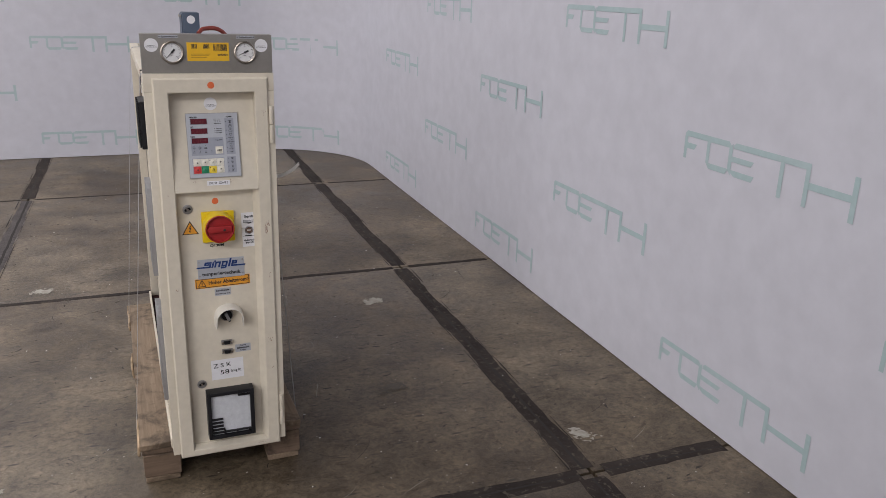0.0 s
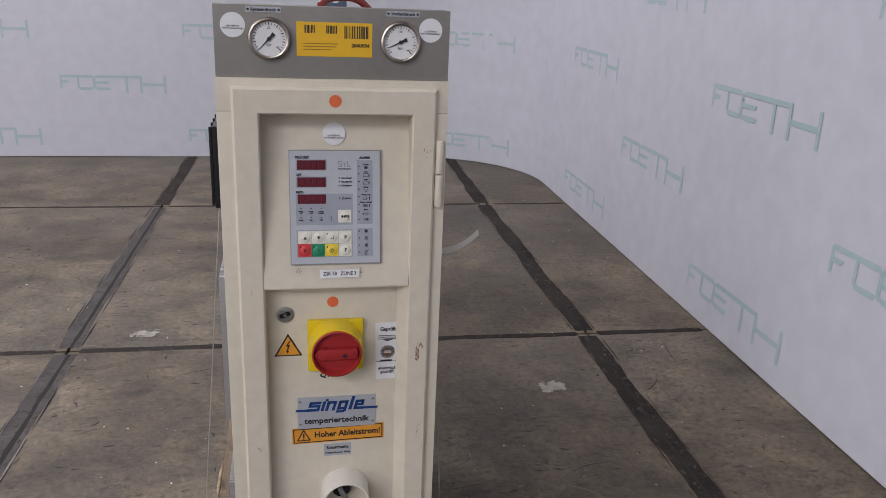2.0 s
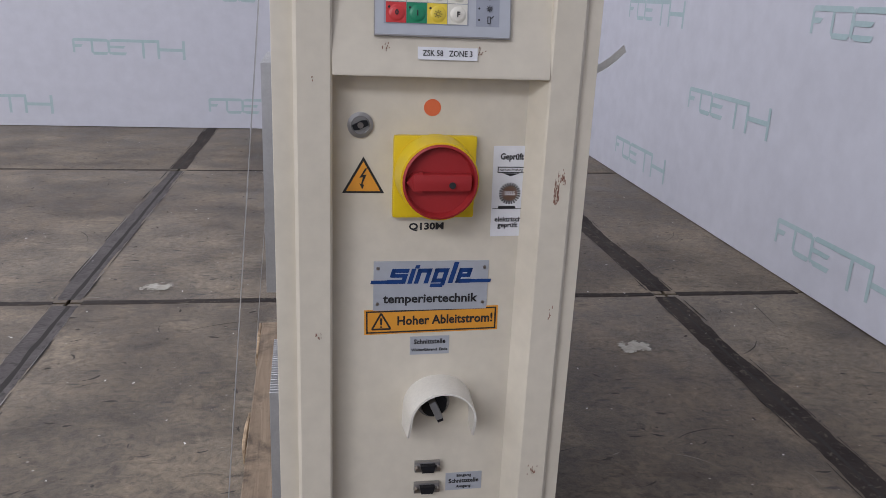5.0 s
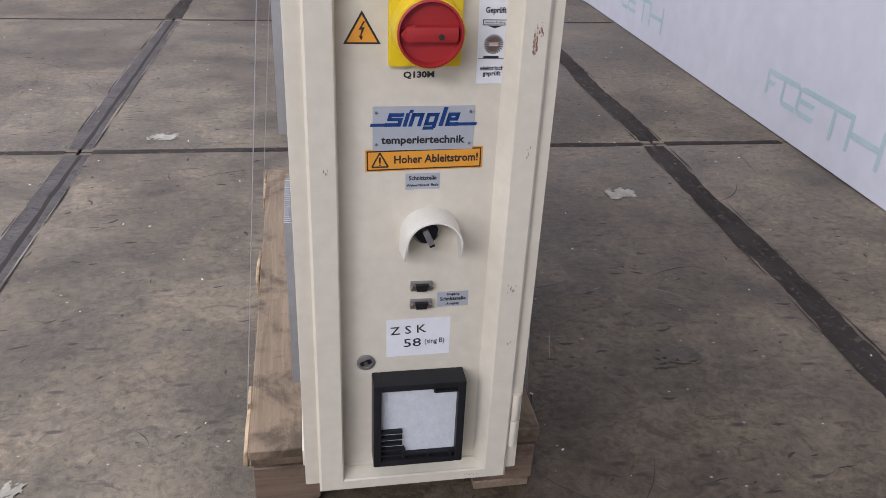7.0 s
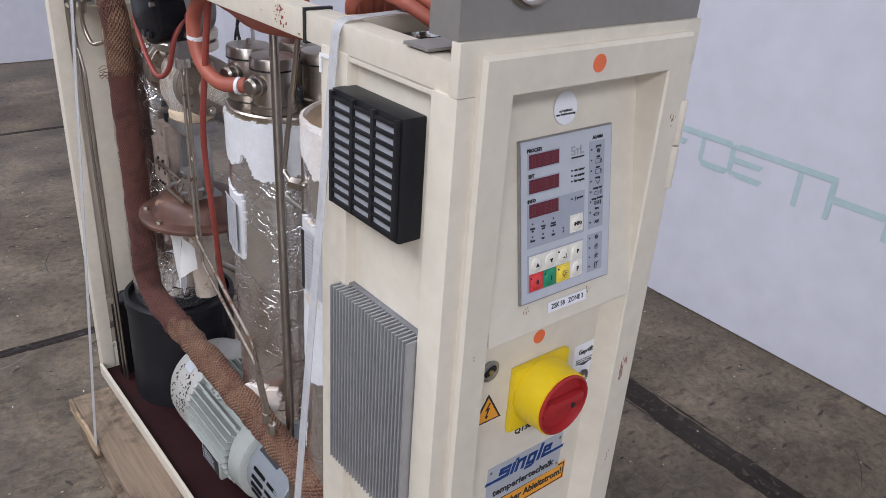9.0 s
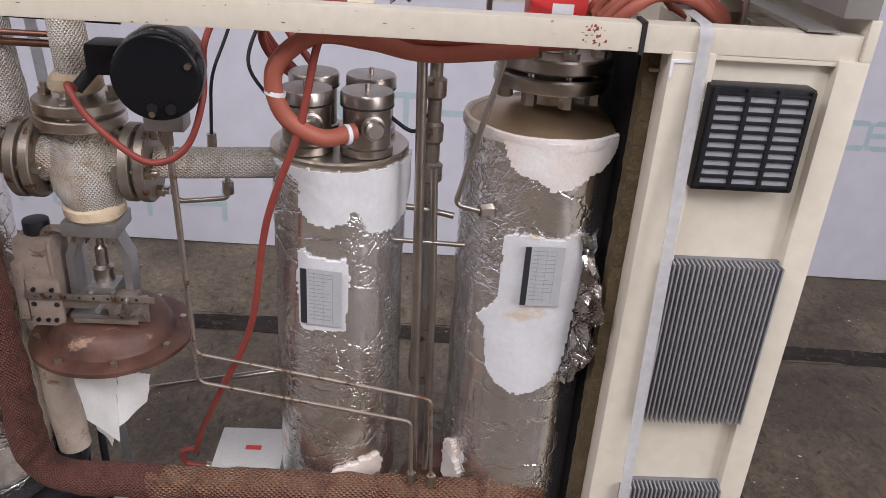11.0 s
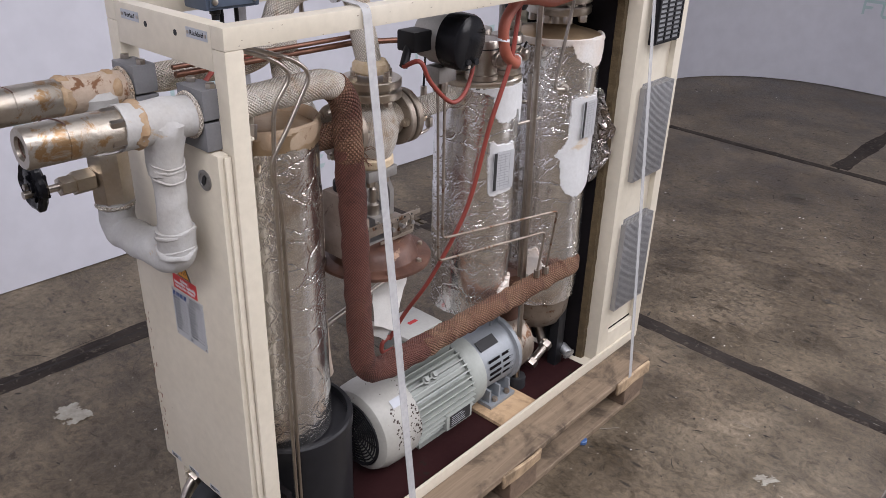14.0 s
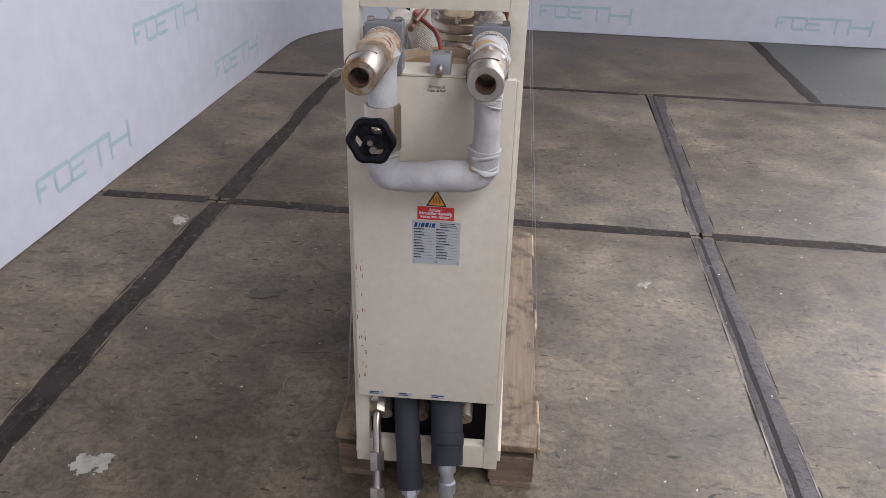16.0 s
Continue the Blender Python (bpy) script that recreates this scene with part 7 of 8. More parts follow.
pipe("link_tube", [(-0.02, 0.60, 0.905), (-0.03, 0.555, 0.905), (-0.04, 0.51, 0.90)], 0.005, M["steel"], label="short stainless tube")
pipe("link_tube", [(-0.05, 0.61, 0.86), (-0.05, 0.49, 0.855)], 0.004, M["steel"], label="short stainless tube")
part("regulator", add_lathe(B_(), [(0.0, 0.52), (0.022, 0.52), (0.024, 0.55), (0.020, 0.60), (0.022, 0.66), (0.016, 0.72), (0.016, 0.78), (0.0, 0.79)], (0.06, 0.545, 0), seg=22), M["iron"], unit, "dark iron fitting between the tanks")

# long wrapped pipe: white, then red-brown, then tan
full = rounded([(-0.106, 1.50, 1.090), (-0.112, 1.216, 1.098), (-0.117, 1.188, 0.415), (-0.117, 0.345, 0.405), (-0.02, 0.315, 0.395)], 0.075, 12)
fine = [full[0]]
for a, b in zip(full, full[1:]):
    n = max(1, int((b - a).length / 0.012))
    fine += [a.lerp(b, (q + 1) / n) for q in range(n)]
cut1 = next(i for i, p in enumerate(fine) if p.z < 1.075)
cut2 = next(i for i, p in enumerate(fine) if p.z < 0.955)
cut3 = next(i for i, p in enumerate(fine) if p.y < 0.985)
part("wrapped_pipe", add_tube(B_(), fine[:cut1 + 1], 0.0265, 22, 0.05), M["cloth"], unit, "pipe wrapped in white woven sleeve")
tan = part("wrapped_pipe", add_tube(B_(), fine[cut1 - 2:cut2 + 2], 0.0285, 22, 0.09), M["cloth_tan"], unit, "pipe wrapped in tan woven sleeve")
part("wrapped_pipe", add_tube(B_(), fine[cut2 - 1:cut3 + 1], 0.0280, 24, 0.17, freq=34), M["cloth_red"], unit, "pipe wrapped in red-brown woven sleeve")
part("wrapped_pipe", add_tube(B_(), fine[cut3 - 2:], 0.0275, 26, 0.28, freq=28), M["cloth_tan"], unit, "pipe wrapped in tan woven sleeve")
for y, r in ((0.83, 0.0285), (0.615, 0.0288), (0.435, 0.029)):
    part("seam", add_lathe(B_(), [(r - 0.003, -0.006), (r, -0.003), (r + 0.0012, 0.0), (r, 0.004), (r - 0.003, 0.008)], (-0.117, y, 0.409), (0, 1, 0.15), 26, jitter=0.004, freq=60), M["cloth_tan"], tan)
bm = B_()
rng = random.Random(2)
for i in range(9):
    a, z = rng.uniform(2.2, 4.4), 0.945 + rng.uniform(-0.012, 0.012)
    p = Vector((-0.115 + 0.026 * math.cos(a), 1.203 + 0.026 * math.sin(a), z))
    d = Vector((math.cos(a) + rng.uniform(-0.3, 0.3), math.sin(a) + rng.uniform(-0.3, 0.3), rng.uniform(-0.5, 0.4))).normalized()
    add_tube(bm, spline([p, p + d * 0.012, p + d * 0.022 + Vector((0, 0, -rng.uniform(0, 0.012)))], 3), 0.0009, 4)
part("frayed_strands", bm, M["cloth_tan"], tan, "frayed strands of the sleeve")
# sleeve hanging behind the valve, and a pale wrapped pipe under the actuator
part("wrapped_pipe", add_tube(B_(), spline([(0.062, 1.222, 1.16), (0.062, 1.216, 1.08), (0.05, 1.205, 1.02), (0.03, 1.19, 0.965)], 6), 0.029, 22, 0.07, step=0.01), M["cloth"], unit, "pipe wrapped in white woven sleeve")
part("wrapped_pipe", add_tube(B_(), spline([(0.02, 1.208, 0.72), (0.028, 1.205, 0.60), (0.03, 1.2, 0.48), (0.03, 1.19, 0.36)], 6), 0.029, 22, 0.10, step=0.01), M["rope_wrap"], unit, "pipe wrapped in pale stained cloth")
# upper pipe: from the rear clamp over the top to the valve
part("wrapped_pipe", add_tube(B_(), rounded([(0.097, 1.50, 1.100), (0.075, 1.255, 1.108), (0.045, 1.215, 1.238), (0.005, 1.085, 1.240), (CX, CY, 1.07)], 0.05, 10), 0.026, 22, 0.06, step=0.010), M["cloth"], unit, "pipe wrapped in white woven sleeve")
pipe("rod", [(0.05, 1.46, 1.112), (0.03, 1.06, 1.116), (-0.02, 0.98, 1.118)], 0.0058, M["copper_tube"], label="thin tarnished copper tube")
pipe("rod", [(0.06, 1.25, 1.150), (0.05, 1.02, 1.150)], 0.0045, M["blackplastic"], label="thin black rod")
pipe("rod", [(0.04, 1.47, 1.128), (0.02, 1.08, 1.132)], 0.0045, M["copper_tube"], label="thin tarnished copper tube")
pipe("rod", [(0.09, 1.24, 0.41), (0.10, 0.79, 0.50)], 0.0075, M["steel"], label="steel tube behind the valve")
pipe("rod", [(0.055, 1.15, 0.016), (0.055, 1.15, 0.42)], 0.007, M["blackplastic"], label="black upright")
st_ = pipe("sample_tube", [(0.0, 0.865, 0.945), (0.0, 0.865, 0.895), (0.0, 0.945, 0.885), (0.0, 0.955, 0.91)], 0.004, M["steel"], 0.012, "thin bent stainless tube")
part("union_nut", nut((0.0, 0.865, 0.902), (0.0, 0.865, 0.924), 0.009), M["steel"], st_)
part("probe", add_cyl(B_(), (0.0, 0.885, 0.965), (0.0, 0.885, 1.0), 0.0075, seg=6), M["steel"], unit, "small sensor probe")
pipe("probe_cable", [(0.0, 0.885, 1.0), (0.0, 0.88, 1.09), (0.02, 0.86, 1.14), (0.03, 0.84, 1.2)], 0.0025, M["rubber"], 0.04, "thin black cable")
for pts in ([(0.02, 1.468, 1.186), (-0.10, 1.455, 1.186), (-0.150, 1.40, 1.166), (-0.150, 1.362, 1.135), (-0.150, 1.404, 1.086), (-0.146, 1.409, 0.97), (-0.140, 1.406, 0.016)],
            [(0.02, 1.440, 1.180), (-0.10, 1.425, 1.182), (-0.150, 1.36, 1.160), (-0.150, 1.322, 1.130), (-0.150, 1.378, 1.045), (-0.148, 1.418, 0.99), (-0.140, 1.394, 0.90), (-0.136, 1.392, 0.016)]):
    pipe("drain_tube", pts, 0.0039, M["steel"], 0.022, "thin bent stainless tube")
du = pipe("drain_tube", [(-0.115, 1.42, 1.09), (-0.12, 1.44, 1.0), (-0.11, 1.42, 0.955), (-0.09, 1.40, 0.965)], 0.005, M["steel_warm"], 0.03, "thin bent tube")
part("union_nut", nut((-0.116, 1.425, 1.055), (-0.118, 1.43, 1.03), 0.009), M["steel"], du)

# red cables
def cable(pts, r, label="red silicone cable", mat=""):
    mat = mat or ("hose_orange" if r >= 0.0075 else "red_hose")
    return part("cable", add_tube(B_(), spline(pts, 10), r, 10), M[mat], unit, label)


cable([(-0.115, 0.64, 1.195), (-0.12, 0.70, 1.19), (-0.125, 0.734, 1.055), (-0.115, 0.785, 0.91), (-0.09, 0.822, 0.714), (-0.05, 0.894, 0.543), (0.0, 0.94, 0.43), (0.03, 0.965, 0.352)], 0.0055)
cable([(-0.09, 1.04, 1.085), (-0.13, 1.034, 1.10), (-0.135, 1.007, 1.055), (-0.135, 0.941, 1.002), (-0.13, 0.888, 1.022), (-0.12, 0.862, 1.09), (-0.07, 0.868, 1.15), (0.0, 0.86, 1.19)], 0.0048)
cable([(-0.105, 0.42, 1.178), (-0.11, 0.56, 1.165), (-0.115, 0.64, 1.178), (-0.12, 0.712, 1.182), (-0.125, 0.764, 1.138), (-0.125, 0.755, 1.077), (-0.115, 0.706, 1.042), (-0.085, 0.662, 1.043)], 0.0125)
for i in range(3):
    dz = 0.012 * i
    cable([(0.085 - 0.01 * i, 0.715, 1.04), (0.075, 0.80, 1.10 + dz), (0.0, 0.79, 1.17 + dz * 0.5), (-0.105, 0.62, 1.170 + dz), (-0.10 - 0.006 * i, 0.48, 1.172 + dz), (-0.10, 0.36, 1.186 + dz)], 0.006)
cable([(0.047, 0.735, 1.10), (0.06, 0.78, 1.17), (0.04, 0.70, 1.20), (-0.03, 0.56, 1.19)], 0.006)
part("cable_tie", add_lathe(B_(), [(0.0132, -0.003), (0.0146, -0.003), (0.0146, 0.003), (0.0132, 0.003)], (-0.124, 0.765, 1.105), (0.05, -0.2, 1), 18), M["white"], unit, "white cable tie")
part("cable_tie", add_lathe(B_(), [(0.0132, -0.003), (0.0146, -0.003), (0.0146, 0.003), (0.0132, 0.003)], (-0.093, 0.672, 1.041), (0.5, -0.8, 0), 18), M["white"], unit, "white cable tie")
for i in range(5):
    dx, dz = 0.022 * i, 0.006 * (i % 2)
    cable([(-0.100 + dx, 0.322 + 0.004 * i, 1.215), (-0.112 + dx, 0.300 + 0.004 * i, 1.240 + dz), (-0.108 + dx, 0.268 + 0.003 * i, 1.256 + dz), (-0.095 + dx, 0.222 - 0.004 * i, 1.250 + dz), (-0.06 + dx, 0.178 - 0.01 * i, 1.222), (0.0 + dx * 0.6, 0.135 - 0.006 * i, 1.190)], 0.0085)
cable([(0.05, 0.40, 1.215), (0.04, 0.36, 1.246), (0.02, 0.31, 1.275), (0.03, 0.25, 1.262), (0.06, 0.18, 1.2)], 0.0085)
cable([(0.03, 0.62, 1.238), (0.0, 0.50, 1.246), (-0.06, 0.43, 1.244), (-0.09, 0.38, 1.25), (-0.06, 0.32, 1.25)], 0.003, "thin black cable", "rubber")
cable([(-0.02, 0.06, 1.36), (0.0, 0.08, 1.372), (0.05, 0.10, 1.365), (0.10, 0.12, 1.30), (0.12, 0.2, 1.24)], 0.006)
cable([(-0.04, 0.56, 1.06), (-0.03, 0.58, 1.03), (-0.02, 0.63, 1.06)], 0.003, "thin black cable", "rubber")
cable([(0.03, 0.80, 1.19), (-0.02, 0.82, 1.12), (-0.03, 0.79, 1.07), (-0.045, 0.765, 1.05)], 0.0028, "thin black cable", "rubber")
rb = part("relay_box", add_box(B_(), -0.04, 0.03, 0.345, 0.425, 1.2005, 1.2375, 0.004), M["signred"], unit, "red plastic relay box")
sticker("sticker", rect(0.03, 0.014), M["white"], rb, at(LEFT, -0.0401, 0.38, 1.220))
pipe("bow_handle", [(-0.02, 0.118, 1.169), (-0.02, 0.118, 1.254), (0.05, 0.165, 1.262), (0.05, 0.165, 1.169)], 0.004, M["steel"], 0.015, "bent wire handle")
part("foil_tube", add_tube(B_(), spline([(0.03, 1.12, 1.222), (0.02, 1.02, 1.236), (0.015, 0.95, 1.256), (0.015, 0.89, 1.262), (0.02, 0.83, 1.244), (0.03, 0.77, 1.222)], 8), 0.023, 30, 0.22, step=0.006, freq=26), M["foil"], unit, "hose wrapped in crumpled foil over the pipes")
bm = B_()
g = [[bm.verts.new((-0.02 + 0.10 * i / 9, 0.45 + 0.17 * j / 19, 1.252 - 0.04 * j / 19 + 0.012 * noise.noise(Vector((i * 0.7, j * 0.6, 3))))) for i in range(10)] for j in range(20)]
for r0, r1 in zip(g, g[1:]):
    for a in range(9):
        bm.faces.new((r0[a], r0[a + 1], r1[a + 1], r1[a]))
bmesh.ops.solidify(bm, geom=bm.faces[:], thickness=0.0015)
part("foil_sheet", bm, M["foil"], unit, "loose crumpled sheet of foil by the cables", 25)
box_part("bracket", -0.150, -0.147, 0.635, 0.668, 1.2312, 1.292, M["cream2"], unit, 0.001, "cream upright bracket on the rail")
pipe("vent_tube", [(0.10, 1.14, 1.16), (0.10, 1.14, 1.248), (0.10, 0.47, 1.248), (0.10, 0.47, 1.19)], 0.0048, M["steel"], 0.025, "long bent stainless tube")
pipe("support_bar", [(-0.144, 0.80, 1.212), (0.144, 0.80, 1.212)], 0.006, M["zinc"], label="cross bar under the foil")

# actuator on top at the rear
ta = part("damper_motor", add_box(B_(), 0.037, 0.108, 1.282, 1.394, 1.212, 1.374, 0.007), M["blue_box"], unit, "blue-grey actuator housing over the rear pipes")
part("front_cover", add_box(B_(), 0.0335, 0.037, 1.288, 1.388, 1.218, 1.368, 0.002), M["blue_box"], ta)
for y in (1.297, 1.379):
    for z in (1.228, 1.358):
        part("screw", add_cyl(B_(), (0.0345, y, z), (0.0295, y, z), 0.0058, seg=12, bev=0.001), M["steel"], ta)
for y in (1.312, 1.344):
    part("support_rod", add_cyl(B_(), (0.07, y, 1.118), (0.07, y, 1.213), 0.0042, seg=10), M["blackplastic"], ta)
part("cable_gland", add_lathe(B_(), [(0.0, 0), (0.010, 0), (0.010, 0.008), (0.007, 0.009), (0.007, 0.018), (0.0, 0.018)], (0.055, 1.366, 1.212), (0, 0, -1), 14), M["blackplastic"], ta)
sticker("round_sticker", disc(0.017, 24), M["white"], ta, at(FRONT, 0.072, 1.282, 1.345))

# ---- pump and motor ----
PX_, PZ = -0.006, 0.165
cowl = part("motor_cowl", add_lathe(B_(), [(0.0, -0.01), (0.112, -0.01), (0.1175, 0.0), (0.119, 0.05), (0.117, 0.085), (0.108, 0.108), (0.088, 0.118), (0.0, 0.12)], (PX_, 1.005, PZ), (0, 1, 0), 56), M["motor_cowl"], unit, "rust-speckled fan cowl of the pump motor")
guard = part("fan_guard", add_tube(B_(), [(PX_ + 0.088 * math.cos(a / 32 * 2 * math.pi), 1.1255, PZ + 0.088 * math.sin(a / 32 * 2 * math.pi)) for a in range(33)], 0.003, 6, cap=False), M["blackplastic"], cowl, "black wire fan guard")
for i in range(9):
    part("ring", add_tube(B_(), [(PX_ + (0.02 + 0.008 * i) * math.cos(a / 24 * 2 * math.pi), 1.1255, PZ + (0.02 + 0.008 * i) * math.sin(a / 24 * 2 * math.pi)) for a in range(25)], 0.0022, 5, cap=False), M["blackplastic"], guard)
for i in range(6):
    a = i * math.pi / 6
    part("spoke", add_cyl(B_(), (PX_ + 0.086 * math.cos(a), 1.1255, PZ + 0.086 * math.sin(a)), (PX_ - 0.086 * math.cos(a), 1.1255, PZ - 0.086 * math.sin(a)), 0.0022, seg=5), M["blackplastic"], guard)
sticker("sticker", rect(0.036, 0.022), M["plate"], cowl, at(LEFT, PX_ - 0.075, 1.05, PZ + 0.093) @ pose(0, 0, 0, -52, 0, 0), 0.0006)
bm = B_()
rng = random.Random(12)
for i in range(150):
    a, y = math.pi - abs(rng.gauss(0, 0.75)) + 0.1, 1.0 + rng.uniform(0.0, 0.083)
    rr = 0.1185 + 0.0006 if y < 1.05 else 0.1178
    q = rng.uniform(0.0008, 0.0034)
    m = Matrix.Translation((PX_, y, PZ)) @ Matrix.Rotation(-a, 4, "Y") @ Matrix.Translation((rr, 0, 0)) @ Matrix.Rotation(math.pi / 2, 4, "Y")
    add_prism(bm, [(x * q * rng.uniform(0.7, 1.2), yy * q * rng.uniform(0.7, 1.3)) for x, yy in disc(1, 7)], m, 0.0004)
tagged(part("rust_chip", bm, plain("dark_rust_chip", (0.045, 0.028, 0.022), 0.7), cowl, "dark rust chips in the paint", 0), kind="stuff")
motor = part("pump_motor", add_cyl(B_(), (PX_, 0.785, PZ), (PX_, 0.998, PZ), 0.094, seg=48), M["motor"], unit, "grey-green finned electric motor")
for i in range(40):
    a = 2 * math.pi * i / 40
    if -2.1 < math.atan2(math.sin(a), math.cos(a)) < -1.05:
        continue
    m = Matrix.Translation((PX_, 0, PZ)) @ Matrix.Rotation(-a, 4, "Y")
    part("fin", add_box(B_(), 0.092, 0.1165, 0.79, 0.998, -0.0016, 0.0016, 0.0005, m), M["motor"], motor)
part("end_shield", add_lathe(B_(), [(0.0, 0.0), (0.100, 0.0), (0.108, 0.006), (0.112, 0.05), (0.105, 0.062), (0.0, 0.062)], (PX_, 0.725, PZ), (0, 1, 0), 48), M["motor"], motor)
bm = B_()
add_box(bm, PX_ - 0.118, PX_ - 0.094, 0.805, 0.905, PZ - 0.06, PZ - 0.012, 0.003)
sb = part("name_plate_base", bm, M["motor"], motor)
nm = part("name_plate", add_box(B_(), PX_ - 0.1195, PX_ - 0.118, 0.815, 0.895, PZ - 0.055, PZ - 0.017), M["black"], motor, "black motor name plate")
part("print", bars(B_(), at(LEFT, PX_ - 0.1196, 0.855, PZ - 0.036), -0.034, 0.012, 0.066, 5, 0.0062, 0.0018, 3), M["plate"], motor, smooth=0)
for y in (0.905, 0.935):
    pl_ = add_lathe(B_(), [(0.0, 0), (0.011, 0), (0.011, 0.008), (0.007, 0.010), (0.007, 0.018), (0.0, 0.018)], (PX_ - 0.062, y, PZ + 0.088), (-0.5, 0, 0.7), 14)
    part("plug", pl_, M["motor"], motor)
tb = part("terminal_box", add_box(B_(), 0.0, 0.105, 0.805, 0.925, 0.275, 0.335, 0.006), M["motor"], unit, "grey motor terminal box")
part("cover", add_box(B_(), -0.004, 0.109, 0.80, 0.93, 0.335, 0.348, 0.005), surface("pale_grey_cover", (0.60, 0.60, 0.57), (0.54, 0.54, 0.51), 9, 0.5), tb, "pale grey lid")
sticker("sticker", rect(0.03, 0.012), M["signred"], tb, Matrix.Translation((0.05, 0.86, 0.348)) @ Matrix.Rotation(math.pi / 2, 4, "Z"), 0.0006, "small red sticker")
part("cable_gland", add_lathe(B_(), [(0.0, 0), (0.013, 0), (0.013, 0.010), (0.010, 0.011), (0.010, 0.026), (0.0, 0.026)], (0.035, 0.925, 0.305), (0, 1, 0.25), 16), M["steel"], tb)
cable([(0.035, 0.95, 0.312), (0.035, 0.985, 0.318), (0.03, 0.99, 0.35), (0.03, 0.965, 0.36)], 0.0055)
lan = part("pump_lantern", add_lathe(B_(), [(0.0, 0.0), (0.103, 0.0), (0.106, 0.003), (0.106, 0.016), (0.096, 0.02), (0.092, 0.10), (0.092, 0.165), (0.100, 0.172), (0.103, 0.178), (0.103, 0.196), (0.0, 0.197)], (PX_, 0.566, PZ), (0, 1, 0), 52), M["pump"], unit, "silver-grey pump lantern with cooling slots")
for i, a in enumerate((-0.16, 0.04, 0.24, 0.44)):
    for y0, y1 in ((0.598, 0.640), (0.652, 0.698)):
        an = math.pi - a
        m = Matrix.Translation((PX_, 0, PZ)) @ Matrix.Rotation(-an, 4, "Y")
        part("slot", add_box(B_(), 0.0905, 0.0945, y0, y1, -0.0028, 0.0028, 0.0012, m), M["board_gap_black"], lan)
np2 = part("name_plate", add_box(B_(), 0.0935, 0.0955, 0.635, 0.71, -0.016, 0.016, 0, Matrix.Translation((PX_, 0, PZ)) @ Matrix.Rotation(-2.15, 4, "Y")), M["black"], lan, "black name plate")
part("lifting_eye", add_tube(B_(), spline([(PX_ - 0.02, 0.583, PZ + 0.10), (PX_ - 0.02, 0.588, PZ + 0.118), (PX_ - 0.02, 0.613, PZ + 0.118), (PX_ - 0.02, 0.62, PZ + 0.098)], 6), 0.004, 8), M["pump"], lan)
pp = part("pump_housing", add_lathe(B_(), [(0.0, 0.0), (0.055, 0.0), (0.07, 0.01), (0.088, 0.018), (0.092, 0.05), (0.086, 0.078), (0.098, 0.082), (0.098, 0.098), (0.0, 0.098)], (PX_, 0.470, PZ - 0.005), (0, 1, 0), 44), M["iron"], unit, "cast pump housing")
for i in range(8):
    a = 2 * math.pi * i / 8
    part("bolt", add_cyl(B_(), (PX_ + 0.09 * math.cos(a), 0.548, PZ - 0.005 + 0.09 * math.sin(a)), (PX_ + 0.09 * math.cos(a), 0.583, PZ - 0.005 + 0.09 * math.sin(a)), 0.006, seg=6), M["steel"], pp)
part("outlet", add_lathe(B_(), [(0.0, 0.0), (0.034, 0.0), (0.034, 0.09), (0.058, 0.094), (0.060, 0.11), (0.055, 0.115), (0.036, 0.118), (0.036, 0.16), (0.0, 0.16)], (PX_, 0.516, 0.235), (0, 0, 1), 36), M["rust"], pp, "rusty outlet flange")
part("inlet", add_lathe(B_(), [(0.0, 0.0), (0.03, 0.0), (0.03, 0.05), (0.0, 0.05)], (PX_, 0.471, PZ - 0.005), (0, -1, 0), 28), M["rust"], pp)
ft = part("pump_foot", add_box(B_(), PX_ - 0.10, PX_ + 0.10, 0.585, 0.695, 0.0485, 0.060, 0.002), M["pump"], unit, "cast pump foot")
for y in (0.595, 0.64, 0.682):
    part("web", add_box(B_(), PX_ - 0.085, PX_ + 0.085, y - 0.004, y + 0.004, 0.058, 0.10, 0.001), M["pump"], ft)
for x in (-0.088, 0.088):
    for y in (0.61, 0.665):
        part("bolt", add_cyl(B_(), (PX_ + x, y, 0.060), (PX_ + x, y, 0.072), 0.0085, seg=6, bev=0.001), M["iron"], ft)
box_part("motor_foot", PX_ - 0.06, PX_ + 0.06, 0.82, 0.95, 0.0145, 0.078, M["motor"], unit, 0.004)
wb = thing("wooden_block", add_box(B_(), -0.176, 0.12, 0.565, 0.725, 0.0145, 0.048, 0.002), M["wood_new"], "raw pine board under the pump foot on the tray", "wood block")
wb.matrix_world = MACHINE
# small valves by the cabinet
bl = part("ball_valve", add_cyl(B_(), (-0.075, 0.465, 0.085), (-0.075, 0.40, 0.115), 0.013, seg=14, bev=0.002), M["steel"], unit, "small steel ball valve")
part("hex_end", nut((-0.075, 0.405, 0.112), (-0.075, 0.385, 0.121), 0.018), M["steel"], bl)
part("hex_end", nut((-0.075, 0.475, 0.080), (-0.075, 0.455, 0.089), 0.018), M["steel"], bl)
part("stub", add_cyl(B_(), (-0.075, 0.535, 0.0145), (-0.075, 0.535, 0.075), 0.026, seg=20, bev=0.005), M["rubber"], unit, "black rubber pipe foot")
part("bracket_post", add_box(B_(), -0.10, -0.07, 0.335, 0.372, 0.0145, 0.33, 0.003), M["blackplastic"], unit, "black upright bracket")
part("bracket_post", add_box(B_(), 0.02, 0.045, 0.42, 0.45, 0.0145, 0.20, 0.003), M["blackplastic"], unit, "black upright bracket")
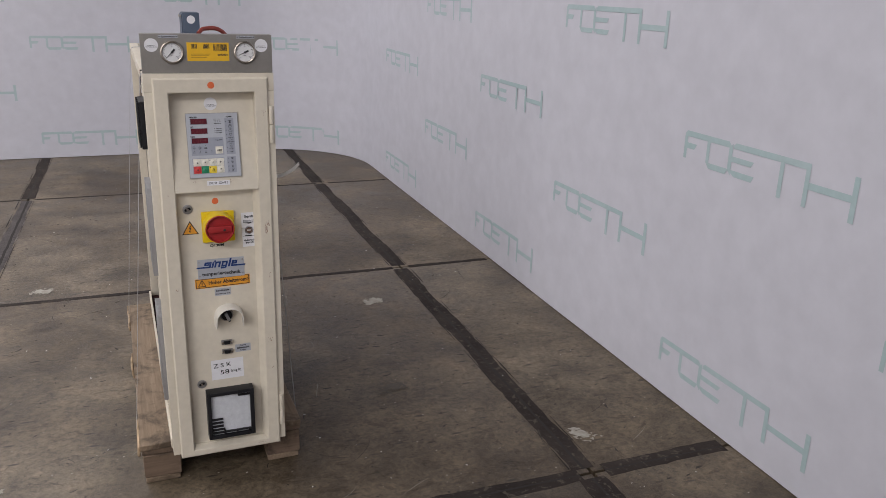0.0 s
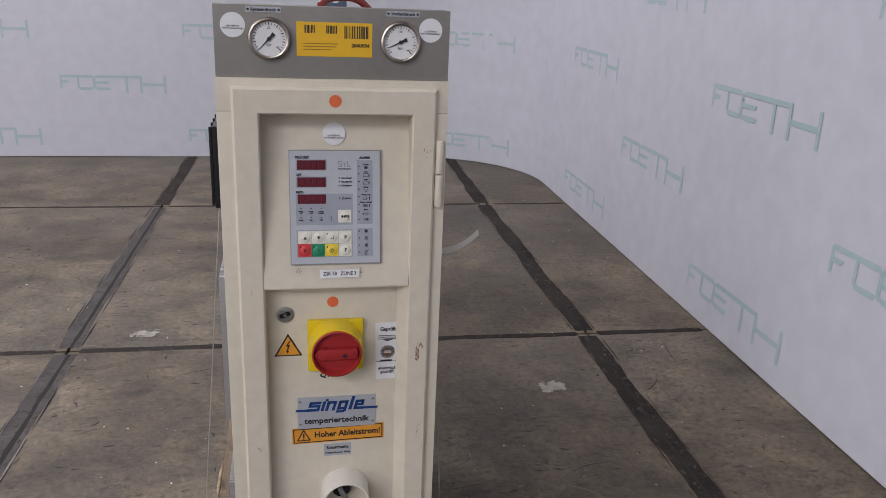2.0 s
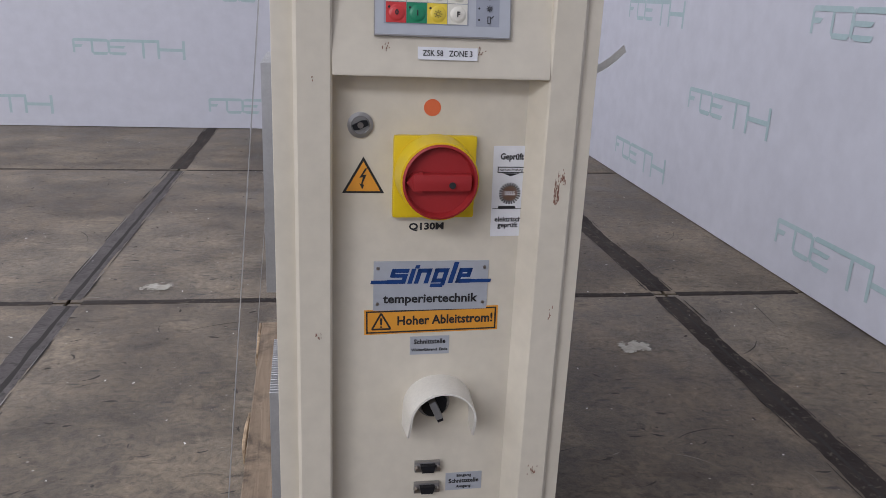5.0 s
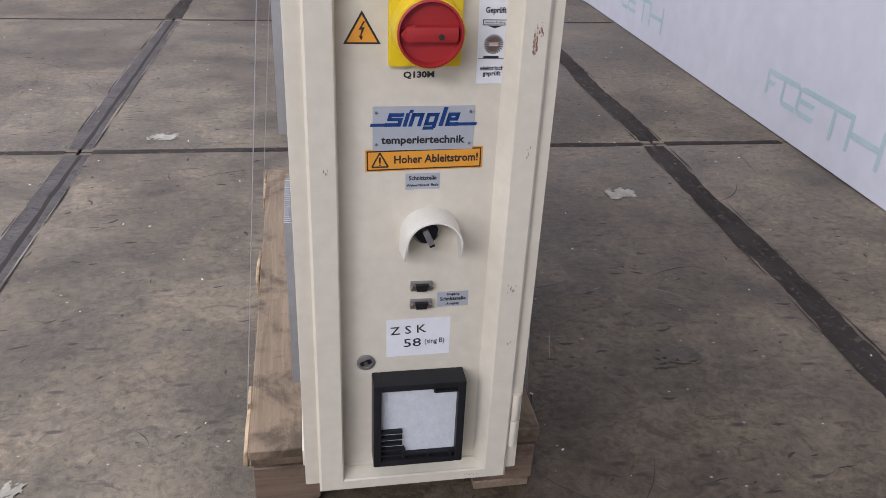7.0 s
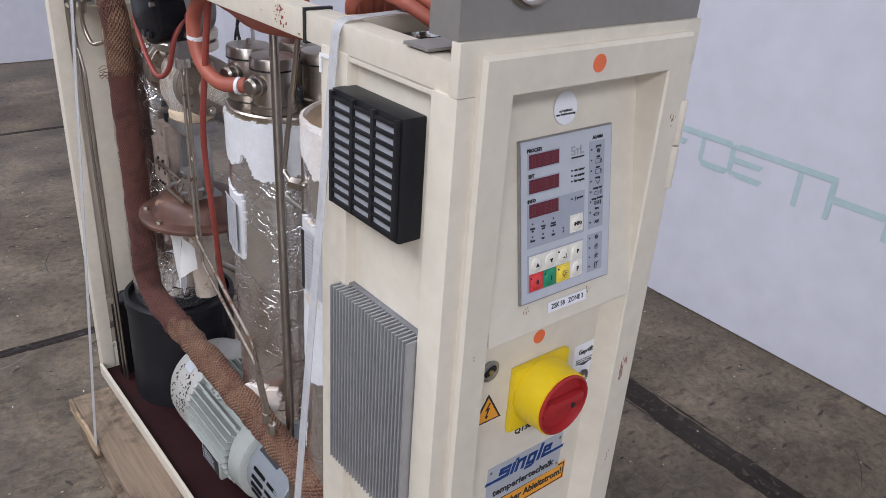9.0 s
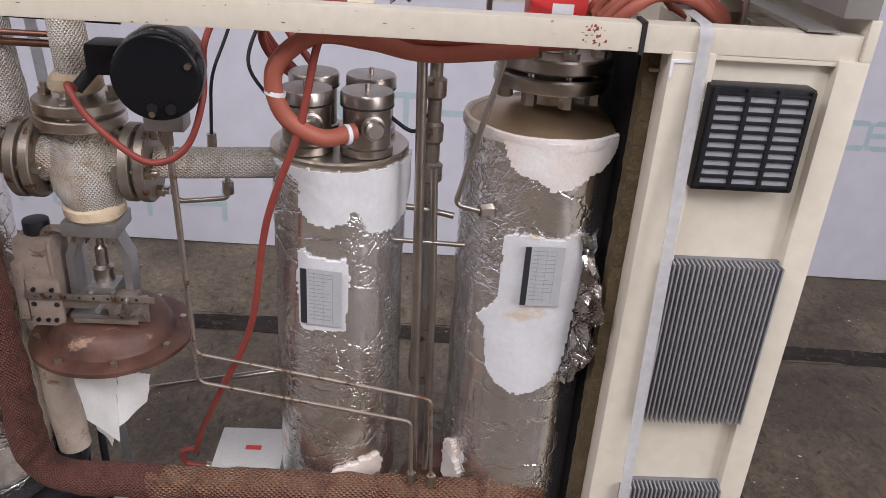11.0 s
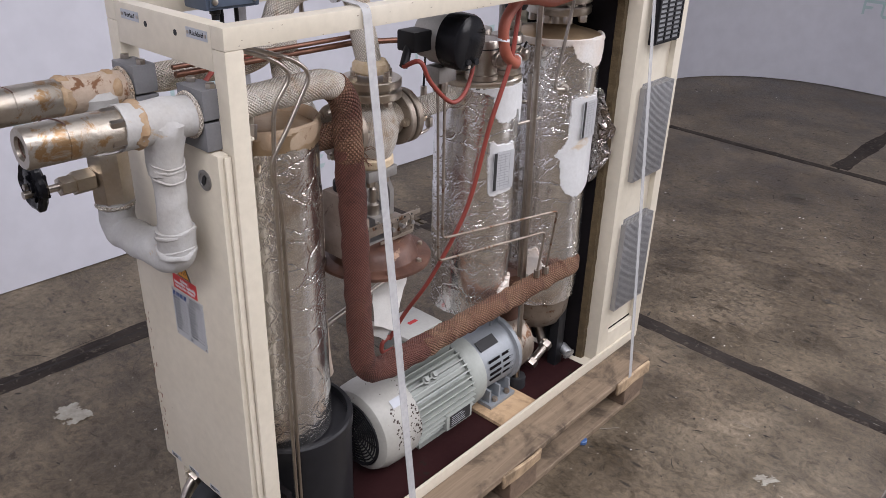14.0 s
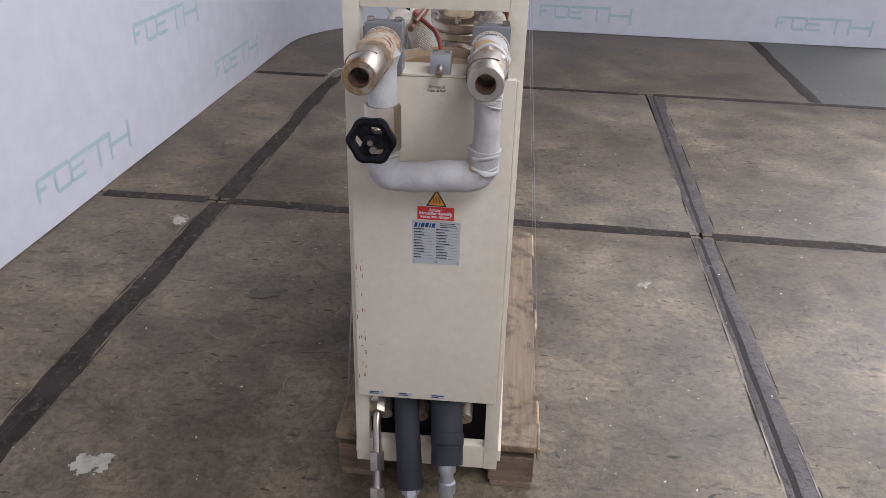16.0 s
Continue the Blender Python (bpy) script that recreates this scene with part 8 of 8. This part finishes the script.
c2_ = part("clamp", add_box(B_(), -0.105, -0.062, 0.352, 0.385, 0.335, 0.36, 0.004), M["steel"], unit, "steel pipe clamp")
part("bolt", add_cyl(B_(), (-0.112, 0.352, 0.33), (-0.112, 0.38, 0.33), 0.005, seg=6), M["steel"], c2_)
dv = part("drain_valve", add_cyl(B_(), (-0.09, 0.33, 0.09), (-0.13, 0.335, 0.075), 0.016, seg=16, bev=0.003), M["alu"], unit, "small cast drain valve")
part("lever", add_box(B_(), -0.135, -0.125, 0.325, 0.37, 0.08, 0.092, 0.002), M["zinc"], dv)
part("pipe_stub", add_cyl(B_(), (-0.03, 0.378, 0.16), (-0.06, 0.378, 0.09), 0.016, seg=16), M["steel"], unit, "steel drain stub")

# ---- rear: panel, stub pipes, loop, hoses ----
RY = 1.528
rp = part("rear_panel", add_box(B_(), -0.166, 0.166, 1.5065, RY, 0.252, 1.036, 0.006), M["cream2"], unit, "cream rear panel with scuffed edges")
part("side_flange", add_box(B_(), -0.172, -0.1665, 1.5065, 1.518, 0.256, 1.032, 0.002), M["cream2"], rp)
part("top_shelf", add_box(B_(), -0.142, 0.144, 1.44, 1.529, 1.0365, 1.0415, 0.001), M["cream2"], unit, "stained shelf under the pipe clamps")
lk = part("panel_lock", add_lathe(B_(), [(0.0, 0), (0.0175, 0), (0.0178, 0.002), (0.0125, 0.003), (0.012, 0.0015), (0.0, 0.0015)], (-0.124, RY, 0.985), (0, 1, 0), 28), M["zinc"], unit, "round zinc quarter-turn lock")
part("cam", add_prism(B_(), [(-0.009, -0.003), (-0.003, -0.0045), (0.009, -0.003), (0.009, 0.003), (0.003, 0.0045), (-0.009, 0.003)], at(BACK, -0.124, RY + 0.0015, 0.985, 60), 0.002), M["blackplastic"], lk, smooth=0)
npl = sticker("rating_plate", rect(0.1035, 0.1035), M["type_plate"], unit, at(BACK, -0.015, RY, 0.675), 0.001, "silver rating plate with rows of small print")
bm = B_()
T = at(BACK, -0.015, RY + 0.001, 0.675)
for i in range(11):
    y = 0.030 - i * 0.0068
    for x0, x1 in ((-0.048, -0.006), (0.0, 0.046)):
        add_prism(bm, [(x0, y), (x1, y), (x1, y + 0.0004), (x0, y + 0.0004)], T, 0.0002)
        bars(bm, T, x0, y + 0.0014, (x1 - x0) * 0.62, 1, 0.003, 0.0019, i * 3 + int(x0 * 1000))
bars(bm, T, 0.008, 0.046, 0.04, 3, 0.0042, 0.0014, 33)
part("print", bm, M["black"], npl, smooth=0)
for u, w in ((0, 0.006), (0.009, 0.003), (0.014, 0.007), (0.023, 0.007), (0.032, 0.003), (0.037, 0.007)):
    part("stroke", add_prism(B_(), [(-0.048 + u, 0.0365), (-0.048 + u + w, 0.0365), (-0.0455 + u + w, 0.0465), (-0.0455 + u, 0.0465)], T, 0.0003), M["blue"], npl, smooth=0)
write("CE", 0.008, M["black"], npl, at(BACK, -0.015, RY + 0.0012, 0.629))
for x in (-0.063, 0.033):
    for z in (0.6275, 0.7225):
        part("rivet", add_lathe(B_(), [(0.002, 0), (0.0016, 0.001), (0.0, 0.0012)], (x, RY + 0.001, z), (0, 1, 0), 8), M["steel"], npl)
rs = sticker("warning_label", rect(0.078, 0.030), M["signred"], unit, at(BACK, -0.013, RY, 0.7445), 0.0008, "red warning label with white lettering")
write("Achtung !\nSchmutzfilter regelmäßig\nwarten, bzw. reinigen !", 0.0092, M["white"], rs, at(BACK, -0.013, RY + 0.0010, 0.7445), 0.0002, 0.070)
tri2 = sticker("warning_triangle", [(-0.022, -0.018), (0.022, -0.018), (0.0, 0.021)], M["black"], unit, at(BACK, -0.014, RY, 0.779), 0.0008, "amber hot surface warning triangle")
sticker("field", [(-0.0175, -0.0155), (0.0175, -0.0155), (0.0, 0.0155)], M["amber"], tri2, at(BACK, -0.014, RY + 0.0009, 0.779), 0.0003)
bm = B_()
for dx in (-0.006, 0.0, 0.006):
    pts = [(dx + 0.0016 * math.sin(t * 1.5), -0.010 + t * 0.0034) for t in range(5)]
    for a, b in zip(pts, pts[1:]):
        add_prism(bm, [(a[0] - 0.0009, a[1]), (a[0] + 0.0009, a[1]), (b[0] + 0.0009, b[1]), (b[0] - 0.0009, b[1])], at(BACK, -0.014, RY + 0.0012, 0.779), 0.0003)
part("heat_symbol", bm, M["black"], tri2, smooth=0)
write("Druckluft\nmax. 6 bar", 0.0085, M["black"], rp, at(BACK, -0.010, RY + 0.0003, 1.013), 0.0001)
for i, x in enumerate((0.122, 0.052, -0.026)):
    lb = sticker("label_plate", rect(0.036, 0.011), M["plate"], unit, at(BACK, x, RY, 0.265), 0.0008)
    part("print", bars(B_(), at(BACK, x, RY + 0.0009, 0.265), -0.014, 0.001, 0.028, 2, 0.0045, 0.0024, 50 + i), M["black"], lb, smooth=0)
# scuffs along the panel's edge
bm = B_()
rng = random.Random(4)
for i in range(34):
    x, z = 0.155 + rng.uniform(-0.012, 0.008), rng.uniform(0.28, 0.62)
    s, h = rng.uniform(0.0004, 0.0016), rng.uniform(0.001, 0.008)
    add_prism(bm, [(-s, -h), (s, -h * 0.6), (s * 0.5, h), (-s * 0.8, h * 0.7)], at(BACK, x, RY + 0.0001, z), 0.0003)
tagged(part("scuff", bm, scuff, rp, smooth=0), kind="stuff")


def pipe_clamp(x):
    c = part("pipe_clamp", add_box(B_(), x - 0.036, x + 0.036, 1.490, 1.532, 1.038, 1.084, 0.003), M["clamp_fin_gap_grey"], unit, "grey two-part pipe clamp block")
    part("upper_half", add_box(B_(), x - 0.036, x + 0.036, 1.490, 1.532, 1.088, 1.136, 0.003), M["clamp_fin_gap_grey"], c)
    for dx in (-0.027, 0.027):
        part("bolt", add_cyl(B_(), (x + dx, 1.511, 1.136), (x + dx, 1.511, 1.144), 0.008, seg=6, bev=0.001), M["steel"], c)


pipe_clamp(0.094)
pipe_clamp(-0.112)
nip = part("air_fitting", add_box(B_(), -0.036, 0.004, 1.488, 1.528, 1.038, 1.080, 0.003), M["alu"], unit, "small aluminium air connector block")
part("nipple", add_cyl(B_(), (-0.016, 1.528, 1.055), (-0.016, 1.556, 1.048), 0.0075, seg=14, bev=0.001), M["steel_warm"], nip)
for x in (-0.028, -0.004):
    part("screw", add_cyl(B_(), (x, 1.505, 1.080), (x, 1.505, 1.084), 0.005, seg=10), M["steel"], nip)
cable([(-0.016, 1.488, 1.06), (0.0, 1.44, 1.10), (0.05, 1.36, 1.12), (0.06, 1.28, 1.115)], 0.0045)


def stub(x, z, y0, y1, wrapname):
    """A heavy stainless pipe end with an open bore."""
    s = part("pipe_end", add_lathe(B_(), [(0.021, 0.0), (0.0285, 0.0), (0.0305, 0.004), (0.0305, 0.085), (0.0296, 0.086), (0.0305, 0.087), (0.0305, y1 - y0 - 0.004), (0.028, y1 - y0), (0.0175, y1 - y0), (0.0165, y1 - y0 - 0.006), (0.0165, y1 - y0 - 0.09), (0.0, y1 - y0 - 0.09)], (x, y0, z), (0, 1, 0.01), 48), M["stained_steel"], unit, "heavy stainless pipe end with an open threaded bore")
    for i in range(7):
        part("thread", add_tube(B_(), [(x + 0.0163 * math.cos(a / 20 * 2 * math.pi), y1 - 0.006 - i * 0.006, z + 0.003 + 0.0163 * math.sin(a / 20 * 2 * math.pi)) for a in range(21)], 0.0012, 5, cap=False), M["rust"], s)
    return s


for x, y in ((0.0965, 1.728), (-0.110, 1.742)):
    # thin wire twisted round the pipe end
    pts = [Vector((x + (0.0312 + 0.004 * max(0, math.sin(a))) * math.cos(a), y + 0.012 * math.cos(a), 1.099 + (0.0312 + 0.001 * math.sin(a * 3)) * math.sin(a))) for a in [-0.35 + 2.6 * i / 22 for i in range(23)]]
    part("wire_tie", add_tube(B_(), pts, 0.0011, 5), M["rust"], unit, "thin rusty wire")
stub(0.0945, 1.098, 1.635, 1.790, "a")
stub(-0.112, 1.097, 1.650, 1.792, "b")
part("hex_collar", add_cyl(B_(), (-0.112, 1.640, 1.097), (-0.112, 1.676, 1.097), 0.0335, seg=6, bev=0.002), M["steel"], unit, "hexagonal collar on a pipe end")
part("wrapped_pipe", add_tube(B_(), [(0.0955, 1.532, 1.092), (0.0945, 1.645, 1.098)], 0.0325, 24, 0.09, step=0.008), M["grimy"], unit, "pipe wrapped in grimy beige cloth")
part("wrapped_pipe", add_tube(B_(), [(-0.111, 1.532, 1.092), (-0.112, 1.655, 1.097)], 0.034, 24, 0.08, step=0.008), M["wrap"], unit, "pipe wrapped in white cloth")
YL = 1.585
for x, zc in ((-0.1115, 1.086), (0.0945, 1.086)):
    part("tee_wrap", add_lathe(B_(), [(0.0255, -0.075), (0.0275, -0.055), (0.0305, -0.032), (0.0365, -0.012), (0.040, 0.004), (0.034, 0.014)], (x, YL, zc), (0, 0, 1), 32, jitter=0.006, freq=34), M["wrap"], unit, "gathered cloth round the pipe tee")
part("cord_binding", add_tube(B_(), [(0.088 + 0.0312 * math.cos(a / 24 * 2 * math.pi), YL + 0.0312 * math.sin(a / 24 * 2 * math.pi), 0.897) for a in range(25)], 0.0036, 6, cap=False), M["cloth"], unit, "white cord binding the cloth")
for x, y in ((0.0955, 1.5365), (-0.111, 1.5365)):
    part("cord_binding", add_tube(B_(), [(x + 0.0345 * math.cos(a / 24 * 2 * math.pi), y, 1.093 + 0.0345 * math.sin(a / 24 * 2 * math.pi)) for a in range(25)], 0.0036, 6, cap=False), M["cloth"], unit, "white cord binding the cloth")
tatter = surface("brown_scorched_cloth", (0.30, 0.18, 0.09), (0.44, 0.33, 0.22), 40, 0.9, bump_s=0.8, bump_d=0.003, bump_scale=90)
for x, y, z, r_ in ((0.0945, 1.640, 1.098, 0.0335), (-0.112, 1.628, 1.0965, 0.0345), (0.0955, 1.560, 1.0945, 0.0333)):
    part("torn_edge", add_lathe(B_(), [(r_ - 0.004, -0.010), (r_, -0.006), (r_ + 0.0012, 0.0), (r_, 0.006), (r_ - 0.004, 0.011)], (x, y, z), (0, 1, 0.1), 30, jitter=0.006, freq=70), tatter, unit, "scorched torn edge of the cloth wrap")
for z, tilt in ((0.905, 0.2), (0.876, -0.25)):
    part("torn_edge", add_lathe(B_(), [(0.0295, -0.004), (0.0322, -0.002), (0.0326, 0.001), (0.0318, 0.004), (0.0295, 0.006)], (-0.1105, YL, z), (tilt, 0.1, 1), 30, jitter=0.005, freq=80), M["wrap"], unit, "torn edge of the cloth wrap")
lp = part("wrapped_loop", add_tube(B_(), rounded([(-0.111, YL, 0.915), (-0.108, YL, 0.858), (0.086, YL, 0.845), (0.088, YL, 0.912)], 0.048, 10), 0.0310, 28, 0.16, step=0.006, freq=30), M["wrap"], unit, "U-shaped pipe loop wrapped in white cloth")
part("wrapped_pipe", add_tube(B_(), [(0.088, YL, 0.995), (0.094, YL, 1.085)], 0.030, 24, 0.12, step=0.008), M["wrap"], unit, "short pipe wrapped in torn white cloth")
part("leg", add_tube(B_(), [(-0.110, YL, 1.080), (-0.112, YL, 1.03), (-0.114, YL, 0.96), (-0.112, YL, 0.885)], 0.0255, 26, 0.16, step=0.006, freq=30), M["wrap"], lp)
# gathered folds of the cloth
rng = random.Random(8)
for c, ax, r in (((-0.112, YL, 1.04), (0, 0, 1), 0.0262),):
    for dz, tilt in ((-0.030, 0.45), (-0.020, 0.15), (-0.008, 0.40), (-0.165, -0.3)):
        pts = [Vector((c[0] + (r + 0.0004) * math.cos(a), c[1] + (r + 0.0004) * math.sin(a), c[2] + dz + tilt * r * math.cos(a) + 0.002 * noise.noise(Vector((a * 2, dz * 90, 1))))) for a in [2 * math.pi * i / 28 for i in range(29)]]
        part("fold", add_tube(B_(), pts, 0.0022, 6, cap=False), M["wrap"], lp)
gv = part("globe_valve", add_cyl(B_(), (0.088, YL, 0.905), (0.089, YL, 0.996), 0.036, seg=8, bev=0.004), M["steel_warm"], unit, "steel stop valve with a black handwheel")
part("neck", add_cyl(B_(), (0.088, YL, 0.885), (0.088, YL, 0.906), 0.0275, seg=24, bev=0.002), M["steel"], gv)
part("bonnet", add_cyl(B_(), (0.088, YL + 0.034, 0.952), (0.086, YL + 0.068, 0.953), 0.021, seg=6, bev=0.002), M["steel_warm"], gv)
part("gland_nut", add_cyl(B_(), (0.086, YL + 0.066, 0.953), (0.085, YL + 0.092, 0.954), 0.0165, seg=6, bev=0.002), M["steel_warm"], gv)
part("spindle", add_cyl(B_(), (0.085, YL + 0.09, 0.954), (0.083, YL + 0.150, 0.955), 0.0065, seg=14), M["steel"], gv)
# lobed handwheel with three openings
bm = B_()
WC = Vector((0.089, 1.714, 0.966))
nseg = 72


def wheel_pt(r, a, y):
    return bm.verts.new((WC.x + r * math.cos(a), WC.y + y, WC.z + r * math.sin(a)))


rings = []
for i in range(nseg):
    a = 2 * math.pi * i / nseg
    lob = 0.0435 + 0.0022 * math.cos(6 * a)
    rings.append([wheel_pt(lob * q, a, y) for q, y in ((0.64, -0.005), (0.84, -0.0085), (1.0, -0.003), (1.0, 0.005), (0.84, 0.0085), (0.64, 0.005))])
for a, b in zip(rings, rings[1:] + rings[:1]):
    for q in range(6):
        bm.faces.new((a[q], a[(q + 1) % 6], b[(q + 1) % 6], b[q]))
wh = part("handwheel", bm, M["blackglossy"], gv, "black lobed handwheel")
for i in range(3):
    a = 2 * math.pi * i / 3 + 0.9
    m = Matrix.Translation(WC) @ Matrix.Rotation(-a, 4, "Y")
    part("spoke", add_box(B_(), 0.006, 0.033, -0.0055, 0.0055, -0.0145, 0.0145, 0.005, m), M["blackglossy"], gv)
part("hub", add_cyl(B_(), WC - Vector((0, 0.008, 0)), WC + Vector((0, 0.010, 0)), 0.0145, seg=22, bev=0.003), M["blackglossy"], gv)
part("hub_nut", add_cyl(B_(), WC + Vector((0, 0.010, 0)), WC + Vector((0, 0.016, 0)), 0.0055, seg=6), M["steel"], gv)

# hoses leaving under the panel
h1 = part("insulated_hose", add_tube(B_(), rounded([(0.075, 1.34, 0.215), (0.052, 1.50, 0.195), (0.036, 1.575, 0.115), (0.027, 1.612, 0.050)], 0.05), 0.0305, 26, 0.02, step=0.02), M["hose_foam"], unit, "black foam-insulated hose")
part("fitting", add_lathe(B_(), [(0.0, 0), (0.020, 0), (0.022, 0.004), (0.022, 0.022), (0.015, 0.024), (0.015, 0.05), (0.020, 0.052), (0.020, 0.085), (0.0, 0.085)], (0.028, 1.608, 0.056), (-0.08, 0.35, -0.93), 6), M["alu"], h1)
h2 = part("insulated_hose", add_tube(B_(), rounded([(-0.02, 1.33, 0.225), (-0.043, 1.48, 0.222), (-0.055, 1.565, 0.180), (-0.058, 1.602, 0.125)], 0.04), 0.038, 28, 0.02, step=0.02), M["hose_foam"], unit, "thick black foam-insulated hose")
part("end_collar", add_cyl(B_(), (-0.0545, 1.560, 0.186), (-0.0562, 1.580, 0.162), 0.0395, seg=28, bev=0.004), M["hose_foam"], h2)
part("fitting", add_lathe(B_(), [(0.0, 0), (0.019, 0), (0.022, 0.004), (0.022, 0.026), (0.016, 0.028), (0.016, 0.055), (0.021, 0.057), (0.021, 0.085), (0.015, 0.09), (0.015, 0.14), (0.0, 0.14)], (-0.058, 1.598, 0.132), (-0.03, 0.18, -0.98), 18), M["alu"], h2)
h3 = part("drain_fitting", add_tube(B_(), rounded([(0.128, 1.40, 0.205), (0.125, 1.505, 0.175), (0.115, 1.565, 0.075), (0.108, 1.62, -0.03)], 0.03), 0.0105, 14), M["steel"], unit, "steel drain fitting with hexagonal nuts")
for p0, p1, r in (((0.1265, 1.46, 0.190), (0.125, 1.50, 0.177), 0.021), ((0.118, 1.55, 0.10), (0.1145, 1.572, 0.062), 0.0195), ((0.112, 1.592, 0.025), (0.109, 1.612, -0.015), 0.0195), ((0.108, 1.618, -0.026), (0.105, 1.66, -0.11), 0.016)):
    part("hex_nut", nut(p0, p1, r), M["steel"], h3)
# plain black sheet added for the shade inside the rear opening
part("rear_pipework", add_box(B_(), -0.144, 0.144, 1.42, 1.435, 0.0145, 0.26, 0.002), M["board_gap_black"], unit, "black sheet standing for the shade behind the rear opening")
for x in (-0.09, 0.02, 0.11):
    part("pipe_stub", add_cyl(B_(), (x, 1.434, 0.17), (x, 1.475, 0.16), 0.02, seg=18), M["iron"], unit, "short iron pipe stub")
